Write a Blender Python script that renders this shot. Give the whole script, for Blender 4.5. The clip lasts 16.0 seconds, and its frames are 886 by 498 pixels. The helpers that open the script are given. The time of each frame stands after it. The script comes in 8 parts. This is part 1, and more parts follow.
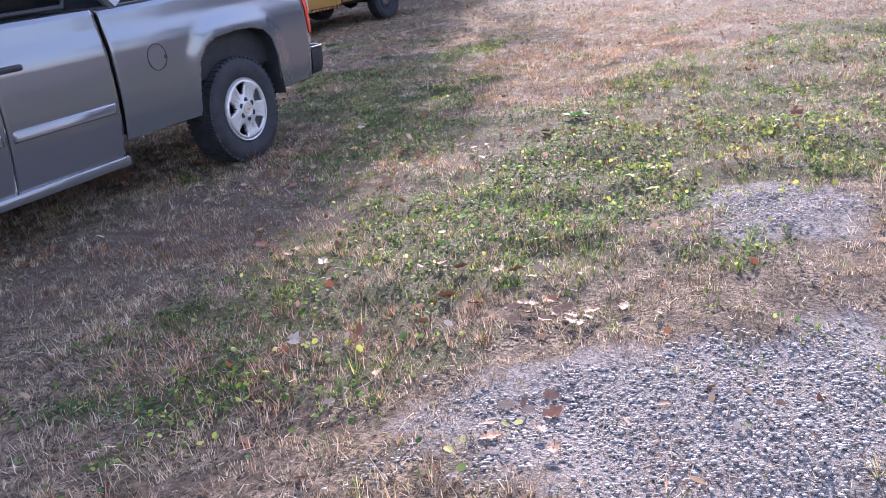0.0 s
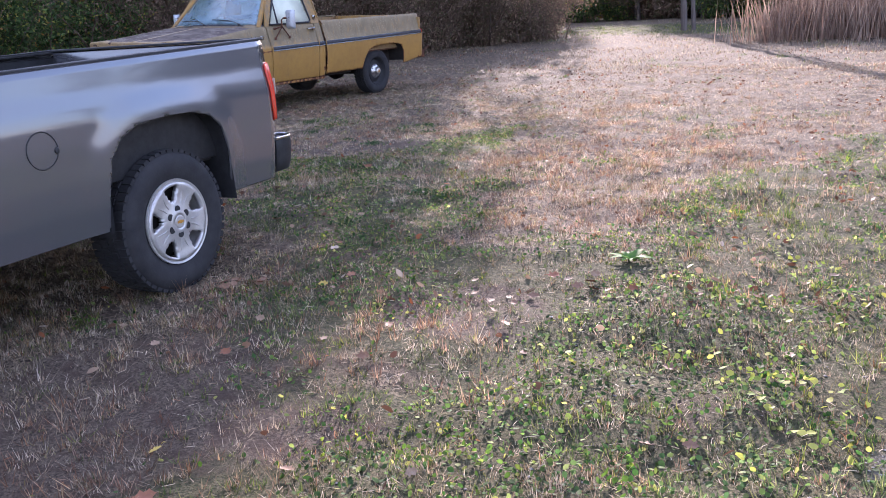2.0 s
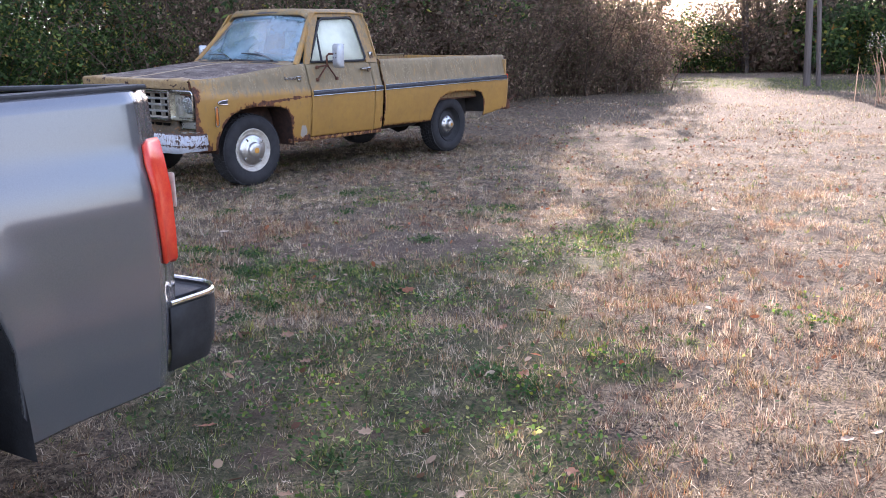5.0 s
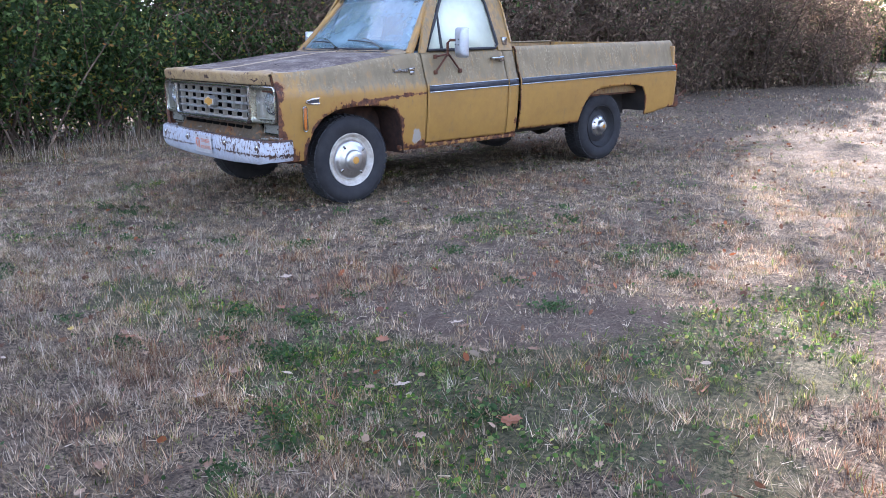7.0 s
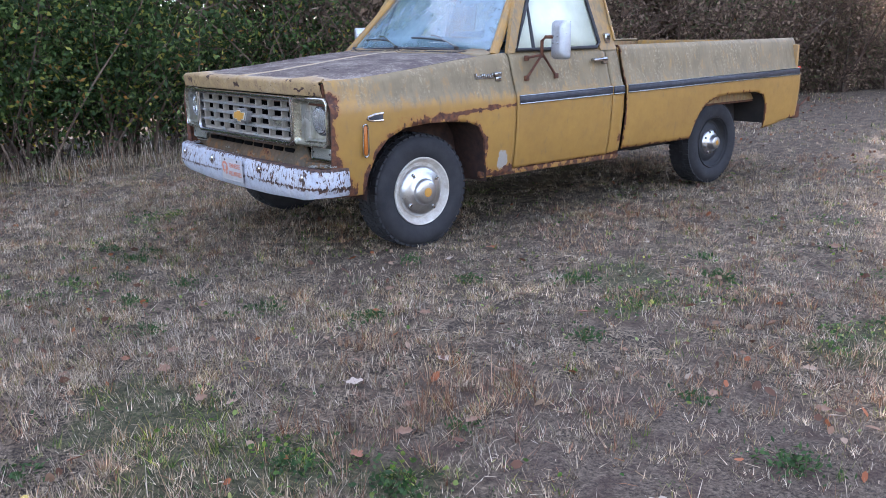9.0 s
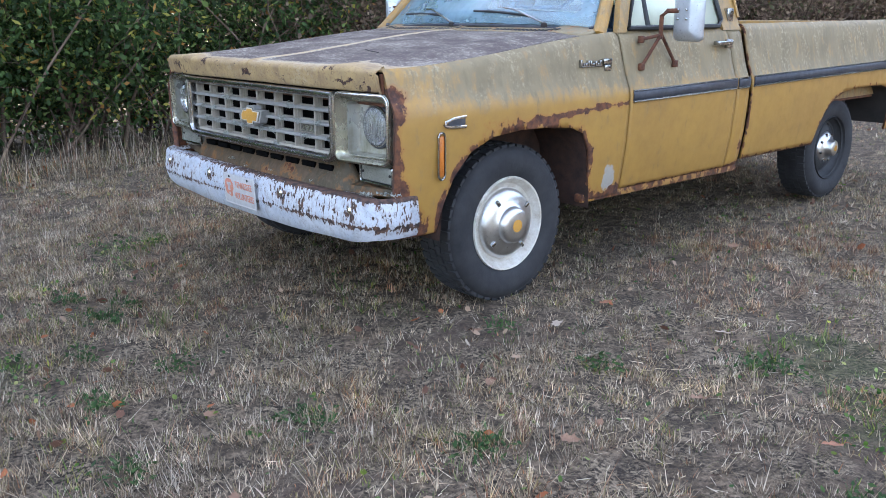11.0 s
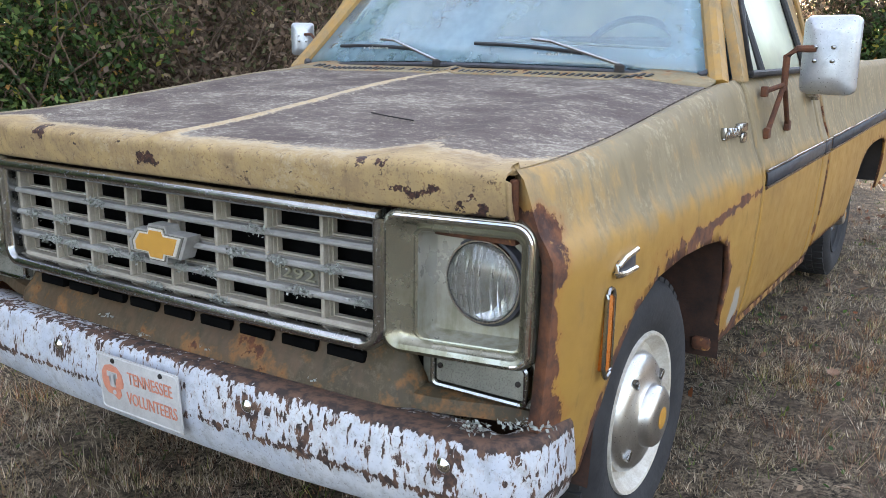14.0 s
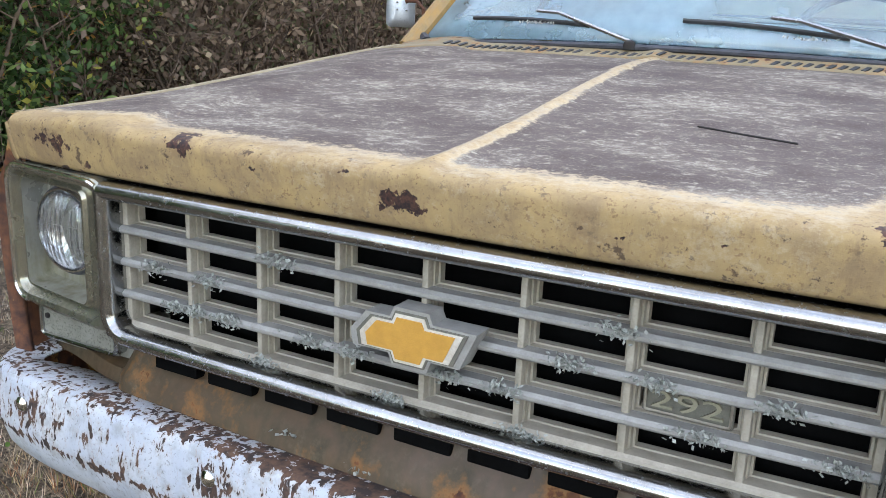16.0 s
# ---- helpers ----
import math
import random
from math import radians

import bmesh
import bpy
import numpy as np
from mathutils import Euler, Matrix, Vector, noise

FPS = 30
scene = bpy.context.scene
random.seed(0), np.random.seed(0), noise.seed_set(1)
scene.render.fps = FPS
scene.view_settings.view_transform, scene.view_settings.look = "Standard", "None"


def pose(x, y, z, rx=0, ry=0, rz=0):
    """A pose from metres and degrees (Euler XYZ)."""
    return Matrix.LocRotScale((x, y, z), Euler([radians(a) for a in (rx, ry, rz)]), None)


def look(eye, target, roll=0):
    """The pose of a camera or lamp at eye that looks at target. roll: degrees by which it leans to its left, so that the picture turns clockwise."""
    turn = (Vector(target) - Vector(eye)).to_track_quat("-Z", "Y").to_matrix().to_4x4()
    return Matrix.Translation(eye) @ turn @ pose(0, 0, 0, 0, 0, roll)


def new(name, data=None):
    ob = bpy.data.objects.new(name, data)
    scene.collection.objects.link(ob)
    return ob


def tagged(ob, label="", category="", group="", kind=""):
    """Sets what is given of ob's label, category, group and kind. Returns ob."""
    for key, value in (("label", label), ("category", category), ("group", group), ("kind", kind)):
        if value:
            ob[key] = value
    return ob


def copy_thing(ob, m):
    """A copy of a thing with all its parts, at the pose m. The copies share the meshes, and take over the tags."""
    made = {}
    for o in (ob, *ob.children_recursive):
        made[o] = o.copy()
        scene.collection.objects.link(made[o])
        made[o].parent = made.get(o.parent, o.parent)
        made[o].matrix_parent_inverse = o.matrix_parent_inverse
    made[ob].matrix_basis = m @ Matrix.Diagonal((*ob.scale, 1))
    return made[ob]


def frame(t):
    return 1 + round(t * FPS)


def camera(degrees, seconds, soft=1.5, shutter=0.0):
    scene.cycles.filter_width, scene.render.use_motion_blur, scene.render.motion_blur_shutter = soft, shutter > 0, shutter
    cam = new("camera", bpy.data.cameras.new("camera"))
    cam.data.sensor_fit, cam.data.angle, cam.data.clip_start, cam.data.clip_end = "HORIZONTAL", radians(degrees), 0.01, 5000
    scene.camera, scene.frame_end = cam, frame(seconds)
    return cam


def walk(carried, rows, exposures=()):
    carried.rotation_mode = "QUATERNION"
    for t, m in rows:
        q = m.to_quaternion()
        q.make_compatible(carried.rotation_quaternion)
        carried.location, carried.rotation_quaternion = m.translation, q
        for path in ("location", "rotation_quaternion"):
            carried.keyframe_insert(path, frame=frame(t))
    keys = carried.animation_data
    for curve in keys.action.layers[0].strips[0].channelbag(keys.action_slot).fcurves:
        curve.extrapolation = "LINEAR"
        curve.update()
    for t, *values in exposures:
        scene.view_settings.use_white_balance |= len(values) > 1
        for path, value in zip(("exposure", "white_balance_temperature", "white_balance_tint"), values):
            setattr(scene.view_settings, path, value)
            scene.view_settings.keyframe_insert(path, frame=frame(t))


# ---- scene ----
cam = camera(54.3, 16.0, soft=0.5)
PATH = [
    (0, (11.145, -9.811, 1.242), (10.021, -8.297, 0.574), -7.7),
    (0.5, (10.932, -9.506, 1.249), (9.815, -7.979, 0.599), -7.2),
    (1, (10.637, -9.094, 1.245), (9.558, -7.537, 0.603), -6.6),
    (1.5, (10.292, -8.758, 1.256), (9.269, -7.141, 0.673), -4.3),
    (1.8, (10.152, -8.529, 1.241), (9.096, -6.923, 0.689), -4.1),
    (2, (9.981, -8.35, 1.25), (8.891, -6.758, 0.722), -3.9),
    (2.5, (9.589, -7.989, 1.21), (8.499, -6.396, 0.687), -4.0),
    (3, (9.338, -7.566, 1.194), (8.25, -5.97, 0.676), -3.7),
    (3.4, (9.075, -7.161, 1.186), (7.986, -5.55, 0.718), -3.7),
    (3.5, (8.996, -7.07, 1.182), (7.917, -5.444, 0.743), -3.3),
    (4, (8.69, -6.609, 1.197), (7.607, -4.983, 0.768), -3.2),
    (4.2, (8.594, -6.435, 1.218), (7.442, -4.854, 0.8), -3.7),
    (6.3, (7.516, -4.679, 1.192), (6.189, -3.249, 0.751), 0.0),
    (6.5, (7.418, -4.537, 1.2), (6.01, -3.187, 0.757), -1.1),
    (7, (6.98, -4.137, 1.187), (5.49, -2.876, 0.75), -2.1),
    (7.5, (6.567, -3.901, 1.193), (5.081, -2.638, 0.749), -2.1),
    (8, (6.179, -3.639, 1.235), (4.687, -2.382, 0.799), -2.1),
    (8.5, (5.721, -3.517, 1.209), (4.194, -2.3, 0.775), -2.2),
    (8.7, (5.584, -3.476, 1.21), (4.057, -2.258, 0.778), -2.2),
    (10.8, (3.942, -2.866, 1.2), (2.466, -1.603, 0.725), -1.7),
    (11, (3.746, -2.822, 1.208), (2.273, -1.553, 0.736), -1.6),
    (11.5, (3.326, -2.793, 1.243), (1.886, -1.488, 0.769), -1.5),
    (12, (3.025, -2.638, 1.249), (1.642, -1.268, 0.795), -4.6),
    (12.5, (2.718, -2.502, 1.254), (1.346, -1.103, 0.849), -4.7),
    (13, (2.345, -2.446, 1.259), (1.056, -0.977, 0.836), -2.6),
    (13.5, (2.075, -2.296, 1.27), (0.95, -0.697, 0.849), -1.1),
    (14, (1.712, -2.112, 1.297), (0.63, -0.484, 0.873), -1.1),
    (14.5, (1.326, -2.048, 1.3), (0.35, -0.36, 0.851), -0.2),
    (15, (1.068, -1.948, 1.296), (0.136, -0.239, 0.841), 0.6),
    (15.5, (0.83, -1.816, 1.327), (-0.091, -0.101, 0.866), -0.9),
    (16, (0.62, -1.832, 1.324), (-0.303, -0.126, 0.836), 0.6),
]

walk(cam, [(t, look(eye, target, roll)) for t, eye, target, roll in PATH],
     [(0.0, 1.88, 5280, 30), (2.5, 1.90, 5400, 30), (3.5, 2.08, 5550, 28), (4.2, 2.06, 5750, 27), (6.5, 2.40, 5300, 23), (8.5, 2.46, 5500, 23), (11.0, 2.62, 5620, 15), (11.5, 2.66, 5650, 16), (12.5, 2.58, 5850, 14), (14.0, 2.54, 6300, 13), (15.0, 2.58, 6500, 13), (16.0, 2.78, 6450, 13)])

# ---- light ----
SUN_AZ, SUN_EL = 27.0, 17.0          # degrees to the left of +y, and above the ground
world = bpy.data.worlds.new("sky")
scene.world = world
world.use_nodes = True
wn = world.node_tree
sky = wn.nodes.new("ShaderNodeTexSky")
sky.sky_type = "NISHITA"
sky.sun_disc = False
sky.sun_elevation = radians(SUN_EL)
sky.sun_rotation = radians(-SUN_AZ)
sky.dust_density = 1.0
clouds = wn.nodes.new("ShaderNodeTexNoise")          # thin broken cloud over the whole sky
clouds.inputs["Scale"].default_value, clouds.inputs["Detail"].default_value, clouds.inputs["Distortion"].default_value = 2.6, 6.0, 0.5
cloud_fac = wn.nodes.new("ShaderNodeMapRange")
wn.links.new(clouds.outputs["Fac"], cloud_fac.inputs[0])
for i, v in ((1, 0.36), (2, 0.66), (3, 0.12), (4, 0.8)):
    cloud_fac.inputs[i].default_value = v
cloud_mix = wn.nodes.new("ShaderNodeMix")
cloud_mix.data_type = "RGBA"
wn.links.new(cloud_fac.outputs[0], cloud_mix.inputs[0])
wn.links.new(sky.outputs[0], cloud_mix.inputs[6])
cloud_mix.inputs[7].default_value = (3.4, 3.4, 3.45, 1)
wn.links.new(cloud_mix.outputs[2], wn.nodes["Background"].inputs[0])
wn.nodes["Background"].inputs[1].default_value = 0.15
sun = new("sun", bpy.data.lights.new("sun", "SUN"))
sun.data.energy, sun.data.angle, sun.data.color = 4.4, radians(0.6), (1.0, 0.81, 0.585)
sd = Vector((-math.sin(radians(SUN_AZ)) * math.cos(radians(SUN_EL)), math.cos(radians(SUN_AZ)) * math.cos(radians(SUN_EL)), math.sin(radians(SUN_EL))))
sun.matrix_world = look(sd * 60, (0, 0, 0))

# ---- materials ----
def shader(name):
    m = bpy.data.materials.new(name)
    m.use_nodes = True
    nt = m.node_tree
    return m, nt, nt.nodes["Principled BSDF"]


def node(nt, kind, **ins):
    n = nt.nodes.new(kind)
    for key, v in ins.items():
        if key in ("operation", "data_type", "blend_type", "noise_dimensions", "attribute_name", "interpolation_type", "feature", "clamp"):
            if key == "operation":
                n.operation = v
            elif key == "data_type":
                n.data_type = v
            elif key == "blend_type":
                n.blend_type = v
            elif key == "attribute_name":
                n.attribute_name = v
            elif key == "feature":
                n.feature = v
            continue
        sock = n.inputs[int(key[1:])] if key[0] == "i" and key[1:].isdigit() else n.inputs[key]
        if hasattr(v, "is_output"):
            nt.links.new(v, sock)
        else:
            sock.default_value = v
    return n


def coords(nt, stretch=(1, 1, 1)):
    tc = nt.nodes.new("ShaderNodeTexCoord")
    mp = nt.nodes.new("ShaderNodeMapping")
    nt.links.new(tc.outputs["Object"], mp.inputs[0])
    mp.inputs["Scale"].default_value = stretch
    return mp.outputs[0]


def noise_of(nt, vec, scale, detail=4.0, rough=0.6, dist=0.0):
    n = node(nt, "ShaderNodeTexNoise", Vector=vec, Scale=scale, Detail=detail, Roughness=rough, Distortion=dist)
    return n.outputs["Fac"]


def ramp(nt, fac, a, b, lo=0.0, hi=1.0):
    n = node(nt, "ShaderNodeMapRange", i0=fac, i1=a, i2=b, i3=lo, i4=hi)
    n.clamp = True
    return n.outputs[0]


def math_of(nt, op, a, b):
    return node(nt, "ShaderNodeMath", operation=op, i0=a, i1=b).outputs[0]


def blend(nt, fac, a, b):
    n = nt.nodes.new("ShaderNodeMix")
    n.data_type = "RGBA"
    for sock, v in ((n.inputs[0], fac), (n.inputs[6], a), (n.inputs[7], b)):
        if hasattr(v, "is_output"):
            nt.links.new(v, sock)
        else:
            sock.default_value = v if isinstance(v, (int, float)) else (*v, 1.0)
    return n.outputs[2]


def bump_of(nt, bsdf, height, strength, dist=0.01):
    b = node(nt, "ShaderNodeBump", Strength=strength, Distance=dist, Height=height)
    nt.links.new(b.outputs[0], bsdf.inputs["Normal"])


def simple(name, c1, c2, scale=6.0, rough=(0.5, 0.7), metal=0.0, bump=0.1, island=0.0, spec=0.5, stretch=(1, 1, 1)):
    """A surface of two tones that vary at two scales."""
    m, nt, b = shader(name)
    v = coords(nt, stretch)
    big, fine = noise_of(nt, v, scale, 5), noise_of(nt, v, scale * 9, 3)
    f = math_of(nt, "ADD", math_of(nt, "MULTIPLY", big, 0.65), math_of(nt, "MULTIPLY", fine, 0.35))
    f = ramp(nt, f, 0.36, 0.64)
    col = blend(nt, f, c1, c2)
    if island:
        g = nt.nodes.new("ShaderNodeNewGeometry")
        hsv = node(nt, "ShaderNodeHueSaturation", Color=col)
        nt.links.new(ramp(nt, g.outputs["Random Per Island"], 0, 1, 1 - island, 1 + island), hsv.inputs["Value"])
        col = hsv.outputs[0]
    nt.links.new(col, b.inputs["Base Color"])
    nt.links.new(ramp(nt, fine, 0.3, 0.7, *rough), b.inputs["Roughness"])
    b.inputs["Metallic"].default_value = metal
    b.inputs["Specular IOR Level"].default_value = spec
    if bump:
        bump_of(nt, b, fine, bump, 0.004)
    return m


RUST_A, RUST_B = (0.055, 0.024, 0.016), (0.16, 0.06, 0.025)


def weathered_paint(name, paint, paint2, film, rough=0.42, metal=0.0, film_scale=7.0):
    """Old paint under a film of algae and dust, rusted through where the mesh says so (attributes film and rust)."""
    m, nt, b = shader(name)
    v = coords(nt)
    vs = coords(nt, (1.0, 1.0, 0.16))
    big, mid, fine, streak = noise_of(nt, v, 2.2, 5), noise_of(nt, v, 14, 6, 0.65), noise_of(nt, v, 90, 4), noise_of(nt, vs, 26, 5)
    col = blend(nt, ramp(nt, math_of(nt, "ADD", math_of(nt, "MULTIPLY", big, 0.6), math_of(nt, "MULTIPLY", mid, 0.4)), 0.35, 0.65), paint, paint2)
    fa = node(nt, "ShaderNodeAttribute", attribute_name="film").outputs["Fac"]
    fv = math_of(nt, "ADD", fa, math_of(nt, "MULTIPLY", math_of(nt, "SUBTRACT", streak, 0.5), 1.7))
    fv = math_of(nt, "ADD", fv, math_of(nt, "MULTIPLY", math_of(nt, "SUBTRACT", mid, 0.5), 1.3))
    fmask = math_of(nt, "MULTIPLY", ramp(nt, fv, 0.3, 0.95), 0.85)
    filmcol = blend(nt, ramp(nt, noise_of(nt, v, film_scale, 6), 0.35, 0.65), film, [min(1, c * 1.5) for c in film])
    crust = math_of(nt, "MULTIPLY", ramp(nt, noise_of(nt, v, 46, 7, 0.75), 0.50, 0.64), ramp(nt, noise_of(nt, vs, 9, 5), 0.44, 0.62))
    filmcol = blend(nt, crust, filmcol, [min(1, c * 2.3 + 0.03) for c in film])
    filmcol = blend(nt, math_of(nt, "MULTIPLY", ramp(nt, streak, 0.52, 0.66), 0.28), filmcol, [c * 0.55 for c in film])
    col = blend(nt, fmask, col, filmcol)
    ra = node(nt, "ShaderNodeAttribute", attribute_name="rust").outputs["Fac"]
    rv = math_of(nt, "ADD", ra, math_of(nt, "MULTIPLY", math_of(nt, "SUBTRACT", mid, 0.5), 1.3))
    rv = math_of(nt, "ADD", rv, math_of(nt, "MULTIPLY", math_of(nt, "SUBTRACT", streak, 0.5), 0.5))
    rmask = ramp(nt, rv, 0.47, 0.53)
    halo = math_of(nt, "MULTIPLY", ramp(nt, rv, 0.3, 0.5), 0.55)
    col = blend(nt, halo, col, (0.34, 0.14, 0.03))
    rustcol = blend(nt, ramp(nt, noise_of(nt, v, 30, 5), 0.38, 0.62), RUST_A, RUST_B)
    pa = node(nt, "ShaderNodeAttribute", attribute_name="primer").outputs["Fac"]
    pv = math_of(nt, "ADD", pa, math_of(nt, "MULTIPLY", math_of(nt, "SUBTRACT", mid, 0.5), 0.7))
    col = blend(nt, ramp(nt, pv, 0.48, 0.54), col, blend(nt, fine, (0.30, 0.27, 0.22), (0.42, 0.39, 0.34)))
    col = blend(nt, rmask, col, rustcol)
    nt.links.new(col, b.inputs["Base Color"])
    r = math_of(nt, "ADD", ramp(nt, mid, 0.3, 0.7, rough - 0.06, rough + 0.1), math_of(nt, "MULTIPLY", fmask, 0.3))
    r = math_of(nt, "ADD", r, math_of(nt, "MULTIPLY", rmask, 0.35))
    nt.links.new(r, b.inputs["Roughness"])
    b.inputs["Metallic"].default_value = metal
    h = math_of(nt, "SUBTRACT", math_of(nt, "MULTIPLY", fine, 0.25), math_of(nt, "MULTIPLY", rmask, math_of(nt, "SUBTRACT", 1.3, fine)))
    bump_of(nt, b, h, 0.35, 0.0022)
    return m


def hood_paint(name):
    """The hood: pale yellow paint worn through to a dark purple-grey skin with lichen where the mesh says worn."""
    m, nt, b = shader(name)
    v = coords(nt)
    vx = coords(nt, (0.8, 1.2, 1.0))
    mid, fine, wide = noise_of(nt, v, 16, 6, 0.65), noise_of(nt, v, 120, 4, 0.65), noise_of(nt, vx, 5, 6, 0.6)
    flake = noise_of(nt, coords(nt, (0.85, 1.1, 1.0)), 48, 9, 0.8)
    paint = blend(nt, ramp(nt, mid, 0.35, 0.65), (0.41, 0.285, 0.130), (0.33, 0.235, 0.120))
    paint = blend(nt, ramp(nt, fine, 0.57, 0.66), paint, (0.25, 0.16, 0.08))
    paint = blend(nt, math_of(nt, "MULTIPLY", ramp(nt, noise_of(nt, v, 9, 7, 0.72), 0.46, 0.62), 0.8), paint, (0.25, 0.17, 0.095))
    paint = blend(nt, math_of(nt, "MULTIPLY", ramp(nt, noise_of(nt, coords(nt, (1, 1, 0.2)), 34, 5, 0.7), 0.54, 0.68), 0.5), paint, (0.21, 0.145, 0.085))
    paint = blend(nt, math_of(nt, "MULTIPLY", ramp(nt, noise_of(nt, v, 55, 5, 0.75), 0.58, 0.66), 0.75), paint, (0.16, 0.115, 0.075))
    paint = blend(nt, math_of(nt, "MULTIPLY", ramp(nt, noise_of(nt, v, 24, 6, 0.72), 0.62, 0.65), 0.85), paint, (0.075, 0.048, 0.034))
    dark = blend(nt, ramp(nt, wide, 0.35, 0.65), (0.078, 0.057, 0.050), (0.150, 0.118, 0.100))
    lichen = blend(nt, ramp(nt, fine, 0.4, 0.6), (0.22, 0.19, 0.145), (0.40, 0.36, 0.285))
    lm = ramp(nt, math_of(nt, "ADD", math_of(nt, "MULTIPLY", flake, 0.75), math_of(nt, "MULTIPLY", wide, 0.35)), 0.560, 0.635)
    dark = blend(nt, math_of(nt, "MULTIPLY", lm, 0.85), dark, lichen)
    dark = blend(nt, math_of(nt, "MULTIPLY", ramp(nt, noise_of(nt, v, 210, 4, 0.7), 0.56, 0.66), 0.6), dark, (0.26, 0.22, 0.17))
    wa = node(nt, "ShaderNodeAttribute", attribute_name="worn").outputs["Fac"]
    wv = math_of(nt, "ADD", wa, math_of(nt, "MULTIPLY", math_of(nt, "SUBTRACT", flake, 0.5), 1.7))
    wv = math_of(nt, "ADD", wv, math_of(nt, "MULTIPLY", math_of(nt, "SUBTRACT", wide, 0.5), 0.9))
    wm = ramp(nt, wv, 0.4, 0.62)
    edge = math_of(nt, "MULTIPLY", ramp(nt, wv, 0.1, 0.45), 0.6)
    col = blend(nt, edge, paint, (0.52, 0.43, 0.30))
    col = blend(nt, wm, col, dark)
    ra = node(nt, "ShaderNodeAttribute", attribute_name="rust").outputs["Fac"]
    rv = math_of(nt, "ADD", ra, math_of(nt, "MULTIPLY", math_of(nt, "SUBTRACT", noise_of(nt, v, 46, 6, 0.7), 0.5), 2.2))
    rm = ramp(nt, rv, 0.49, 0.53)
    col = blend(nt, rm, col, blend(nt, ramp(nt, fine, 0.4, 0.6), (0.028, 0.019, 0.020), (0.085, 0.042, 0.030)))
    nt.links.new(col, b.inputs["Base Color"])
    nt.links.new(math_of(nt, "ADD", ramp(nt, mid, 0.3, 0.7, 0.52, 0.64), math_of(nt, "MULTIPLY", wm, 0.2)), b.inputs["Roughness"])
    b.inputs["Specular IOR Level"].default_value = 0.2
    bump_of(nt, b, math_of(nt, "SUBTRACT", math_of(nt, "ADD", fine, flake), rm), 0.35, 0.002)
    return m


def bumper_paint(name):
    """White paint on a steel bumper, chipped to brown rust in drips, rusted bare where the mesh says so."""
    m, nt, b = shader(name)
    v = coords(nt)
    vd = coords(nt, (1.0, 1.0, 0.42))
    chips, fine, mid = noise_of(nt, vd, 72, 5, 0.62, 0.4), noise_of(nt, v, 130, 3), noise_of(nt, v, 9, 5)
    white = blend(nt, ramp(nt, mid, 0.35, 0.65), (0.44, 0.47, 0.53), (0.58, 0.59, 0.61))
    white = blend(nt, math_of(nt, "MULTIPLY", ramp(nt, noise_of(nt, v, 26, 6, 0.7), 0.48, 0.64), 0.55), white, (0.27, 0.265, 0.255))
    white = blend(nt, math_of(nt, "MULTIPLY", ramp(nt, noise_of(nt, v, 150, 4, 0.7), 0.58, 0.64), 0.6), white, (0.12, 0.11, 0.10))
    ra = node(nt, "ShaderNodeAttribute", attribute_name="rust").outputs["Fac"]
    rv = math_of(nt, "ADD", ra, math_of(nt, "MULTIPLY", math_of(nt, "SUBTRACT", chips, 0.5), 1.9))
    rv = math_of(nt, "ADD", rv, math_of(nt, "MULTIPLY", math_of(nt, "SUBTRACT", mid, 0.5), 0.6))
    rv = math_of(nt, "ADD", rv, math_of(nt, "MULTIPLY", math_of(nt, "SUBTRACT", noise_of(nt, coords(nt, (1.0, 0.12, 0.2)), 44, 3), 0.5), 0.8))
    rm = ramp(nt, rv, 0.52, 0.56)
    rust = blend(nt, ramp(nt, noise_of(nt, v, 42, 5), 0.4, 0.6), (0.032, 0.021, 0.018), (0.12, 0.064, 0.040))
    col = blend(nt, rm, blend(nt, math_of(nt, "MULTIPLY", ramp(nt, rv, 0.38, 0.54), 0.35), white, (0.45, 0.33, 0.24)), rust)
    nt.links.new(col, b.inputs["Base Color"])
    nt.links.new(math_of(nt, "ADD", 0.42, math_of(nt, "MULTIPLY", rm, 0.4)), b.inputs["Roughness"])
    bump_of(nt, b, math_of(nt, "SUBTRACT", math_of(nt, "MULTIPLY", fine, 0.3), rm), 0.5, 0.002)
    return m


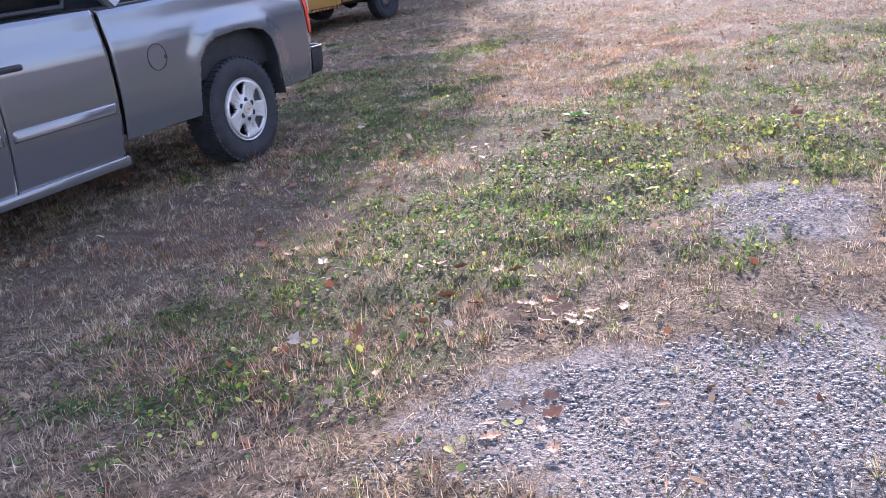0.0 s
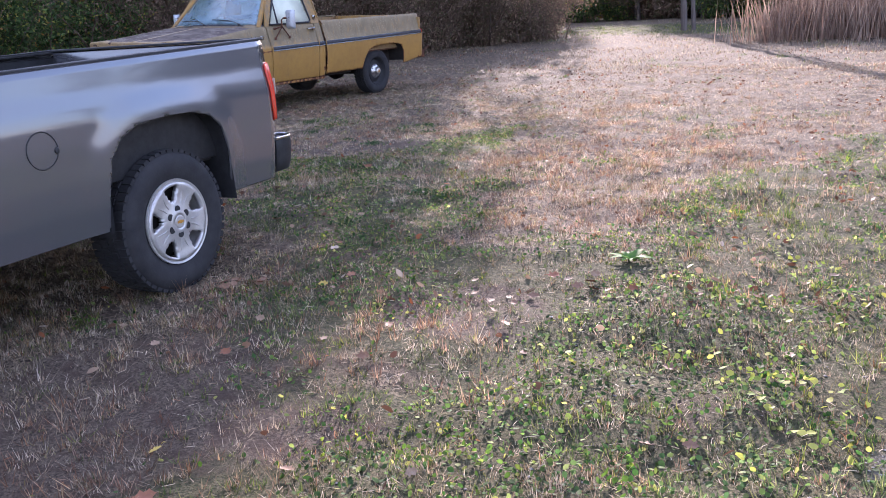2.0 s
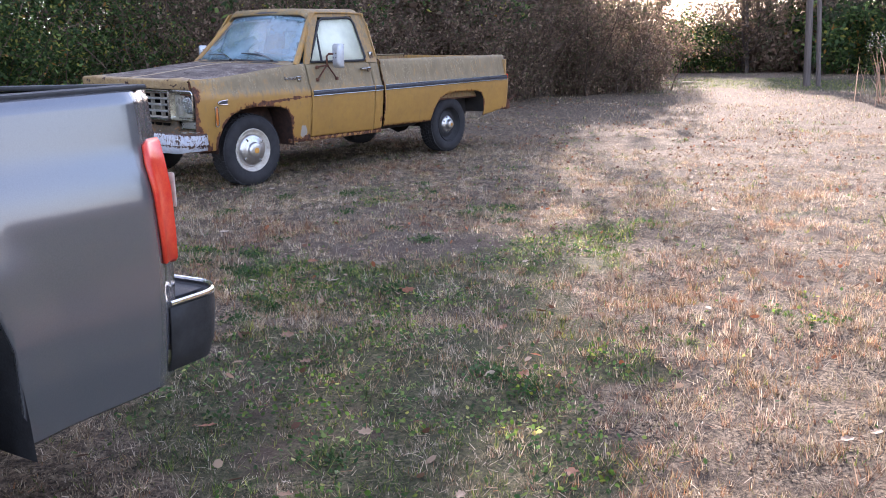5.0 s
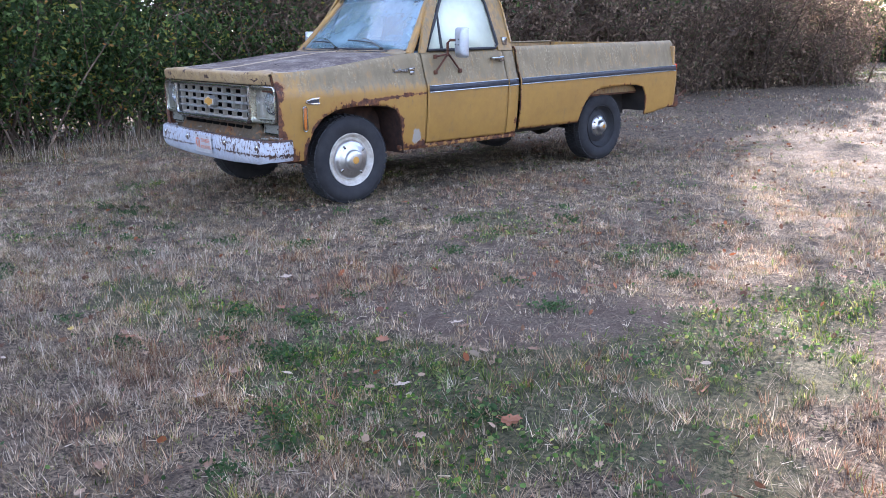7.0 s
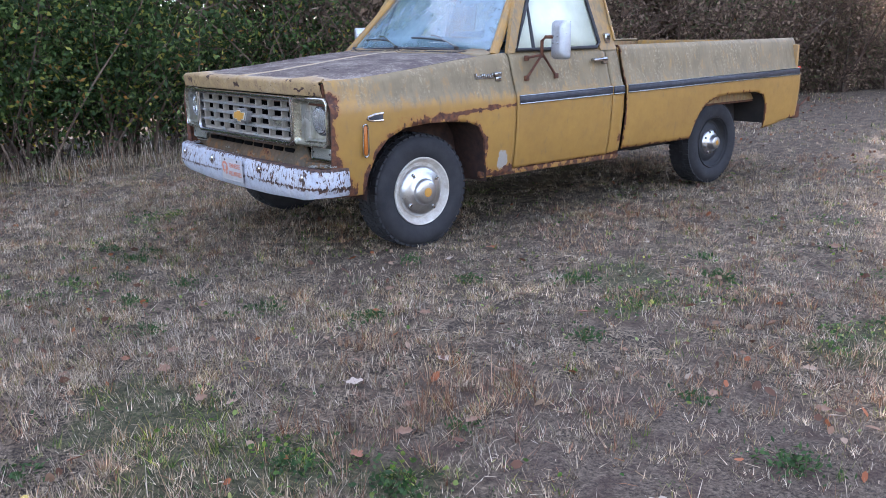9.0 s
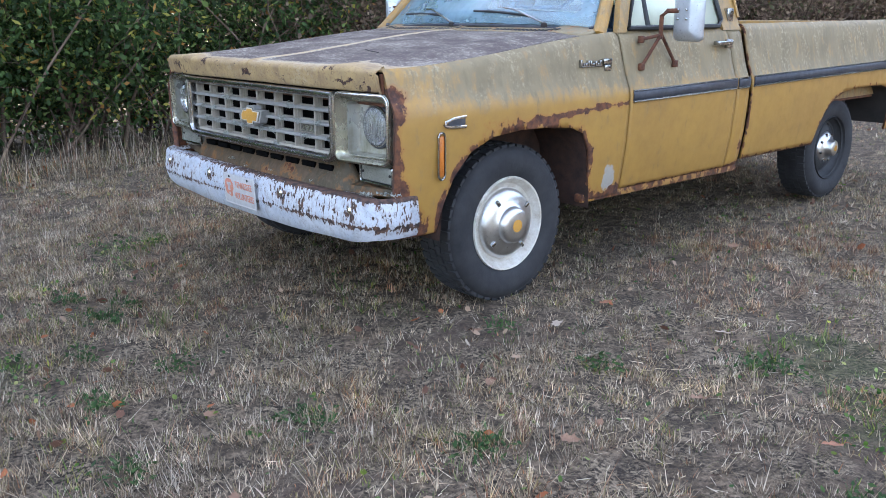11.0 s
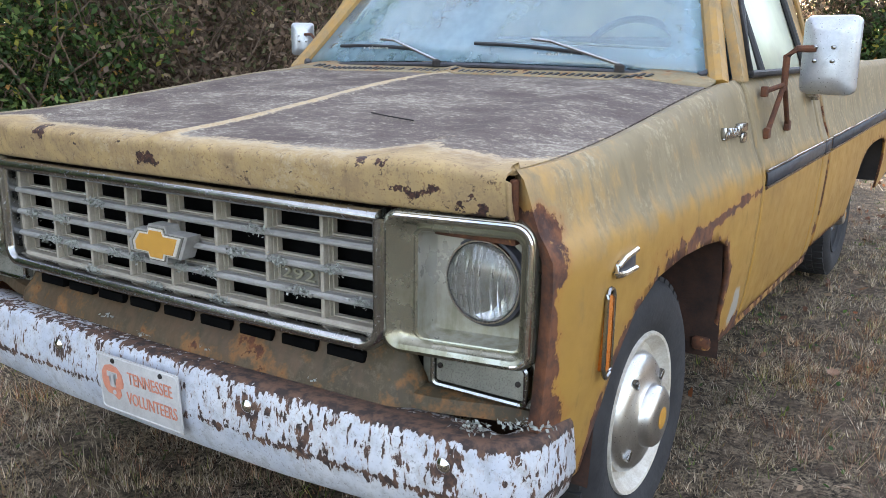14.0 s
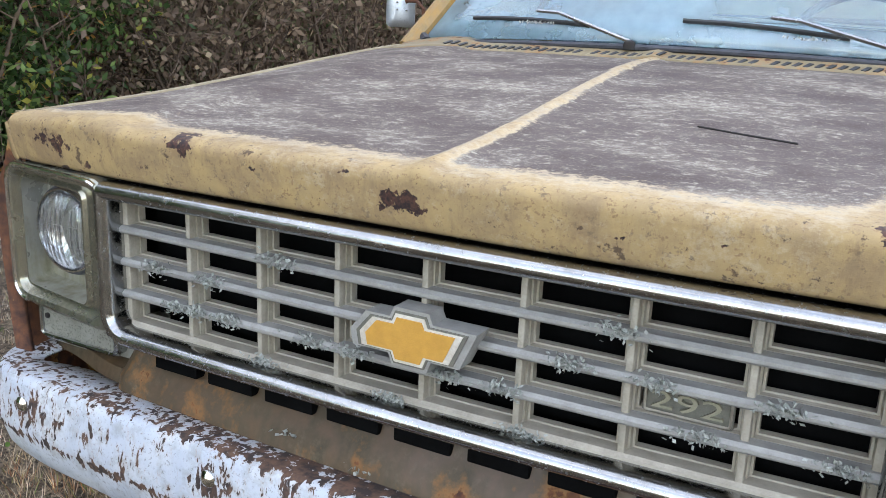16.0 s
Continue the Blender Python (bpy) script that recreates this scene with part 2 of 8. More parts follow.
def ground_soil():
    m, nt, b = shader("lawn_soil")
    v = coords(nt)
    big, mid, fine, grit = noise_of(nt, v, 0.55, 5), noise_of(nt, v, 4.5, 6, 0.65), noise_of(nt, v, 38, 5, 0.7), noise_of(nt, v, 160, 3)
    thatch = blend(nt, ramp(nt, noise_of(nt, v, 60, 6, 0.8), 0.44, 0.58), (0.020, 0.015, 0.011), (0.32, 0.25, 0.17))
    thatch = blend(nt, ramp(nt, mid, 0.45, 0.62), thatch, blend(nt, ramp(nt, fine, 0.38, 0.62), (0.03, 0.022, 0.015), (0.25, 0.185, 0.125)))
    thatch = blend(nt, math_of(nt, "MULTIPLY", ramp(nt, noise_of(nt, v, 11, 4), 0.46, 0.60), 0.6), thatch, (0.035, 0.026, 0.019))
    green = blend(nt, ramp(nt, fine, 0.35, 0.65), (0.016, 0.025, 0.009), (0.075, 0.09, 0.032))
    ga = node(nt, "ShaderNodeAttribute", attribute_name="green").outputs["Fac"]
    gm = ramp(nt, math_of(nt, "ADD", ga, math_of(nt, "MULTIPLY", math_of(nt, "SUBTRACT", mid, 0.5), 1.2)), 0.3, 0.8)
    col = blend(nt, math_of(nt, "MULTIPLY", gm, 0.6), thatch, green)
    da = node(nt, "ShaderNodeAttribute", attribute_name="bare").outputs["Fac"]
    dm = ramp(nt, math_of(nt, "ADD", da, math_of(nt, "MULTIPLY", math_of(nt, "SUBTRACT", mid, 0.5), 1.2)), 0.4, 0.7)
    soil = blend(nt, ramp(nt, noise_of(nt, v, 70, 6, 0.8), 0.40, 0.60), (0.040, 0.030, 0.023), (0.200, 0.155, 0.110))
    soil = blend(nt, math_of(nt, "MULTIPLY", ramp(nt, noise_of(nt, v, 9, 5, 0.7), 0.48, 0.60), 0.7), soil, (0.07, 0.045, 0.035))
    col = blend(nt, dm, col, soil)
    va = node(nt, "ShaderNodeAttribute", attribute_name="gravel").outputs["Fac"]
    vm = ramp(nt, math_of(nt, "ADD", va, math_of(nt, "MULTIPLY", math_of(nt, "SUBTRACT", mid, 0.5), 0.9)), 0.4, 0.6)
    col = blend(nt, vm, col, blend(nt, ramp(nt, noise_of(nt, v, 75, 5, 0.8), 0.42, 0.58), (0.10, 0.085, 0.075), (0.29, 0.27, 0.25)))
    nt.links.new(col, b.inputs["Base Color"])
    b.inputs["Roughness"].default_value = 0.95
    b.inputs["Specular IOR Level"].default_value = 0.2
    bump_of(nt, b, math_of(nt, "ADD", fine, math_of(nt, "MULTIPLY", grit, 0.5)), 0.9, 0.02)
    return m


def leaf_mat(name, colours, trans=0.25, rough=0.65, clump=False):
    """Leaves or blades: the tone is picked per leaf, and light shines through a little."""
    m, nt, b = shader(name)
    g = nt.nodes.new("ShaderNodeNewGeometry")
    cr = nt.nodes.new("ShaderNodeValToRGB")
    cr.color_ramp.interpolation = "CONSTANT" if len(colours) > 3 else "LINEAR"
    while len(cr.color_ramp.elements) < len(colours):
        cr.color_ramp.elements.new(0.5)
    for k, (p, c) in enumerate(colours):
        cr.color_ramp.elements[k].position = p
        cr.color_ramp.elements[k].color = (*c, 1)
    nt.links.new(g.outputs["Random Per Island"], cr.inputs[0])
    v = coords(nt)
    hsv = node(nt, "ShaderNodeHueSaturation", Color=cr.outputs[0])
    tone = ramp(nt, noise_of(nt, v, 1.4, 3), 0.3, 0.7, 0.72, 1.3)
    if clump:
        tone = math_of(nt, "MULTIPLY", tone, ramp(nt, noise_of(nt, v, 12, 4, 0.6), 0.34, 0.66, 0.45, 1.5))
        nt.links.new(ramp(nt, noise_of(nt, v, 3.1, 3), 0.35, 0.65, 0.85, 1.2), hsv.inputs["Saturation"])
    nt.links.new(tone, hsv.inputs["Value"])
    nt.links.new(hsv.outputs[0], b.inputs["Base Color"])
    b.inputs["Roughness"].default_value = rough
    b.inputs["Specular IOR Level"].default_value = 0.22
    if trans:
        t = node(nt, "ShaderNodeBsdfTranslucent", Color=hsv.outputs[0])
        mx = nt.nodes.new("ShaderNodeMixShader")
        mx.inputs[0].default_value = trans
        nt.links.new(b.outputs[0], mx.inputs[1])
        nt.links.new(t.outputs[0], mx.inputs[2])
        nt.links.new(mx.outputs[0], nt.nodes["Material Output"].inputs[0])
    return m


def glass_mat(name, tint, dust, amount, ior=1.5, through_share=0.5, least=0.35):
    """Clear glass with a film of dust, algae and painted-in light on it."""
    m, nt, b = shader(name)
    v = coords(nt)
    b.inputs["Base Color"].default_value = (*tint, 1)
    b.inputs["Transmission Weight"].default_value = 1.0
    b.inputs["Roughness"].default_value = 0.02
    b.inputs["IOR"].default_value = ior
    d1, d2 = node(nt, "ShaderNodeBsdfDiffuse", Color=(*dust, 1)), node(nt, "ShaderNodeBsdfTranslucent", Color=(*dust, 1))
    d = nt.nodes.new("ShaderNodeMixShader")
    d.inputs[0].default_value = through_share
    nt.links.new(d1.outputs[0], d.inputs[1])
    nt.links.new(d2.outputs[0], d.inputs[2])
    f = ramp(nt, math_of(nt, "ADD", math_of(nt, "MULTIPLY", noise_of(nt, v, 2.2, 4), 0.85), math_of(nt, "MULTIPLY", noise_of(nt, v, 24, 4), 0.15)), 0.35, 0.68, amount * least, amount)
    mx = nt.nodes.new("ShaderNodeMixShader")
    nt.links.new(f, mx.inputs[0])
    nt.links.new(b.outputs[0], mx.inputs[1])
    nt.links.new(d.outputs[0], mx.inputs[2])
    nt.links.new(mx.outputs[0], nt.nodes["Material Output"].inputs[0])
    return m


GOLD = weathered_paint("gold_paint", (0.38, 0.215, 0.045), (0.30, 0.165, 0.04), (0.150, 0.126, 0.076))
HOOD = hood_paint("hood_paint")
BUMPER = bumper_paint("bumper_paint")
RUST = simple("rusted_steel", RUST_A, RUST_B, 22, (0.75, 0.95), 0.1, 0.5)
CHROME = simple("dull_chrome", (0.44, 0.45, 0.46), (0.31, 0.31, 0.30), 14, (0.10, 0.30), 1.0, 0.03)
BRIGHT = simple("bright_chrome", (0.80, 0.80, 0.79), (0.66, 0.655, 0.63), 9, (0.08, 0.22), 1.0, 0.03)
LAMPSILVER = simple("lamp_silver", (0.97, 0.97, 0.97), (0.90, 0.90, 0.90), 30, (0.10, 0.22), 1.0, 0.0)
CAPMETAL = simple("hub_cap_chrome", (0.70, 0.70, 0.69), (0.54, 0.53, 0.51), 16, (0.26, 0.42), 1.0, 0.0)
IVORY = simple("aged_grille_plastic", (0.255, 0.225, 0.175), (0.385, 0.345, 0.28), 24, (0.45, 0.7), 0.05, 0.15)
SILVERP = simple("grey_plastic", (0.27, 0.26, 0.24), (0.38, 0.37, 0.345), 30, (0.4, 0.6), 0.35, 0.12)
OLIVE = weathered_paint("bezel_silver", (0.46, 0.455, 0.41), (0.35, 0.335, 0.28), (0.15, 0.14, 0.08), 0.28, 0.5)
BEZEL = weathered_paint("bezel_bright_metal", (0.40, 0.385, 0.315), (0.27, 0.255, 0.195), (0.10, 0.092, 0.045), 0.22, 0.85)
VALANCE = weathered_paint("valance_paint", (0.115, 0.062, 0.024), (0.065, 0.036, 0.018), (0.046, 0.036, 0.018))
BLACK = simple("black_plastic", (0.012, 0.012, 0.013), (0.03, 0.03, 0.031), 20, (0.5, 0.75), 0, 0.1)
STRIPE = simple("molding_black", (0.02, 0.022, 0.03), (0.06, 0.06, 0.07), 20, (0.4, 0.6), 0, 0.1)
# near-black colour paints in the shade behind the grille and in the slots
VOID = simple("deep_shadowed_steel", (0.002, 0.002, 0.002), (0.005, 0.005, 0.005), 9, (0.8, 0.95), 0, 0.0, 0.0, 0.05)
DARK = simple("underbody", (0.012, 0.010, 0.009), (0.03, 0.024, 0.02), 9, (0.8, 0.95), 0, 0.3)
WELL = simple("wheel_well_rust", (0.022, 0.014, 0.011), (0.075, 0.036, 0.024), 16, (0.8, 0.95), 0, 0.6)
TYRE = simple("worn_tyre_rubber", (0.012, 0.012, 0.014), (0.034, 0.033, 0.034), 9, (0.7, 0.9), 0, 0.3)
WHITE = simple("white_wheel_paint", (0.66, 0.63, 0.56), (0.44, 0.38, 0.30), 18, (0.4, 0.6), 0, 0.1)
MIRRORB = simple("mirror_back_metal", (0.54, 0.56, 0.59), (0.40, 0.42, 0.45), 12, (0.25, 0.5), 0.6, 0.1)
AMBER = simple("amber_lens", (0.55, 0.17, 0.02), (0.42, 0.12, 0.02), 20, (0.2, 0.4), 0, 0.1)
LENS = simple("dusty_lamp_lens", (0.18, 0.175, 0.145), (0.27, 0.262, 0.22), 30, (0.2, 0.45), 0.1, 0.1)
BADGE = simple("badge_gold", (0.62, 0.33, 0.06), (0.52, 0.27, 0.05), 60, (0.35, 0.5), 0.2, 0.25)
LICHEN = simple("grey_lichen", (0.24, 0.25, 0.22), (0.42, 0.43, 0.39), 90, (0.85, 0.95), 0, 0.6, 0.25)
SEAT = simple("blue_vinyl", (0.05, 0.09, 0.14), (0.09, 0.14, 0.19), 12, (0.5, 0.7), 0, 0.15)
# bluish film colour stands in for the sky reflected in the windscreen
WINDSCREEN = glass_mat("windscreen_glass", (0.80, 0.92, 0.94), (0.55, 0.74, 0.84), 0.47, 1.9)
# algae film, whitened to imitate light shining through from behind
SIDEGLASS = glass_mat("side_glass", (0.92, 0.96, 0.90), (0.90, 0.93, 0.76), 0.94, 1.5, 0.25, 0.75)
LAMPGLASS = glass_mat("headlamp_glass", (0.97, 0.98, 0.99), (0.80, 0.80, 0.77), 0.07)
PLATE = simple("licence_plate_white", (0.50, 0.49, 0.475), (0.40, 0.385, 0.37), 30, (0.4, 0.6), 0, 0.05)
ORANGE = simple("faded_orange_print", (0.60, 0.25, 0.16), (0.50, 0.19, 0.12), 60, (0.5, 0.7), 0, 0.05)
NUMPLATE = simple("dulled_badge_plate", (0.10, 0.095, 0.075), (0.16, 0.15, 0.12), 60, (0.5, 0.7), 0, 0.2)
NUMTEXT = simple("dulled_badge_figures", (0.21, 0.195, 0.13), (0.28, 0.26, 0.19), 60, (0.5, 0.7), 0, 0.2)
SILVER = simple("grey_metallic_paint", (0.165, 0.166, 0.174), (0.195, 0.196, 0.205), 300, (0.17, 0.21), 0.55, 0.0)
SILVER.node_tree.nodes["Principled BSDF"].inputs["Coat Weight"].default_value = 1.0
SILVER.node_tree.nodes["Principled BSDF"].inputs["Coat Roughness"].default_value = 0.04
TAIL = simple("red_tail_lens", (0.62, 0.035, 0.02), (0.74, 0.08, 0.03), 25, (0.12, 0.25), 0, 0.05)
ALLOY = simple("alloy_wheel", (0.62, 0.60, 0.57), (0.52, 0.50, 0.47), 18, (0.3, 0.5), 0.55, 0.06)
TINT = glass_mat("tinted_glass", (0.10, 0.12, 0.13), (0.2, 0.2, 0.2), 0.12)
BARK = simple("grey_bark", (0.07, 0.055, 0.045), (0.17, 0.14, 0.12), 10, (0.85, 0.95), 0, 0.9, 0.2, 0.3, (1, 1, 0.25))
TWIG = simple("brown_twigs", (0.075, 0.05, 0.035), (0.19, 0.135, 0.095), 4, (0.85, 0.95), 0, 0.2, 0.45, 0.3)
WOODPOLE = simple("weathered_pole_wood", (0.10, 0.08, 0.07), (0.19, 0.16, 0.14), 5, (0.8, 0.95), 0, 0.6, 0, 0.3, (6, 6, 0.4))
EVERGREEN = leaf_mat("evergreen_leaves", [(0, (0.040, 0.070, 0.022)), (0.28, (0.060, 0.105, 0.032)), (0.55, (0.095, 0.155, 0.045)), (0.75, (0.21, 0.29, 0.085)), (0.91, (0.42, 0.39, 0.08)), (0.975, (0.42, 0.22, 0.06))], 0.5, 0.38)
DRYLEAF = leaf_mat("dry_thicket_leaves", [(0, (0.17, 0.12, 0.085)), (0.4, (0.30, 0.215, 0.15)), (0.7, (0.15, 0.145, 0.075)), (0.9, (0.42, 0.32, 0.21))], 0.55)
NEEDLES = leaf_mat("pine_needles", [(0, (0.030, 0.045, 0.02)), (0.5, (0.05, 0.068, 0.03)), (1, (0.09, 0.10, 0.05))], 0.2)
REED = leaf_mat("dry_tall_grass", [(0, (0.20, 0.13, 0.095)), (0.5, (0.32, 0.225, 0.165)), (1, (0.46, 0.35, 0.26))], 0.4)
PLUME = leaf_mat("pale_seed_plumes", [(0, (0.52, 0.44, 0.34)), (0.5, (0.64, 0.57, 0.47)), (1, (0.75, 0.70, 0.62))], 0.4)
STRAW = leaf_mat("dormant_grass", [(0, (0.15, 0.105, 0.07)), (0.14, (0.32, 0.24, 0.16)), (0.36, (0.50, 0.405, 0.285)), (0.68, (0.68, 0.58, 0.44)), (0.82, (0.24, 0.215, 0.09)), (0.93, (0.38, 0.20, 0.115))], 0.4, clump=True)
RUSSET = leaf_mat("russet_grass", [(0, (0.17, 0.09, 0.055)), (0.35, (0.32, 0.19, 0.12)), (0.7, (0.47, 0.32, 0.21)), (0.90, (0.60, 0.46, 0.28))], 0.45, clump=True)
GREEN = leaf_mat("green_grass", [(0, (0.06, 0.10, 0.028)), (0.25, (0.105, 0.155, 0.045)), (0.55, (0.19, 0.235, 0.065)), (0.82, (0.34, 0.34, 0.10))], 0.5, clump=True)
WEED = leaf_mat("weed_leaves", [(0, (0.055, 0.11, 0.035)), (0.35, (0.11, 0.18, 0.05)), (0.75, (0.21, 0.27, 0.075)), (0.94, (0.42, 0.42, 0.13))], 0.55, clump=True)
FALLEN = leaf_mat("fallen_leaves", [(0, (0.13, 0.065, 0.04)), (0.35, (0.24, 0.14, 0.085)), (0.6, (0.36, 0.25, 0.165)), (0.8, (0.32, 0.11, 0.045)), (0.93, (0.46, 0.37, 0.28))], 0.2)
STONE = simple("gravel_stones", (0.18, 0.168, 0.158), (0.38, 0.36, 0.34), 30, (0.75, 0.95), 0, 0.2, 0.4, 0.3)
SOIL = ground_soil()


# ---- mesh helpers ----
def finish(name, bm, mat, parent=None, smooth=True, sharp=35.0, attrs=None):
    bmesh.ops.recalc_face_normals(bm, faces=bm.faces)
    me = bpy.data.meshes.new(name)
    bm.to_mesh(me)
    bm.free()
    me.materials.append(mat)
    if smooth:
        me.shade_smooth()
        me.set_sharp_from_angle(angle=radians(sharp))
    for key, fn in (attrs or {}).items():
        at = me.attributes.new(key, "FLOAT", "POINT")
        at.data.foreach_set("value", [float(fn(*v.co)) for v in me.vertices])
    ob = new(name, me)
    if parent is not None:
        ob.parent = parent
    return ob


def part(name, bm, mat, parent, label="", **kw):
    ob = finish(name, bm, mat, parent, **kw)
    if label:
        tagged(ob, label)
    return ob


def thing(name, label, category, group="", kind="", m=None):
    ob = new(name)
    ob.empty_display_size = 0.1
    if m is not None:
        ob.matrix_world = m
    return tagged(ob, label, category, group, kind)


def rawmesh(name, verts, faces, mat, parent=None, smooth=False):
    """A mesh from arrays: verts (n, 3) and faces (m, 3 or 4)."""
    verts, faces = np.asarray(verts, np.float32), np.asarray(faces, np.int32)
    me = bpy.data.meshes.new(name)
    k = faces.shape[1]
    me.vertices.add(len(verts))
    me.vertices.foreach_set("co", verts.ravel())
    me.loops.add(faces.size)
    me.loops.foreach_set("vertex_index", faces.ravel())
    me.polygons.add(len(faces))
    me.polygons.foreach_set("loop_start", np.arange(0, faces.size, k, dtype=np.int32))
    me.update(calc_edges=True)
    me.materials.append(mat)
    if smooth:
        me.shade_smooth()
    ob = new(name, me)
    if parent is not None:
        ob.parent = parent
    return ob


def box(bm, x0, x1, y0, y1, z0, z1, bevel=0.0, segs=2):
    r = bmesh.ops.create_cube(bm, size=1.0)
    for v in r["verts"]:
        v.co = Vector(((x0 + x1) / 2 + v.co.x * (x1 - x0), (y0 + y1) / 2 + v.co.y * (y1 - y0), (z0 + z1) / 2 + v.co.z * (z1 - z0)))
    if bevel:
        es = list({e for v in r["verts"] for e in v.link_edges})
        bmesh.ops.bevel(bm, geom=es, offset=bevel, segments=segs, affect="EDGES", profile=0.5)
    return r["verts"]


def boxes(*args, bevel=0.0):
    bm = bmesh.new()
    for a in args:
        box(bm, *a, bevel=bevel)
    return bm


def lathe(bm, profile, centre, segs=48, axis="x"):
    """profile: (radius, along) pairs, turned round an axis through centre."""
    c = Vector(centre)
    rings = []
    for r, a in profile:
        ring = []
        for k in range(segs):
            th = 2 * math.pi * k / segs
            u, w = r * math.cos(th), r * math.sin(th)
            ring.append(bm.verts.new(c + (Vector((a, u, w)) if axis == "x" else Vector((u, a, w)) if axis == "y" else Vector((u, w, a)))))
        rings.append(ring)
    for p, q in zip(rings, rings[1:]):
        for k in range(segs):
            bm.faces.new((p[k], p[(k + 1) % segs], q[(k + 1) % segs], q[k]))
    for ring, (r, a) in ((rings[0], profile[0]), (rings[-1], profile[-1])):
        if r < 0.012:
            bm.faces.new(ring)
    return rings


def tube(bm, pts, radius, segs=8, taper=1.0):
    pts = [Vector(p) for p in pts]
    rings = []
    for k, p in enumerate(pts):
        d = (pts[min(k + 1, len(pts) - 1)] - pts[max(k - 1, 0)]).normalized()
        u = d.cross(Vector((0.3, 0.2, 0.93)))
        u = (u if u.length > 1e-3 else d.cross(Vector((1, 0, 0)))).normalized()
        w = d.cross(u)
        r = radius * (1 + (taper - 1) * k / max(1, len(pts) - 1))
        rings.append([bm.verts.new(p + r * (math.cos(2 * math.pi * s / segs) * u + math.sin(2 * math.pi * s / segs) * w)) for s in range(segs)])
    for a, b in zip(rings, rings[1:]):
        for s in range(segs):
            bm.faces.new((a[s], a[(s + 1) % segs], b[(s + 1) % segs], b[s]))
    bm.faces.new(rings[0])
    bm.faces.new(rings[-1])


def sweep(bm, pts, section, closed=False):
    """Sweeps a cross-section of (out, up) offsets along pts that lie in an xz plane facing -y: out is towards -y, up is away from the loop's middle."""
    pts = [Vector(p) for p in pts]
    n = len(pts)
    mid = sum(pts, Vector()) / n
    rings = []
    for k, p in enumerate(pts):
        a, b = (pts[k - 1], pts[(k + 1) % n]) if closed else (pts[max(k - 1, 0)], pts[min(k + 1, n - 1)])
        d = (b - a).normalized()
        up = Vector((0, -1, 0)).cross(d).normalized()
        if up.dot(p - mid) < 0:
            up = -up
        rings.append([bm.verts.new(p + Vector((0, -1, 0)) * o + up * u) for o, u in section])
    m = len(section)
    for k in range(n if closed else n - 1):
        a, b = rings[k], rings[(k + 1) % n]
        for s in range(m):
            bm.faces.new((a[s], a[(s + 1) % m], b[(s + 1) % m], b[s]))
    if not closed:
        bm.faces.new(rings[0])
        bm.faces.new(rings[-1])


def round_rect(x0, x1, z0, z1, y, r, k=5, yfn=None):
    out = []
    for cx, cz, a0 in ((x1 - r, z1 - r, 0), (x0 + r, z1 - r, 90), (x0 + r, z0 + r, 180), (x1 - r, z0 + r, 270)):
        for s in range(k + 1):
            a = radians(a0 + 90 * s / k)
            px, pz = cx + r * math.cos(a), cz + r * math.sin(a)
            out.append(Vector((px, yfn(px) if yfn else y, pz)))
    return out


def grid(bm, rows):
    """Quads between rows of points of equal length."""
    vs = [[bm.verts.new(p) for p in row] for row in rows]
    for a, b in zip(vs, vs[1:]):
        for k in range(len(a) - 1):
            bm.faces.new((a[k], a[k + 1], b[k + 1], b[k]))
    return vs


def clean(bm, dist=0.0008):
    bmesh.ops.remove_doubles(bm, verts=bm.verts, dist=dist)
    bmesh.ops.dissolve_degenerate(bm, edges=bm.edges, dist=dist * 0.6)
    return bm


def shell(ob, thick, offset=-1.0):
    md = ob.modifiers.new("shell", "SOLIDIFY")
    md.thickness, md.offset = thick, offset
    return ob


def text_mesh(body, height, extrude=0.0008, squeeze=1.0):
    """A word as a mesh, centred, in the xz plane facing -y."""
    cu = bpy.data.curves.new("word", "FONT")
    cu.body, cu.size, cu.extrude, cu.align_x, cu.align_y, cu.resolution_u = body, height, extrude, "CENTER", "CENTER", 3
    tmp = new("word", cu)
    me = bpy.data.meshes.new_from_object(tmp.evaluated_get(bpy.context.evaluated_depsgraph_get()))
    bpy.data.objects.remove(tmp)
    bpy.data.curves.remove(cu)
    me.transform(Matrix.Rotation(radians(90), 4, "X") @ Matrix.Diagonal((squeeze, 1, 1, 1)))
    return me


def word(name, body, height, m, mat, parent, squeeze=1.0, extrude=0.0008):
    me = text_mesh(body, height, extrude, squeeze)
    me.name = name
    me.materials.append(mat)
    ob = new(name, me)
    ob.parent = parent
    ob.matrix_basis = m
    return ob


def smooth01(a, b, v):
    t = min(1.0, max(0.0, (v - a) / (b - a)))
    return t * t * (3 - 2 * t)


# ---- ground ----
def vnoise(x, y, s, seed):
    """Smooth noise, 0 to 1, about s lumps a metre."""
    tab = np.random.default_rng(seed).uniform(0, 1, (64, 64))
    c, d = math.cos(seed * 1.7), math.sin(seed * 1.7)
    u, v = (c * x - d * y) * s + 300.3, (d * x + c * y) * s + 300.7
    i, j = np.floor(u).astype(int), np.floor(v).astype(int)
    a, b = u - i, v - j
    a, b = a * a * (3 - 2 * a), b * b * (3 - 2 * b)
    i, j, k, l = i % 64, j % 64, (i + 1) % 64, (j + 1) % 64
    return (tab[i, j] * (1 - a) + tab[k, j] * a) * (1 - b) + (tab[i, l] * (1 - a) + tab[k, l] * a) * b


def step01(lo, hi, v):
    t = np.clip((v - lo) / (hi - lo), 0, 1)
    return t * t * (3 - 2 * t)


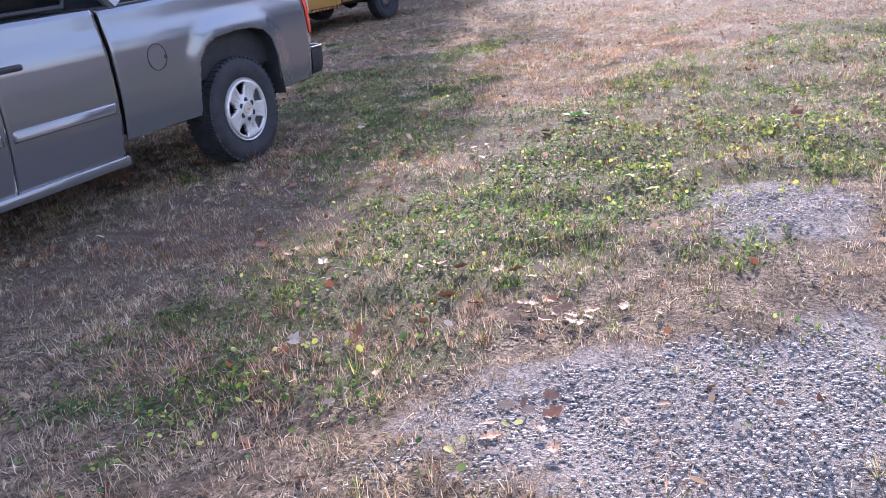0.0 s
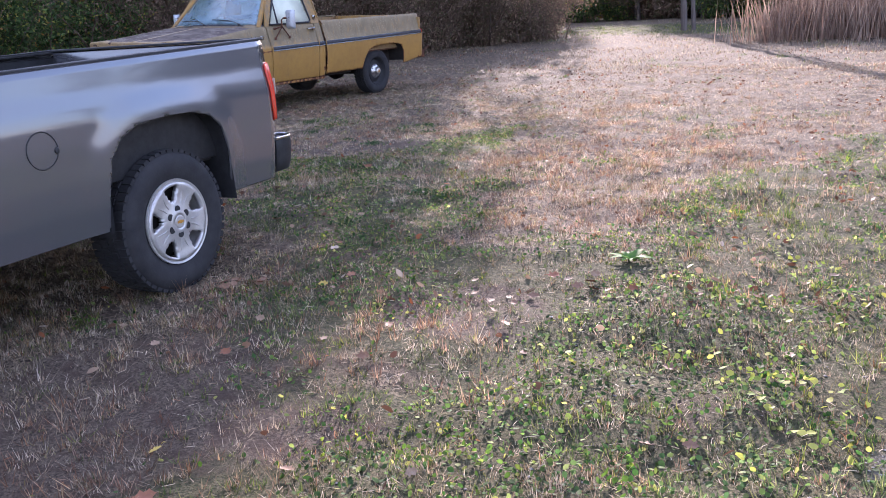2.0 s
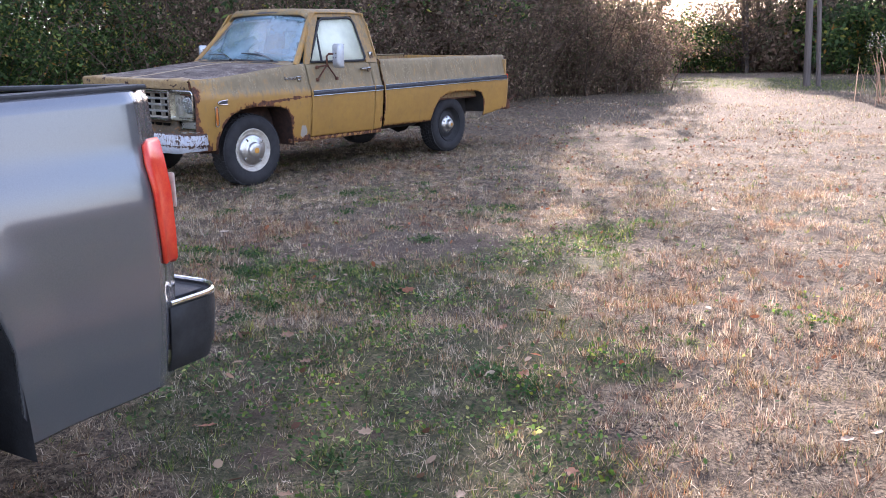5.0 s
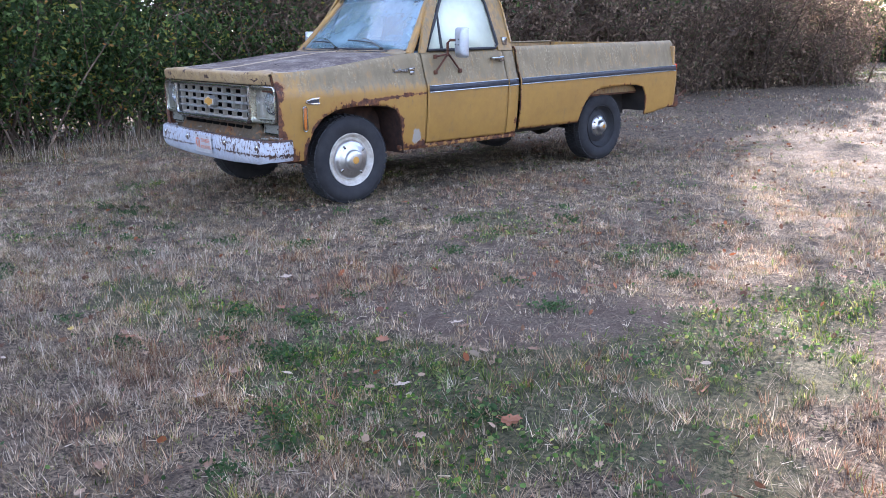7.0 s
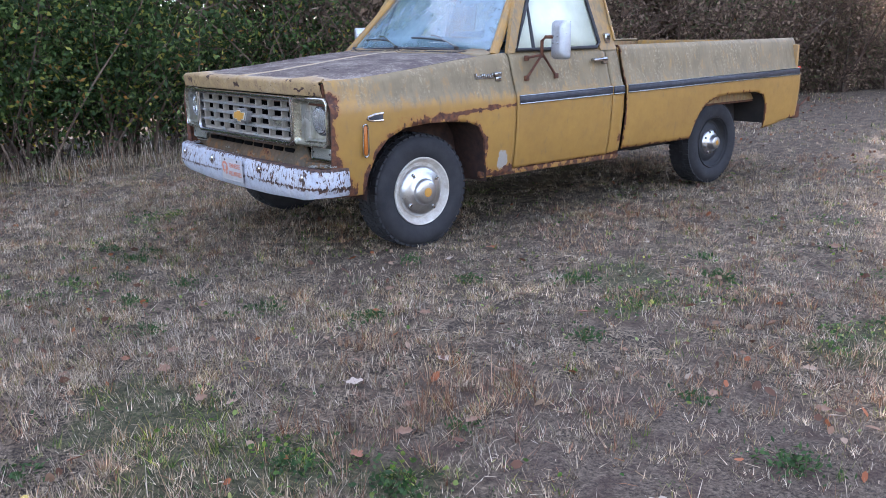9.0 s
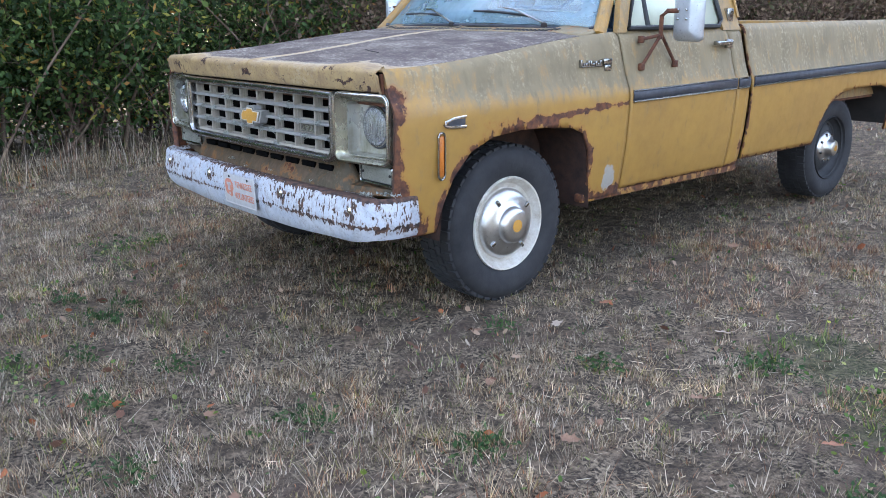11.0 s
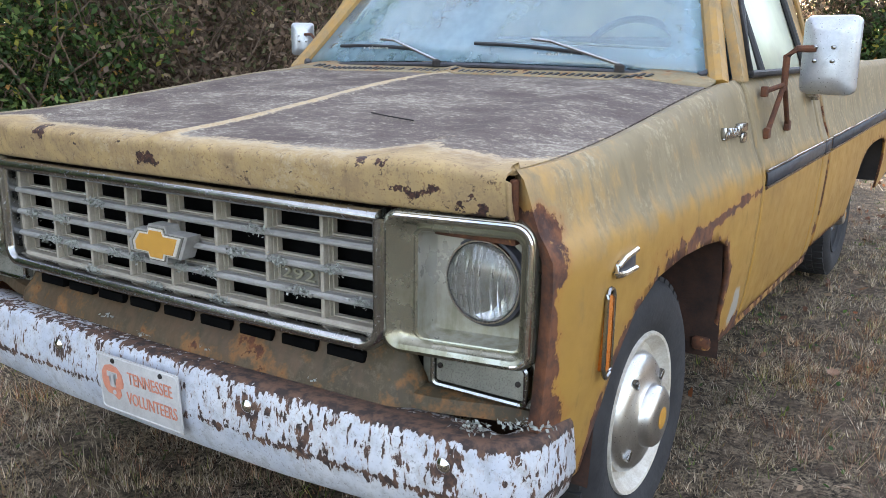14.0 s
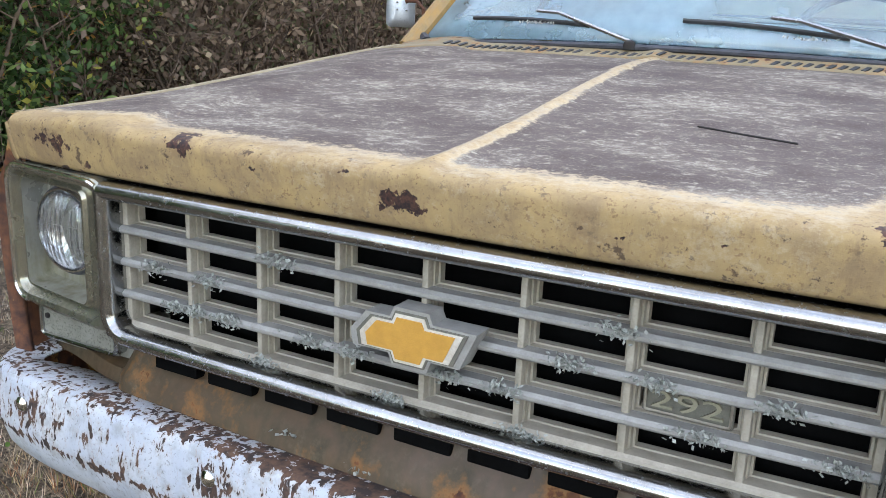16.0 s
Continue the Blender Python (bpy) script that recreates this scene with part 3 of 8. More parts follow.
def ground_z(x, y):
    x, y = np.asarray(x, float), np.asarray(y, float)
    z = np.interp(x, [-60, -5, -1.3, 0.0, 0.86, 1.4, 2.3, 3.2, 3.8, 8.0, 12.0], [0.2, 0.18, 0.066, 0.019, -0.012, -0.022, -0.060, -0.085, -0.112, -0.11, -0.12])
    s = np.clip((-0.35 - y) / 0.7, 0, 1)
    z = z - 0.05 * s * s * (3 - 2 * s) * np.clip((2.6 - x) / 1.5, 0, 1)
    z = z - 0.035 * np.exp(-(((x - 6.6) / 1.7) ** 2 + ((y + 6.3) / 2.6) ** 2))
    z = z + 0.012 * np.sin(1.7 * x + 0.6 * y) * np.sin(1.3 * y - 0.4 * x) * np.clip(np.abs(x - 0.0) - 1.2, 0, 1)
    z = z + (0.050 * (vnoise(x, y, 2.1, 3) - 0.5) + 0.030 * (vnoise(x, y, 4.6, 4) - 0.5)) * np.clip((np.abs(x) - 1.25) / 0.8 + (y < -1.2), 0, 1)
    return z


def blob(x, y, cx, cy, rx, ry, turn=0.0):
    c, s = math.cos(radians(turn)), math.sin(radians(turn))
    dx, dy = x - cx, y - cy
    return np.exp(-(((c * dx + s * dy) / rx) ** 2 + ((-s * dx + c * dy) / ry) ** 2))


def gravel_at(x, y):
    return np.clip((1.05 * blob(x, y, 10.30, -7.75, 0.85, 0.46, 32) + 1.0 * blob(x, y, 10.12, -5.85, 0.42, 0.52) + 0.18 * blob(x, y, 10.6, -6.8, 0.7, 0.8) + 0.9 * blob(x, y, 11.8, -8.2, 1.0, 2.6)) * (0.9 + 0.22 * np.sin(5.3 * x + 2.1 * y) * np.sin(4.1 * y - 2.7 * x) + 0.16 * np.sin(11 * x - 7 * y) * np.sin(9 * y + 6 * x)), 0, 1)


def bare_at(x, y):
    b = 1.0 * blob(x, y, 7.0, -7.2, 0.85, 1.9, -14) + 0.85 * blob(x, y, 4.28, -1.15, 0.42, 0.4, 30) + 0.75 * blob(x, y, 3.75, -1.5, 0.7, 0.28, 20) + 0.6 * blob(x, y, 3.2, -1.2, 1.2, 0.3, 25)
    b = b + 0.8 * blob(x, y, 6.75, -4.45, 0.3, 0.12, 20) + 0.5 * blob(x, y, 8.0, -6.35, 0.35, 0.2, 30)
    return np.clip(b + 0.5 * step01(0.72, 0.85, vnoise(x, y, 1.3, 51)) * (np.hypot(x - 6, y + 4) < 7), 0, 1)


def green_at(x, y):
    g = 0.85 * blob(x, y, 8.5, -6.95, 0.8, 1.1) + 0.8 * blob(x, y, 9.4, -5.1, 1.3, 0.8) + 0.8 * blob(x, y, 7.35, -5.0, 0.7, 0.55) + 0.75 * blob(x, y, 8.7, -4.3, 0.8, 0.9) + 0.7 * blob(x, y, 8.5, -2.5, 0.7, 0.8)
    g = g + 0.8 * blob(x, y, 5.9, -3.5, 0.9, 1.0) + 0.6 * blob(x, y, 7.1, -5.0, 0.6, 0.6) + 0.95 * blob(x, y, 4.85, -1.2, 0.5, 1.3, -12) + 0.85 * blob(x, y, 4.3, -2.15, 0.8, 0.4) + 0.9 * blob(x, y, 3.72, 0.35, 0.22, 0.42) + 0.6 * blob(x, y, 5.4, -3.2, 0.9, 0.6) + 0.6 * blob(x, y, 5.4, -1.9, 0.5, 0.4)
    g = g + 0.9 * blob(x, y, 1.0, 24.5, 9.0, 4.0) + 0.55 * blob(x, y, 11.5, 0.5, 2.5, 2.5) + 0.75 * blob(x, y, 2.75, -2.35, 0.7, 0.4, 25) + 0.35 * blob(x, y, 9.8, -2.5, 1.5, 3.0)
    return np.clip(g + 0.10, 0, 1)


def green_mask(x, y):
    """1 where the lawn is green, 0 where it is brown, in ragged patches."""
    n = 0.6 * vnoise(x, y, 1.5, 61) + 0.4 * vnoise(x, y, 4.3, 62) + 0.2 * (vnoise(x, y, 11.0, 63) - 0.5)
    return step01(0.47, 0.66, 0.62 * green_at(x, y) + 0.62 * n)


def spaced(lo, hi, step, far):
    v = list(np.arange(lo, hi + step, step))
    a, d = v[-1], step
    up, down = [], []
    while a < far:
        d *= 1.3
        a += d
        up.append(a)
    a, d = v[0], step
    while a > -far:
        d *= 1.3
        a -= d
        down.append(a)
    return np.array(down[::-1] + v + up)


gx, gy = spaced(-6, 14, 0.10, 600), spaced(-11, 10, 0.10, 600)
GX, GY = np.meshgrid(gx, gy)
GV = np.stack([GX, GY, ground_z(GX, GY)], -1).reshape(-1, 3)
idx = np.arange(GV.shape[0]).reshape(len(gy), len(gx))
GF = np.stack([idx[:-1, :-1], idx[:-1, 1:], idx[1:, 1:], idx[1:, :-1]], -1).reshape(-1, 4)
ground = rawmesh("ground", GV, GF, SOIL, smooth=True)
for key, fn in (("gravel", gravel_at), ("bare", bare_at), ("green", green_mask)):
    at = ground.data.attributes.new(key, "FLOAT", "POINT")
    at.data.foreach_set("value", fn(GV[:, 0], GV[:, 1]).astype(np.float32))
tagged(ground, "rough dormant lawn of brown grass, clover and bare soil", "ground", kind="structure")

# ---- the old gold pickup: nose towards -y, middle at x = 0, front axle at y = 0; it leans with the slope ----
pickup = thing("pickup_truck", "old mustard-gold pickup truck, rusted and lichen-covered, parked on grass", "truck", m=Matrix.Translation((-0.031, 0, 0.0365)) @ Matrix.Rotation(radians(2.1), 4, "Y"))

ARCH_F = ([-0.47, -0.45, -0.40, -0.31, -0.18, 0.0, 0.18, 0.34, 0.43, 0.485, 0.51, 0.52], [0.36, 0.52, 0.64, 0.735, 0.79, 0.805, 0.80, 0.785, 0.75, 0.66, 0.50, 0.36])
ARCH_R = ([2.84, 2.86, 2.92, 3.02, 3.16, 3.34, 3.55, 3.76, 3.88, 3.94, 3.965, 3.97], [0.36, 0.54, 0.66, 0.74, 0.79, 0.805, 0.805, 0.80, 0.77, 0.70, 0.56, 0.36])


def arch(y, knots):
    return float(np.interp(y, *knots)) if knots[0][0] <= y <= knots[0][-1] else -1.0


def belt_section(zt, xe, n=26):
    """Half of the body's outline from its top inner edge down: (x, z)."""
    k = max(0.0, min(1.0, (zt - 1.0) / 0.22))
    px = [xe, xe + 0.022, xe + 0.042, xe + 0.050 + 0.006 * k, 1.008, 1.034, 1.042, 1.043, 1.040, 1.030, 1.012, 0.985]
    pz = [zt, zt + 0.003, zt - 0.014, zt - 0.04, 0.965 + 0.045 * k, 0.945, 0.925, 0.86, 0.78, 0.64, 0.50, 0.38]
    d = np.concatenate([[0], np.cumsum(np.hypot(np.diff(px), np.diff(pz)))])
    t = np.linspace(0, d[-1], n)
    t[1:4] = d[1:4]
    t.sort()
    return list(zip(np.interp(t, d, px), np.interp(t, d, pz)))


def side_panel(y0, y1, top, edge, low, knots, side, step=0.028, pull=None, cap=0.0):
    ys = sorted(set(np.round(np.linspace(y0, y1, max(3, int((y1 - y0) / step))), 4)) | {k for k in knots[0] if y0 < k < y1})
    rows = []
    for y in ys:
        zmin = max(low(y), arch(y, knots))
        zs = belt_section(top(y), edge(y))
        full = [z for _, z in zs][::-1], [x for x, _ in zs][::-1]
        row = []
        for x, z in zs:
            if z < zmin:
                z = zmin
                x = float(np.interp(z, *full))
            if pull:
                x = pull(x, y, z)
            row.append((side * x, y, z))
        rows.append(row)
    if cap:
        rows.insert(0, [(side * 0.931 if q[2] > cap else q[0] - side * 0.03, q[1] + 0.012, q[2]) for q in rows[0]])
    bm = bmesh.new()
    grid(bm, rows)
    return clean(bm)


def arch_gap(y, z, knots):
    """How far a point of the side lies outside a wheel arch."""
    best = 9.0
    pts = list(zip(*knots))
    for (a, b), (c, d) in zip(pts, pts[1:]):
        ux, uz = c - a, d - b
        t = min(1.0, max(0.0, ((y - a) * ux + (z - b) * uz) / (ux * ux + uz * uz)))
        best = min(best, math.hypot(y - a - t * ux, z - b - t * uz))
    return best


def rust_fender(x, y, z):
    r = 0.60 * (1 - smooth01(0.01, 0.06, arch_gap(y, z, ARCH_F)))
    r = max(r, 0.75 * (1 - smooth01(0.0, 0.10 + 0.05 * math.sin(14 * z), y + 0.700)) * smooth01(1.1, 0.98, z))
    r = max(r, 0.75 * (1 - smooth01(0.0, 0.035, abs(z - (0.845 + 0.03 * y)))) * smooth01(-0.35, -0.2, y))
    r = max(r, 0.85 * (1 - smooth01(0.36, 0.52, z)) * smooth01(0.4, 0.5, y))
    r = max(r, 0.9 * (1 - smooth01(0.40, 0.66, z)) * smooth01(-0.46, -0.60, y))
    r = max(r, 0.7 * (1 - smooth01(0.02, 0.09, math.hypot(y - 0.72, z - 0.42))))
    return r


def film_side(x, y, z):
    return smooth01(0.89, 0.99, z) * 0.92 * (0.5 + 0.5 * smooth01(-0.62, -0.2, y)) + 0.12 + (0.55 * smooth01(1.0, 1.05, z) if x < -0.7 else 0.0)


def rust_door(x, y, z):
    return 0.62 * (1 - smooth01(0.425, 0.445, z)) + 0.55 * (1 - smooth01(0.0, 0.06, 1.90 - y)) * smooth01(0.75, 0.55, z)


def rust_bed(x, y, z):
    r = 0.5 * (1 - smooth01(0.005, 0.05, arch_gap(y, z, ARCH_R)))
    r = max(r, 0.62 * (1 - smooth01(0.46, 0.50, z)))
    r = max(r, 0.85 * (1 - smooth01(0.50, 0.60, z)) * smooth01(4.2, 4.45, y))
    return max(r, 0.5 * (1 - smooth01(0.0, 0.03, y - 1.955)))


def fender_top(y):
    return 1.093 + 0.127 * smooth01(-0.75, 0.95, y)


def fender_edge(y):
    return 0.932 - 0.03 * smooth01(-0.6, 0.8, y)


def fender_pull(x, y, z):
    return x - 0.022 * smooth01(-0.58, -0.71, y) * smooth01(0.925, 0.965, x)


for side in (1, -1):
    f = part("fender", side_panel(-0.706 if side > 0 else -0.735, 0.772, fender_top, fender_edge, lambda y: 0.40, ARCH_F, side, pull=fender_pull, cap=1.004), GOLD, pickup, "gold front fender with rusted wheel arch", attrs={"rust": rust_fender, "film": film_side, "primer": lambda x, y, z: 0.72 * (1 - smooth01(0.02, 0.13, math.hypot((y - 0.67) * 1.1, (z - 0.50) * 0.8)))}, sharp=30)
    shell(f, 0.014)
    part("fender_nose", boxes((side * 0.922, side * 0.938, -0.708 if side > 0 else -0.735, -0.64, 0.985, 1.078), bevel=0.004), RUST, pickup, "rusted seam between hood and fender")
    d = part("door", side_panel(0.786, 1.775, lambda y: 1.222, lambda y: 0.905, lambda y: 0.425, ([9, 10], [0, 0]), side), GOLD, pickup, "gold door, mossy above its black moulding", attrs={"rust": rust_door, "film": film_side}, sharp=30)
    shell(d, 0.02)
    # handle
    bm = boxes((side * 0.985, side * 1.025, 1.585, 1.735, 1.135, 1.158), bevel=0.006)
    box(bm, side * 0.985, side * 1.012, 1.70, 1.75, 1.115, 1.165, 0.005)
    part("handle", bm, CHROME, d, "tarnished chrome door handle")
    c = part("cab_corner", side_panel(1.787, 1.915, lambda y: 1.222, lambda y: 0.905, lambda y: 0.425, ([9, 10], [0, 0]), side), GOLD, pickup, attrs={"rust": rust_door, "film": film_side}, sharp=30)
    shell(c, 0.014)
    b = part("bed_side", side_panel(1.955, 4.50, lambda y: 1.245 + 0.014 * (y - 1.95) / 2.5, lambda y: 0.905, lambda y: 0.455 + 0.07 * smooth01(3.9, 4.5, y), ARCH_R, side), GOLD, pickup, "gold bed side with grime above the moulding", attrs={"rust": rust_bed, "film": film_side}, sharp=30)
    shell(b, 0.014)
    # black moulding with bright edges, door and bed
    for y0, y1, z0 in ((0.80, 1.770, 0.905), (1.79, 1.912, 0.918), (1.96, 4.47, 0.922)):
        rise = 0.014 * (y1 - y0)
        bm = bmesh.new()
        for lo, hi, off in ((-0.024, 0.024, 0.005),):
            grid(bm, [[(side * (1.046), y0, z0 + lo), (side * 1.052, y0, z0 + lo + 0.006), (side * 1.052, y0, z0 + hi - 0.006), (side * 1.046, y0, z0 + hi)],
                      [(side * (1.046), y1, z0 + rise + lo), (side * 1.052, y1, z0 + rise + lo + 0.006), (side * 1.052, y1, z0 + rise + hi - 0.006), (side * 1.046, y1, z0 + rise + hi)]])
        mo = part("moulding", bm, STRIPE, pickup, "black side moulding")
        shell(mo, 0.006)
        for up in (-0.028, 0.027):
            bm = bmesh.new()
            tube(bm, [(side * 1.047, y0, z0 + up), (side * 1.047, y1, z0 + rise + up)], 0.0045 if up > 0 else 0.007, 6)
            part("moulding_trim", bm, CHROME, mo, "dull bright trim strip")
    # rocker
    bm = boxes((side * 0.93, side * 0.988, 0.50, 1.935, 0.385, 0.430), bevel=0.012)
    part("rocker_panel", bm, GOLD, pickup, "rusted rocker panel", attrs={"rust": lambda x, y, z: 0.50 + 0.12 * math.sin(5 * y), "film": lambda x, y, z: 0.2})
    # wheel arch liners and inner walls
    for knots, ya, yb in ((ARCH_F, -0.47, 0.52), (ARCH_R, 2.84, 3.97)):
        rows = []
        for y, z in zip(*knots):
            zl = max(z, 0.50) if knots is ARCH_R else z
            rows.append([(side * x, y, zl + 0.004) for x in (1.012 if z < 0.7 else 1.024, 0.9, 0.70)] + [(side * 0.695, y, 0.46 if knots is ARCH_R else 0.34)])
        bm = bmesh.new()
        grid(bm, rows)
        part("wheel_well", clean(bm), WELL if knots is ARCH_F else DARK, pickup, "rusty dark wheel well")
    # side marker and arrow trim
    bm = bmesh.new()
    box(bm, side * 1.028, side * 1.050, -0.497, -0.472, 0.652, 0.822, 0.006)
    mk = part("side_marker", bm, AMBER, pickup, "amber side marker lamp")
    bm = bmesh.new()
    ring = [(side * 1.047, -0.4845 + 0.019 * math.sin(a) * 1.0, 0.737 + (0.072 if math.cos(a) > 0 else -0.072) + 0.026 * math.cos(a)) for a in np.linspace(0, 2 * math.pi, 21)]
    tube(bm, ring, 0.005, 6)
    part("marker_frame", bm, CHROME, mk, "chrome marker frame")
    bm = bmesh.new()
    tube(bm, [(side * 1.047, -0.35, 0.893), (side * 1.049, -0.42, 0.888), (side * 1.049, -0.462, 0.876), (side * 1.05, -0.472, 0.866), (side * 1.049, -0.46, 0.858), (side * 1.049, -0.42, 0.853), (side * 1.047, -0.35, 0.851)], 0.007, 8)
    part("arrow_trim", bm, BRIGHT, pickup, "chrome arrow-shaped fender trim")
    bm = boxes((side * 1.036, side * 1.047, -0.45, -0.35, 0.856, 0.886), bevel=0.004)
    part("trim_insert", bm, STRIPE, pickup)
    # emblem: a script strip and a square badge (plain shapes)
    bm = boxes((side * 0.988, side * 1.001, 0.435, 0.60, 1.058, 1.064), bevel=0.002)
    for k in range(9):
        h = (0.034, 0.018, 0.018, 0.030, 0.030, 0.018, 0.026, 0.018, 0.030)[k]
        box(bm, side * 0.986, side * 1.003, 0.437 + 0.018 * k, 0.449 + 0.018 * k, 1.060, 1.060 + h, 0.002)
    part("script_emblem", bm, CHROME, pickup, "tarnished chrome script emblem")
    bm = boxes((side * 0.98, side * 1.004, 0.605, 0.672, 1.068, 1.095), (side * 0.985, side * 1.006, 0.615, 0.665, 1.035, 1.066), bevel=0.004)
    part("square_emblem", bm, CHROME, pickup, "square chrome emblem")

# hood
def ridge_x(y):
    return -0.036 * smooth01(-0.75, 0.5, y)


def hood_z(x, y):
    e = fender_top(y) + 0.002
    c = 1.092 + 0.128 * smooth01(-0.95, 0.65, y)
    u = min(1.0, abs(x) / 0.93)
    return e + (c - e) * (1 - u ** 3.2) + 0.011 * max(0.0, 1 - abs(x - ridge_x(y)) / 0.034) + 0.010 * smooth01(0.60, 0.66, abs(x)) * smooth01(0.9, 0.7, abs(x))


def nose_y(x):
    return -0.770 + 0.042 * (abs(x) / 0.93) ** 2.5 + 0.016 * x


def trim_top(x):
    """Top of the bright trim below the hood."""
    return 0.999 - 0.003 * (min(abs(x), 0.70) / 0.65) ** 2


def lip_low(x):
    return trim_top(x) + 0.006 + 0.001 * smooth01(0.64, 0.70, abs(x))


hx = sorted(set(np.round(np.linspace(-0.926, 0.926, 75), 4)) | {0.012, -0.012, 0.03, -0.03})
rows = []
for k in range(13):           # the front lip, from its lower edge up
    t = k / 12
    row = []
    for x in hx:
        zt = hood_z(x, nose_y(x) + 0.008)
        zl = lip_low(x)
        a = float(np.interp(t, [0, 0.12, 0.3, 0.55, 0.75, 0.88, 1.0], [0.0, 0.09, 0.30, 0.60, 0.83, 0.94, 1.0]))
        b = float(np.interp(t, [0, 0.12, 0.3, 0.55, 0.75, 0.88, 1.0], [0.004, -0.003, -0.009, -0.014, -0.016, -0.010, 0.008]))
        row.append((x, nose_y(x) + b, zl + (zt - zl) * a))
    rows.append(row)
for y in np.linspace(-0.715, 0.535, 44):
    rows.append([(x * (fender_edge(y) - 0.006) / 0.926, nose_y(x) + 0.008 + (y + 0.738) * (0.535 - 0.008 - nose_y(x)) / (0.535 + 0.738) , hood_z(x, y)) for x in hx])
rows = [[(r[0][0], r[0][1], r[0][2] - (0.004 if k < 14 else 0.035))] + r + [(r[-1][0], r[-1][1], r[-1][2] - (0.004 if k < 14 else 0.035))] for k, r in enumerate(rows)]
bm = bmesh.new()
grid(bm, rows)


def worn(x, y, z):
    w = smooth01(nose_y(x) - 0.030 + 0.03 * smooth01(0.5, 0.8, abs(x)), nose_y(x) + 0.15 + 0.10 * smooth01(0.3, 0.8, x), y)
    w *= 0.28 + 0.72 * smooth01(0.010, 0.030, abs(x - ridge_x(y)))
    w -= 0.55 * (1 - smooth01(0.02, 0.08, abs(abs(x) - 0.63 + 0.0))) * smooth01(-0.25, -0.7, y) * (1 if x > 0 else 0.5)
    w -= (0.4 if x > 0 else 0.12) * smooth01(0.86, 0.92, abs(x)) * smooth01(0.3, -0.5, y)
    w -= 0.3 * smooth01(0.44, 0.53, y)
    return w


SPOTS = [(-0.03, 1.085, 0.05), (0.02, 1.10, 0.012), (0.005, 1.075, 0.02), (-0.44, 1.117, 0.035), (-0.47, 1.128, 0.04), (-0.36, 1.105, 0.012), (-0.29, 1.10, 0.02),
         (0.60, 1.128, 0.026), (0.66, 1.130, 0.030), (0.69, 1.082, 0.026), (0.735, 1.075, 0.032), (0.78, 1.088, 0.022), (0.85, 1.075, 0.022), (0.82, 1.055, 0.026), (0.88, 1.05, 0.03), (0.43, 1.09, 0.014), (0.30, 1.085, 0.012), (0.52, 1.07, 0.010), (-0.12, 1.12, 0.014),
         (-0.78, 1.09, 0.05), (-0.83, 1.10, 0.04), (-0.70, 1.06, 0.02), (-0.55, 1.07, 0.012)]


def rust_hood(x, y, z):
    if y > nose_y(x) + 0.06:
        return -0.2
    r = max((0.72 * (1 - smooth01(0.15 * s, 0.95 * s, math.hypot((x - a) * 0.8, (z + 0.038 - b) * 1.2))) for a, b, s in SPOTS))
    r = max(r, 0.5 * (1 - smooth01(0.0, 0.016, z - lip_low(x))) * smooth01(0.55, 0.75, abs(x)))
    return r


hood = part("hood", bm, HOOD, pickup, "worn hood, yellow lip and dark lichen-flecked top", attrs={"worn": worn, "rust": rust_hood}, sharp=40)
shell(hood, 0.012)

# cowl behind the hood, with a row of louvres
bm = bmesh.new()
rows = []
for y, dz in ((0.546, -0.004), (0.552, 0.004), (0.575, 0.008), (0.61, 0.018), (0.655, 0.026)):
    rows.append([(x, y + 0.06 * (abs(x) / 0.9) ** 2 * (1 if y > 0.55 else 0.2), hood_z(x * 0.98, 0.535) + dz) for x in np.linspace(-0.895, 0.895, 41)])
grid(bm, rows)
cowl = part("cowl_panel", bm, GOLD, pickup, "dusty cowl panel below the windscreen", attrs={"film": lambda x, y, z: 1.3, "rust": lambda x, y, z: 0.3})
shell(cowl, 0.012)
bm = bmesh.new()
box(bm, -0.006, 0.006, -0.016, 0.016, -0.002, 0.0008, 0.0)
slot_mesh = bpy.data.meshes.new("louvre_slot")
bm.to_mesh(slot_mesh)
bm.free()
slot_mesh.materials.append(BLACK)
for k in range(53):
    x = -0.70 + 1.40 * k / 52
    if k in (17, 35):
        continue
    o = new("louvre_slot", slot_mesh)
    o.parent = cowl
    o.matrix_basis = Matrix.Translation((x, 0.580 + 0.02 * (abs(x) / 0.7) ** 2, hood_z(x * 0.98, 0.535) + 0.0102)) @ Matrix.Rotation(radians(16), 4, "X") @ Matrix.Rotation(radians(-22), 4, "Z")

# cab: pillars, roof, glass, doors' window frames
ROOF_Z = 1.755


def ws(u, v):
    """The windscreen's surface: u -1 to 1 across, v 0 to 1 up."""
    xb, xt = 0.885, 0.675
    x = u * (xb + (xt - xb) * v)
    y = 0.622 + 0.085 * u * u + (0.44 - 0.02 * u * u) * v
    z = 1.247 - 0.025 * u * u + (0.460 + 0.0 * u) * v - 0.012 * u * u * v
    return Vector((x, y, z))


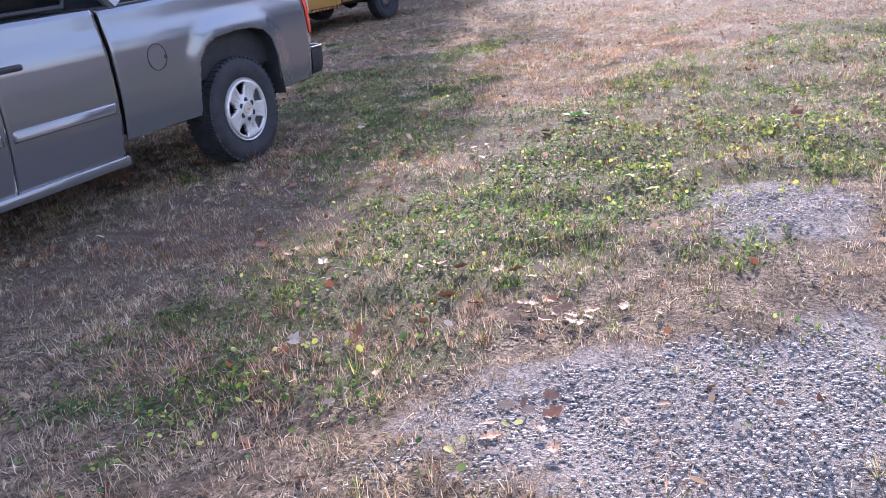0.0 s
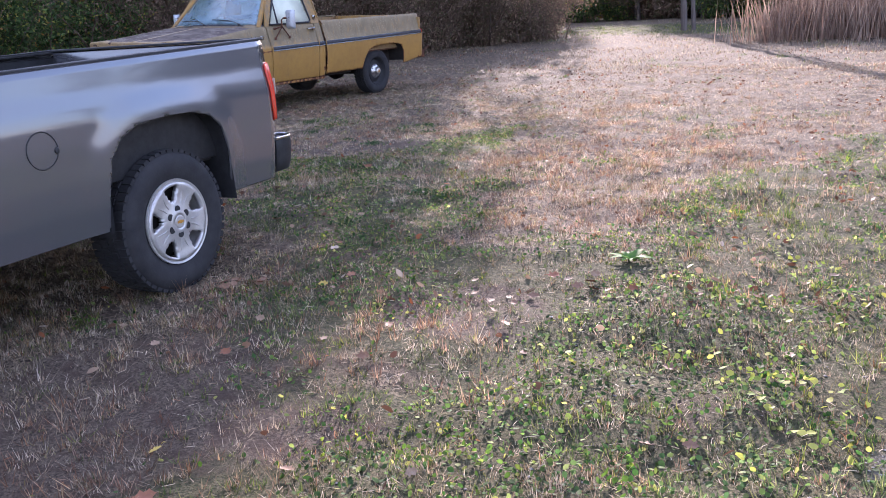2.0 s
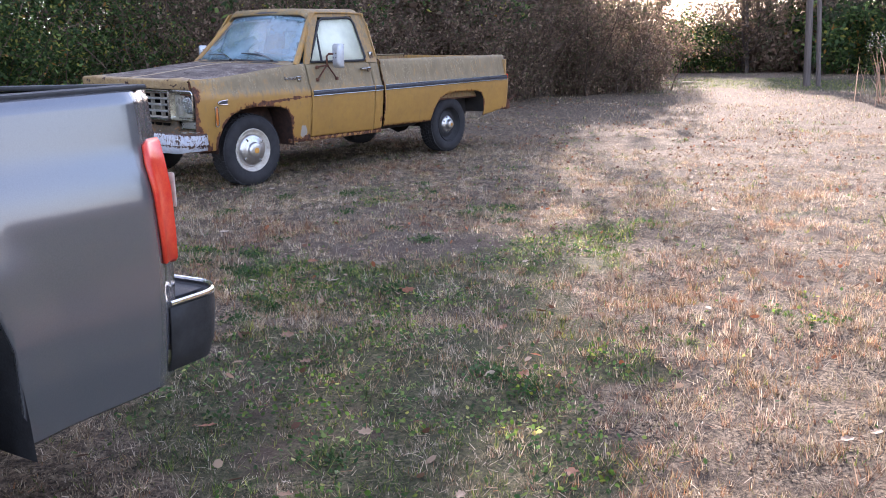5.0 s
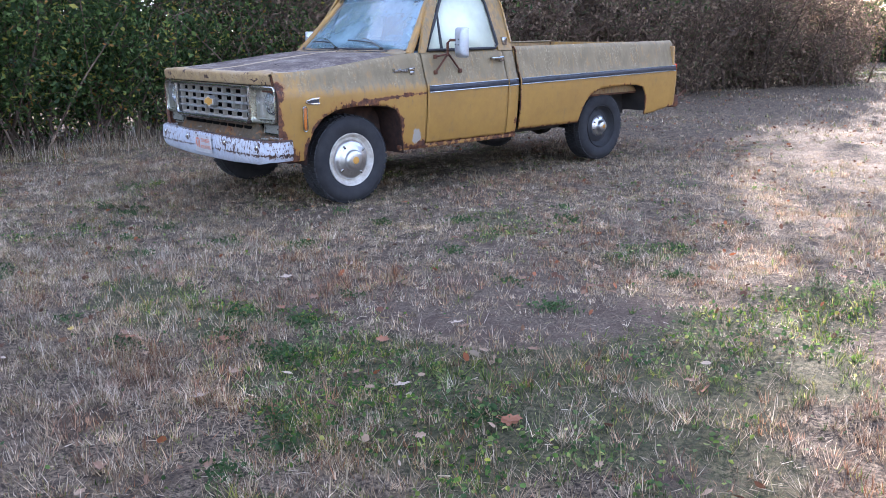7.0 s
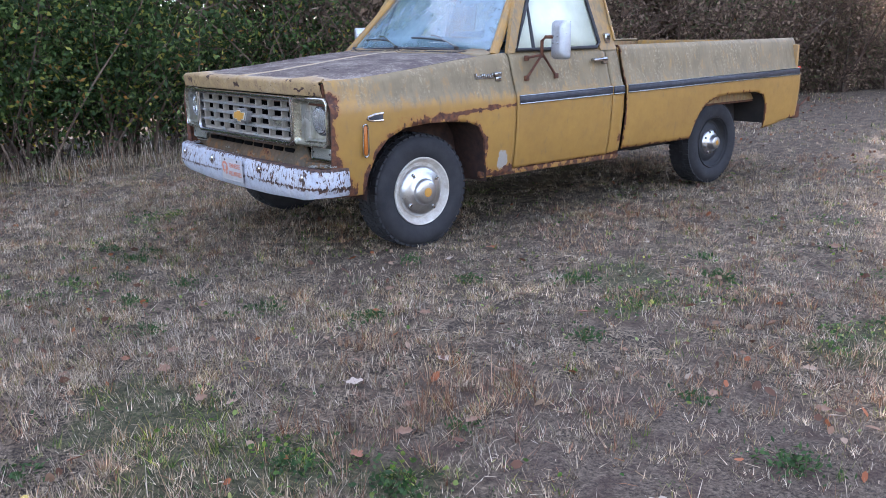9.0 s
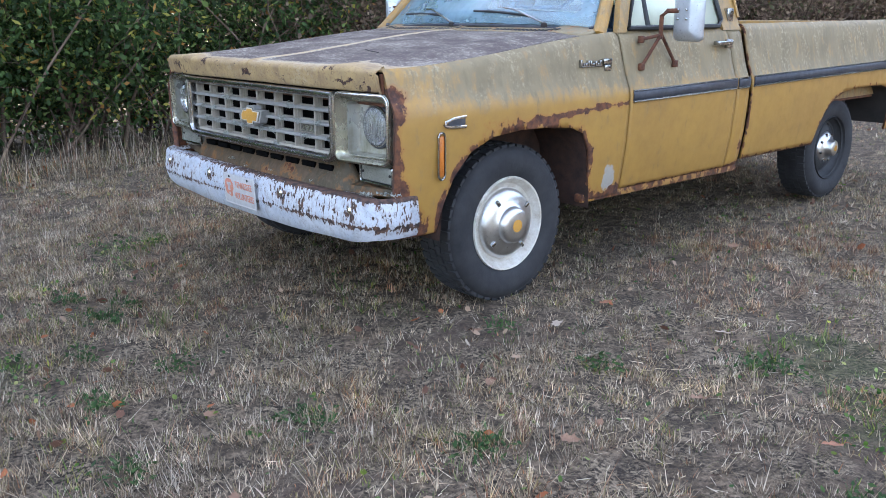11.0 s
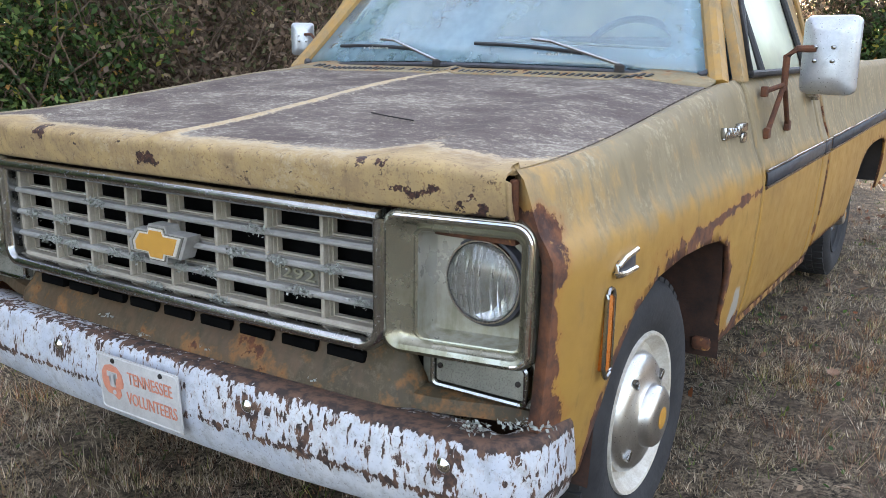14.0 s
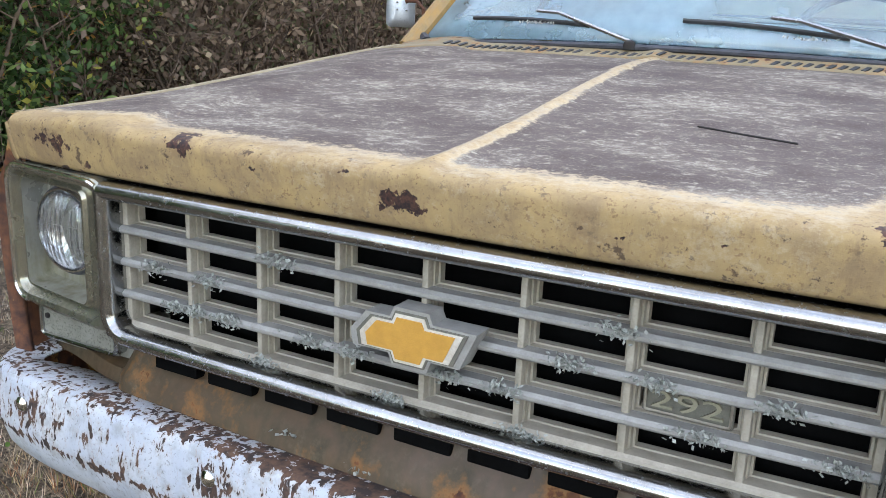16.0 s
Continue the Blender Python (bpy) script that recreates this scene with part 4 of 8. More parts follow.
bm = bmesh.new()
grid(bm, [[ws(u, v) for u in np.linspace(-0.965, 0.965, 17)] for v in np.linspace(0.03, 0.965, 7)])
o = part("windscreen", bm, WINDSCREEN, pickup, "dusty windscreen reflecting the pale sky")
shell(o, 0.005)
loop = [ws(u, 0.0) for u in np.linspace(-0.94, 0.94, 13)] + [ws(1, v) for v in np.linspace(0.06, 0.94, 7)] + [ws(u, 1.0) for u in np.linspace(0.94, -0.94, 13)] + [ws(-1, v) for v in np.linspace(0.94, 0.06, 7)]
bm = bmesh.new()
tube(bm, [loop[12]] + loop[13:40] + [loop[0]], 0.020, 8)
tube(bm, loop[:13], 0.009, 8)
part("windscreen_gasket", bm, STRIPE, pickup, "blue-black rubber windscreen seal")

# roof with rounded edges
rows = []
for v in np.linspace(0, 1, 15):
    y = 1.055 + 0.865 * v
    e = min(1.0, min(v, 1 - v) / 0.09)
    drop = 0.055 * (1 - e) ** 2
    row = []
    for u in np.linspace(-1, 1, 25):
        a = abs(u)
        x = u * (0.715 + 0.01 * v)
        z = ROOF_Z + 0.015 * (1 - a * a) - 0.075 * smooth01(0.86, 1.0, a) ** 1.5 - drop - 0.012 * (1 - v)
        row.append((x, y - 0.02 * (1 - a * a) * (1 - v), z))
    rows.append(row)
bm = bmesh.new()
grid(bm, rows)
o = part("roof", bm, GOLD, pickup, "grimy gold cab roof", attrs={"film": lambda x, y, z: 0.8})
shell(o, 0.02)


def side_at(y, z):
    """x of the cab's side above the belt."""
    return float(np.interp(z, [1.20, 1.24, 1.70, 1.76], [0.955, 0.945, 0.735, 0.70]))


def slab(bm, poly, side, thick=0.035):
    """A flat plate of the cab's side from a (y, z) outline."""
    a = [bm.verts.new((side * side_at(y, z), y, z)) for y, z in poly]
    b = [bm.verts.new((side * (side_at(y, z) - thick), y, z)) for y, z in poly]
    n = len(poly)
    bm.faces.new(a)
    bm.faces.new(b[::-1])
    for k in range(n):
        bm.faces.new((a[k], a[(k + 1) % n], b[(k + 1) % n], b[k]))


for side in (1, -1):
    # windscreen pillar
    bm = bmesh.new()
    a = [ws(side * 1.0, v) + Vector((side * 0.002, 0.0, 0.0)) for v in np.linspace(-0.05, 1.0, 7)]
    tube(bm, a, 0.034, 10)
    part("windscreen_pillar", bm, GOLD, pickup, attrs={"film": lambda x, y, z: 0.5, "rust": lambda x, y, z: 0.15})
    bm = bmesh.new()
    slab(bm, [(0.775, 1.215), (0.84, 1.215), (1.165, 1.665), (1.165, 1.71), (1.08, 1.71)], side)
    slab(bm, [(1.165, 1.665), (1.70, 1.685), (1.90, 1.69), (1.90, 1.72), (1.165, 1.71)], side)
    part("door_frame", bm, GOLD, pickup, attrs={"film": lambda x, y, z: 0.6}, sharp=20)
    bm = bmesh.new()
    slab(bm, [(1.735, 1.215), (1.915, 1.215), (1.905, 1.70), (1.70, 1.69), (1.715, 1.60)], side, 0.06)
    part("rear_pillar", bm, GOLD, pickup, "grimy cab corner pillar", attrs={"film": lambda x, y, z: 0.65}, sharp=20)
    bm = boxes((side * 0.80, side * 0.86, 1.83, 1.88, 1.27, 1.33), bevel=0.004)
    # window rubber
    bm2 = bmesh.new()
    out = [(0.862, 1.236), (1.30, 1.236), (1.69, 1.238), (1.735, 1.27), (1.715, 1.60), (1.685, 1.655), (1.62, 1.668), (1.22, 1.652), (1.165, 1.625), (1.0, 1.42)]
    tube(bm2, [(side * (side_at(y, z) + 0.001), y, z) for y, z in out + out[:2]], 0.013, 8)
    part("window_seal", bm2, BLACK, pickup, "black rubber window seal")
    bm2 = bmesh.new()
    tube(bm2, [(side * (side_at(1.06, 1.24)), 1.03, 1.236), (side * side_at(1.12, 1.6), 1.105, 1.55), (side * side_at(1.2, 1.65), 1.125, 1.60)], 0.013, 8)
    part("vent_divider", bm2, BLACK, pickup, "black vent window bar")
    # pane, from a small grid inside the outline
    bm2 = bmesh.new()
    vs = [bm2.verts.new((side * (side_at(y, z) - 0.012), y, z)) for y, z in out]
    bm2.faces.new(vs)
    o = part("side_window", bm2, SIDEGLASS, pickup, "side glass clouded by green algae")
    shell(o, 0.004)
    bm.free()
    # belt trim and the badge on the rear pillar
    bm = boxes((side * 0.90, side * 0.935, 1.80, 1.86, 1.26, 1.335), bevel=0.006)
    part("pillar_badge", bm, CHROME, pickup, "small square chrome pillar badge")
    bm = bmesh.new()
    tube(bm, [(side * 0.79, 0.92, 1.45), (side * 0.76, 1.06, 1.65), (side * 0.745, 1.13, 1.708), (side * 0.742, 1.5, 1.716), (side * 0.742, 1.86, 1.712), (side * 0.80, 1.905, 1.60), (side * 0.93, 1.915, 1.28)], 0.010, 6)
    part("drip_rail", bm, GOLD, pickup, attrs={"film": lambda x, y, z: 0.5})

# cab back wall with its window
bm = boxes((-0.93, 0.93, 1.895, 1.92, 0.45, 1.26), (-0.74, 0.74, 1.895, 1.92, 1.66, 1.715), bevel=0.006)
for s in (1, -1):
    a = [bm.verts.new(p) for p in ((s * 0.93, 1.92, 1.25), (s * 0.70, 1.92, 1.25), (s * 0.62, 1.92, 1.67), (s * 0.73, 1.92, 1.69))]
    f = bm.faces.new(a)
    r = bmesh.ops.extrude_face_region(bm, geom=[f])
    bmesh.ops.translate(bm, verts=[v for v in r["geom"] if isinstance(v, bmesh.types.BMVert)], vec=(0, -0.03, 0))
part("cab_back", bm, GOLD, pickup, attrs={"film": lambda x, y, z: 0.4})
bm = bmesh.new()
bm.faces.new([bm.verts.new(p) for p in ((-0.71, 1.905, 1.25), (0.71, 1.905, 1.25), (0.63, 1.905, 1.67), (-0.63, 1.905, 1.67))])
o = part("rear_window", bm, SIDEGLASS, pickup, "clouded rear cab window")
shell(o, 0.004)

# the glasshouse rises to its full height
for o in pickup.children:
    if o.name.split(".")[0] in ("windscreen", "windscreen_gasket", "roof", "windscreen_pillar", "door_frame", "rear_pillar", "window_seal", "vent_divider", "side_window", "drip_rail", "cab_back", "rear_window"):
        for q in o.data.vertices:
            q.co.z += 0.13 * max(0.0, q.co.z - 1.26)

# cab inside: floor, dash, steering wheel, seat
part("cab_floor", boxes((-0.92, 0.92, 0.55, 1.90, 0.44, 0.47)), DARK, pickup)
part("firewall", boxes((-0.92, 0.92, 0.55, 0.60, 0.44, 1.20)), DARK, pickup)
part("dashboard", boxes((-0.86, 0.86, 0.76, 0.98, 1.00, 1.235), (-0.80, 0.80, 0.95, 1.02, 0.98, 1.15), bevel=0.03), SEAT, pickup, "blue vinyl dashboard")
bm = bmesh.new()
wheel_c, n1, n2 = Vector((0.42, 1.10, 1.25)), Vector((1, 0, 0)), Vector((0, 0.5, 0.866))
tube(bm, [wheel_c + 0.20 * (math.cos(a) * n1 + math.sin(a) * n2) for a in np.linspace(0, 2 * math.pi, 33)], 0.014, 8)
for a in (0.3, math.pi - 0.3, -math.pi / 2):
    tube(bm, [wheel_c, wheel_c + 0.20 * (math.cos(a) * n1 + math.sin(a) * n2)], 0.012, 6)
tube(bm, [wheel_c, wheel_c + Vector((0, -0.22, -0.14))], 0.03, 8)
part("steering_wheel", bm, SEAT, pickup, "blue plastic steering wheel")
bm = boxes((-0.80, 0.80, 1.28, 1.74, 0.72, 0.90), (-0.80, 0.80, 1.68, 1.86, 0.85, 1.36), bevel=0.05)
part("bench_seat", bm, SEAT, pickup, "blue vinyl bench seat")

# front: black panels painted for the shade inside, grille, bezels, lamps
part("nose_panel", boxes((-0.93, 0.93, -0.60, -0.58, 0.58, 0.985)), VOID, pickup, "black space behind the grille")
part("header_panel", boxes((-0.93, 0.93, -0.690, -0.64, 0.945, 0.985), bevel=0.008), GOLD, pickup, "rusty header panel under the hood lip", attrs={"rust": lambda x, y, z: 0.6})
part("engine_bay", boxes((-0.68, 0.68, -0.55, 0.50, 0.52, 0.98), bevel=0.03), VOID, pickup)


def face_y(x):
    return -0.744 + 0.014 * (abs(x) / 0.7) ** 2 + 0.016 * x


GX0, GX1, GZ0, GZ1 = -0.638, 0.638, 0.722, 0.969
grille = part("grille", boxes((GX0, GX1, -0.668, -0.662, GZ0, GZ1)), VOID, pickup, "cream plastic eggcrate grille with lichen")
NC, NR = 8, 4
cw, ch = (GX1 - GX0) / NC, (GZ1 - GZ0) / NR
# one cell rim, shared
bm = bmesh.new()
prof = [(0.0, 0.0), (0.0, 0.003), (-0.009, 0.0045), (-0.009, 0.008), (-0.022, 0.009)]
rings = []
for dy, inset in prof:
    x, z = cw / 2 - 0.0055 - inset, ch / 2 - 0.005 - inset * 0.8
    rings.append([bm.verts.new((sx * x, -dy, sz * z)) for sx, sz in ((-1, -1), (1, -1), (1, 1), (-1, 1))])
for a, b in zip(rings, rings[1:]):
    for k in range(4):
        bm.faces.new((a[k], a[(k + 1) % 4], b[(k + 1) % 4], b[k]))
bmesh.ops.recalc_face_normals(bm, faces=bm.faces)
cell_mesh = bpy.data.meshes.new("grille_cell")
bm.to_mesh(cell_mesh)
bm.free()
cell_mesh.materials.append(IVORY)
for i in range(NC):
    for j in range(NR):
        x, z = GX0 + (i + 0.5) * cw, GZ0 + (j + 0.5) * ch
        o = new("grille_cell", cell_mesh)
        o.parent = grille
        slope = 2 * 0.014 * x / 0.49 + 0.016
        o.matrix_basis = Matrix.Translation((x, face_y(x) + 0.012, z)) @ Matrix.Rotation(math.atan(slope), 4, "Z")
for i in range(NC + 1):
    x = GX0 + i * cw
    w = 0.0055 if 0 < i < NC else 0.009
    part("vertical_bar", boxes((x - w, x + w, face_y(x) - 0.004, face_y(x) + 0.026, GZ0, GZ1), bevel=0.003), IVORY, grille)
for j in range(NR + 1):
    z = GZ0 + j * ch
    h = 0.0070 if 0 < j < NR else 0.0085
    xs = np.linspace(GX0 - 0.008, GX1 + 0.008, 25)
    rows = []
    pro = 0.016 if 0 < j < NR else 0.010
    for x in xs:
        y = face_y(x)
        rows.append([(x, y + 0.02, z - h), (x, y - pro + 0.004, z - h), (x, y - pro, z - h + 0.004), (x, y - pro, z + h - 0.005), (x, y - pro + 0.006, z + h), (x, y + 0.02, z + h), (x, y + 0.02, z - h)])
    bm = bmesh.new()
    grid(bm, rows)
    part("horizontal_bar", clean(bm), SILVERP if 0 < j < NR else IVORY, grille, "weathered grey grille bar")
# chrome surround, thick below
bm = bmesh.new()
loop = round_rect(-0.655, 0.655, 0.706, 0.984, -0.74, 0.045, 6, lambda x: face_y(x) - 0.004)
loop = [Vector((math.copysign(min(0.655, abs(p.x) + 0.034 * (p.z > 0.947)), p.x), p.y, min(0.984, p.z + 0.036 * smooth01(0.942, 0.952, p.z) * (abs(p.x) < 0.6545)))) for p in loop]
fine = []
for a, b in zip(loop, loop[1:] + loop[:1]):
    n = max(1, int((b - a).length / 0.06))
    for k in range(n):
        q = a.lerp(b, k / n)
        w = smooth01(0.72, 0.96, q.z)
        fine.append(Vector((q.x, face_y(q.x) - 0.018, q.z + w * (trim_top(q.x) - 0.999))))
sweep(bm, fine, [(-0.02, -0.015), (0.012, -0.016), (0.024, -0.0135), (0.032, -0.007), (0.034, 0.0), (0.032, 0.007), (0.024, 0.0135), (0.012, 0.016), (-0.02, 0.015)], closed=True)
part("grille_surround", bm, CHROME, pickup, "dull chrome grille surround")

# gold cross badge on the middle bar
bow = [(-0.105, -0.002), (-0.078, 0.030), (-0.036, 0.030), (-0.029, 0.046), (0.030, 0.046), (0.037, 0.030), (0.108, 0.030), (0.082, -0.028), (0.036, -0.028), (0.029, -0.046), (-0.030, -0.046), (-0.037, -0.028), (-0.100, -0.028)]


def plate(name, outline, y0, y1, zc, mat, parent, grow=1.0, label="", xc=0.0):
    bm = bmesh.new()
    a = [bm.verts.new((xc + x * grow, y0, zc + z * grow)) for x, z in outline]
    b = [bm.verts.new((xc + x * grow, y1, zc + z * grow)) for x, z in outline]
    bm.faces.new(a)
    bm.faces.new(b[::-1])
    for k in range(len(a)):
        bm.faces.new((a[k], a[(k + 1) % len(a)], b[(k + 1) % len(b)], b[k]))
    bmesh.ops.triangulate(bm, faces=[f for f in bm.faces if len(f.verts) > 4])
    return part(name, bm, mat, parent, label, smooth=False)


badge = plate("grille_badge", bow, -0.786, -0.745, 0.842, SILVERP, pickup, 1.02, "cross-shaped badge, gold on grey, lichened edge")
plate("badge_line", bow, -0.7885, -0.785, 0.842, NUMPLATE, badge, 0.90)
plate("badge_rim", bow, -0.7905, -0.786, 0.842, WHITE, badge, 0.83)
plate("badge_face", bow, -0.7925, -0.787, 0.842, BADGE, badge, 0.72, "gold badge face")
# number badge in the seventh column, second row from below
bx, bz = GX0 + 6.5 * cw, GZ0 + 1.5 * ch
nb = part("number_badge", boxes((bx - 0.062, bx + 0.062, face_y(bx) + 0.016, face_y(bx) + 0.022, bz - 0.022, bz + 0.022), bevel=0.002), NUMPLATE, pickup, "grey-green badge with the number 292")
bm = bmesh.new()
sweep(bm, [Vector((bx + q.x, face_y(bx) + 0.014, bz + q.z)) for q in round_rect(-0.058, 0.058, -0.019, 0.019, 0, 0.003, 2)], [(0.0, -0.002), (0.003, 0.0), (0.0, 0.002)], closed=True)
part("badge_rim", bm, IVORY, nb)
word("number_lettering", "292", 0.037, Matrix.Translation((bx, face_y(bx) + 0.0125, bz)), NUMTEXT, nb, 1.85, 0.003)

for side in (1, -1):
    # bezel: outer frame, funnel, lamp
    def by(x):
        return -0.747 + 0.040 * smooth01(0.70, 1.0, abs(x)) + 0.014 * side * abs(x)
    def ring(x0, x1, z0, z1, dy, r):
        return [(side * p.x, by(p.x) + dy, p.z) for p in round_rect(x0, x1, z0, z1, 0, r, 5)]
    # outer wall, rounded frame, the trough beside the grille, and the raised inner rim
    loops = [ring(*q) for q in ((0.648, 0.982, 0.700, 1.000, 0.04, 0.040), (0.648, 0.984, 0.699, 1.001, 0.002, 0.042), (0.654, 0.982, 0.703, 0.998, -0.013, 0.040), (0.664, 0.975, 0.712, 0.990, -0.020, 0.036), (0.676, 0.966, 0.722, 0.980, -0.016, 0.030), (0.694, 0.960, 0.729, 0.973, -0.003, 0.024), (0.724, 0.956, 0.734, 0.969, 0.001, 0.020), (0.731, 0.953, 0.737, 0.966, -0.005, 0.018), (0.737, 0.950, 0.740, 0.963, -0.004, 0.016))]
    bm = bmesh.new()
    grid(bm, [l + l[:1] for l in loops])
    bezel = part("headlamp_bezel", clean(bm), BEZEL, pickup, "dull silver headlamp bezel, grimy below", attrs={"film": lambda x, y, z: 0.1 + 0.5 * smooth01(0.76, 0.70, z)})
    edge = ring(0.664, 0.976, 0.711, 0.991, -0.0175, 0.036)
    bm = bmesh.new()
    tube(bm, [edge[k] for k in list(range(18, 24)) + list(range(0, 9))], 0.0055, 8)
    part("bezel_edge", bm, BRIGHT, bezel, "bright outer bezel edge")
    loops = [ring(*q) for q in ((0.737, 0.950, 0.740, 0.963, -0.004, 0.016), (0.740, 0.9485, 0.742, 0.961, 0.022, 0.015), (0.7425, 0.947, 0.744, 0.959, 0.046, 0.014), (0.7465, 0.944, 0.747, 0.956, 0.052, 0.012))]
    bm = bmesh.new()
    vs = grid(bm, [l + l[:1] for l in loops])
    bm.faces.new(vs[-1][:-1])
    part("bezel_funnel", clean(bm), OLIVE, bezel, attrs={"film": lambda x, y, z: 0.15 + 0.4 * smooth01(0.82, 0.74, z)})
    lc = (side * 0.853, -0.680 + 0.013 * side, 0.861)
    lamp = part("headlamp", (lambda b: (lathe(b, [(0.094, 0.02), (0.0945, 0.0), (0.092, -0.006), (0.086, -0.006), (0.084, 0.0)], lc, 40, "y"), b)[1])(bmesh.new()), STRIPE, bezel, "round glass headlamp")
    bm = bmesh.new()
    lathe(bm, [(0.084, -0.008), (0.069, -0.018), (0.044, -0.025), (0.020, -0.028), (0.004, -0.0285)], lc, 40, "y")
    o = part("lens", bm, LAMPGLASS, lamp, "fluted headlamp lens")
    shell(o, 0.003)
    bm = bmesh.new()
    lathe(bm, [(0.0865, 0.0), (0.0875, -0.010), (0.0860, -0.0145), (0.0830, -0.0145), (0.081, -0.009)], lc, 40, "y")
    part("retaining_ring", bm, BRIGHT, lamp, "thin chrome lamp ring")
    for k in range(-5, 6):
        x = k * 0.0146
        h = math.sqrt(max(0.0, 0.078 ** 2 - x * x))
        for z0, z1 in ((-h * 0.95, -0.031), (-0.028, 0.012), (0.015, 0.046), (0.049, h * 0.95)):
            z0, z1 = max(z0, -h * 0.95), min(z1, h * 0.95)
            if z1 - z0 > 0.012 and (k + int(90 * (z0 + 1))) % 4:
                bm = bmesh.new()
                pts = []
                for q in np.linspace(z0, z1, 4):
                    rr = math.hypot(x, q)
                    pts.append((lc[0] + x, lc[1] + float(np.interp(rr, [0.004, 0.020, 0.044, 0.069, 0.084], [-0.0285, -0.028, -0.025, -0.018, -0.008])) + 0.001, lc[2] + q))
                tube(bm, pts, 0.0042, 5)
                part("flute", bm, LAMPGLASS, lamp)
    bm = bmesh.new()
    lathe(bm, [(0.083, -0.004), (0.073, 0.002), (0.058, 0.008), (0.042, 0.013), (0.027, 0.016), (0.014, 0.018), (0.006, 0.0185)], lc, 18, "y")
    part("reflector", bm, LAMPSILVER, lamp, "silvered lamp reflector")
    # parking lamp below
    py = -0.024 + 0.012 * side
    pl = part("parking_lamp", boxes((side * 0.738, side * 0.952, -0.662 + py, -0.632 + py, 0.624, 0.694), bevel=0.008), LENS, pickup, "cloudy parking lamp lens")
    lp = [Vector((side * p.x, -0.655 + py, p.z)) for p in round_rect(0.733, 0.957, 0.618, 0.700, 0, 0.014, 4)]
    bm = bmesh.new()
    sweep(bm, lp, [(-0.015, -0.005), (0.012, -0.005), (0.014, 0.0), (0.010, 0.005), (-0.015, 0.005)], closed=True)
    part("lamp_frame", bm, CHROME, pl, "chrome parking lamp frame")
    for sx in (0.752, 0.938):
        bm = bmesh.new()
        lathe(bm, [(0.006, 0.0), (0.006, -0.004), (0.003, -0.006)], (side * sx, -0.662 + py, 0.662), 12, "y")
        part("screw", bm, DARK, pl)
    part("lamp_apron", boxes((side * 0.690, side * 0.968, -0.640 + py, -0.600, 0.602, 0.704), bevel=0.006), OLIVE, pickup, "grimy metal apron behind the parking lamp", attrs={"film": lambda x, y, z: 0.5})
    part("bezel_block", boxes((side * 0.70, side * 0.975, -0.595, -0.57, 0.60, 1.0), bevel=0.006), OLIVE, pickup, attrs={"film": lambda x, y, z: 0.6})

# valance below the grille, with slots
rows = []
for x in np.linspace(-0.97, 0.97, 97):
    y = face_y(min(0.7, abs(x))) + 0.06 * smooth01(0.7, 0.97, abs(x))
    cut = 1.0 - smooth01(0.675, 0.71, abs(x))
    rows.append([(x, y + dy + 0.03 * (1 - cut), 0.605 + (z - 0.605) * cut if z > 0.605 else z) for dy, z in ((0.04, 0.705), (0.022, 0.695), (0.016, 0.655), (0.004, 0.635), (-0.022, 0.60), (-0.03, 0.57), (0.02, 0.55))])
bm = bmesh.new()
grid(bm, rows)
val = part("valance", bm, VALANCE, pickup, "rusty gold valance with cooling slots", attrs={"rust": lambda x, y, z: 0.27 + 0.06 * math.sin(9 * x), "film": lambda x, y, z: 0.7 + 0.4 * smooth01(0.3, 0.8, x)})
shell(val, 0.01)
# each slot is a block in the same black, standing in for its shade
for k in range(9):
    x = -0.53 + 1.06 * k / 8
    y = face_y(x)
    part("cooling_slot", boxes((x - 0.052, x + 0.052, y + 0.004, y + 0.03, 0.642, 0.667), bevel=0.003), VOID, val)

# bumper: shelf, upper face, crease, lower face; ends wrap round
bx = list(np.linspace(-0.90, 0.90, 61))
path = [(x, -0.842 + 0.022 * (abs(x) / 0.9) ** 2) for x in bx]
wrap = []
for a in np.linspace(0.2, 1.0, 9):
    th = radians(90 * a)
    wrap.append((0.90 + 0.128 * math.sin(th), -0.820 + 0.128 * (1 - math.cos(th))))
wrap += [(1.030, -0.66), (1.030, -0.60)]
path = [(-x, y) for x, y in wrap[::-1]] + path + wrap
sect = [(0.125, 0.592), (0.06, 0.603), (0.018, 0.606), (0.004, 0.598), (0.0, 0.585), (-0.008, 0.54), (-0.014, 0.50), (-0.012, 0.488), (-0.004, 0.455), (0.008, 0.410), (0.020, 0.396), (0.04, 0.398), (0.05, 0.41)]
rows = []
for k, (x, y) in enumerate(path):
    a, b = path[max(k - 1, 0)], path[min(k + 1, len(path) - 1)]
    d = Vector((b[0] - a[0], b[1] - a[1])).normalized()
    nrm = Vector((-d.y, d.x))
    e = smooth01(0.80, 1.03, abs(x))
    rows.append([(x + nrm.x * o * (1 - 0.35 * e), y + nrm.y * o * (1 - 0.35 * e), z + 0.03 * e * (1 if z < 0.47 else 0.15) + 0.014 * smooth01(0.35, 0.8, abs(x)) * (z < 0.45)) for o, z in sect])
bm = bmesh.new()
grid(bm, rows)


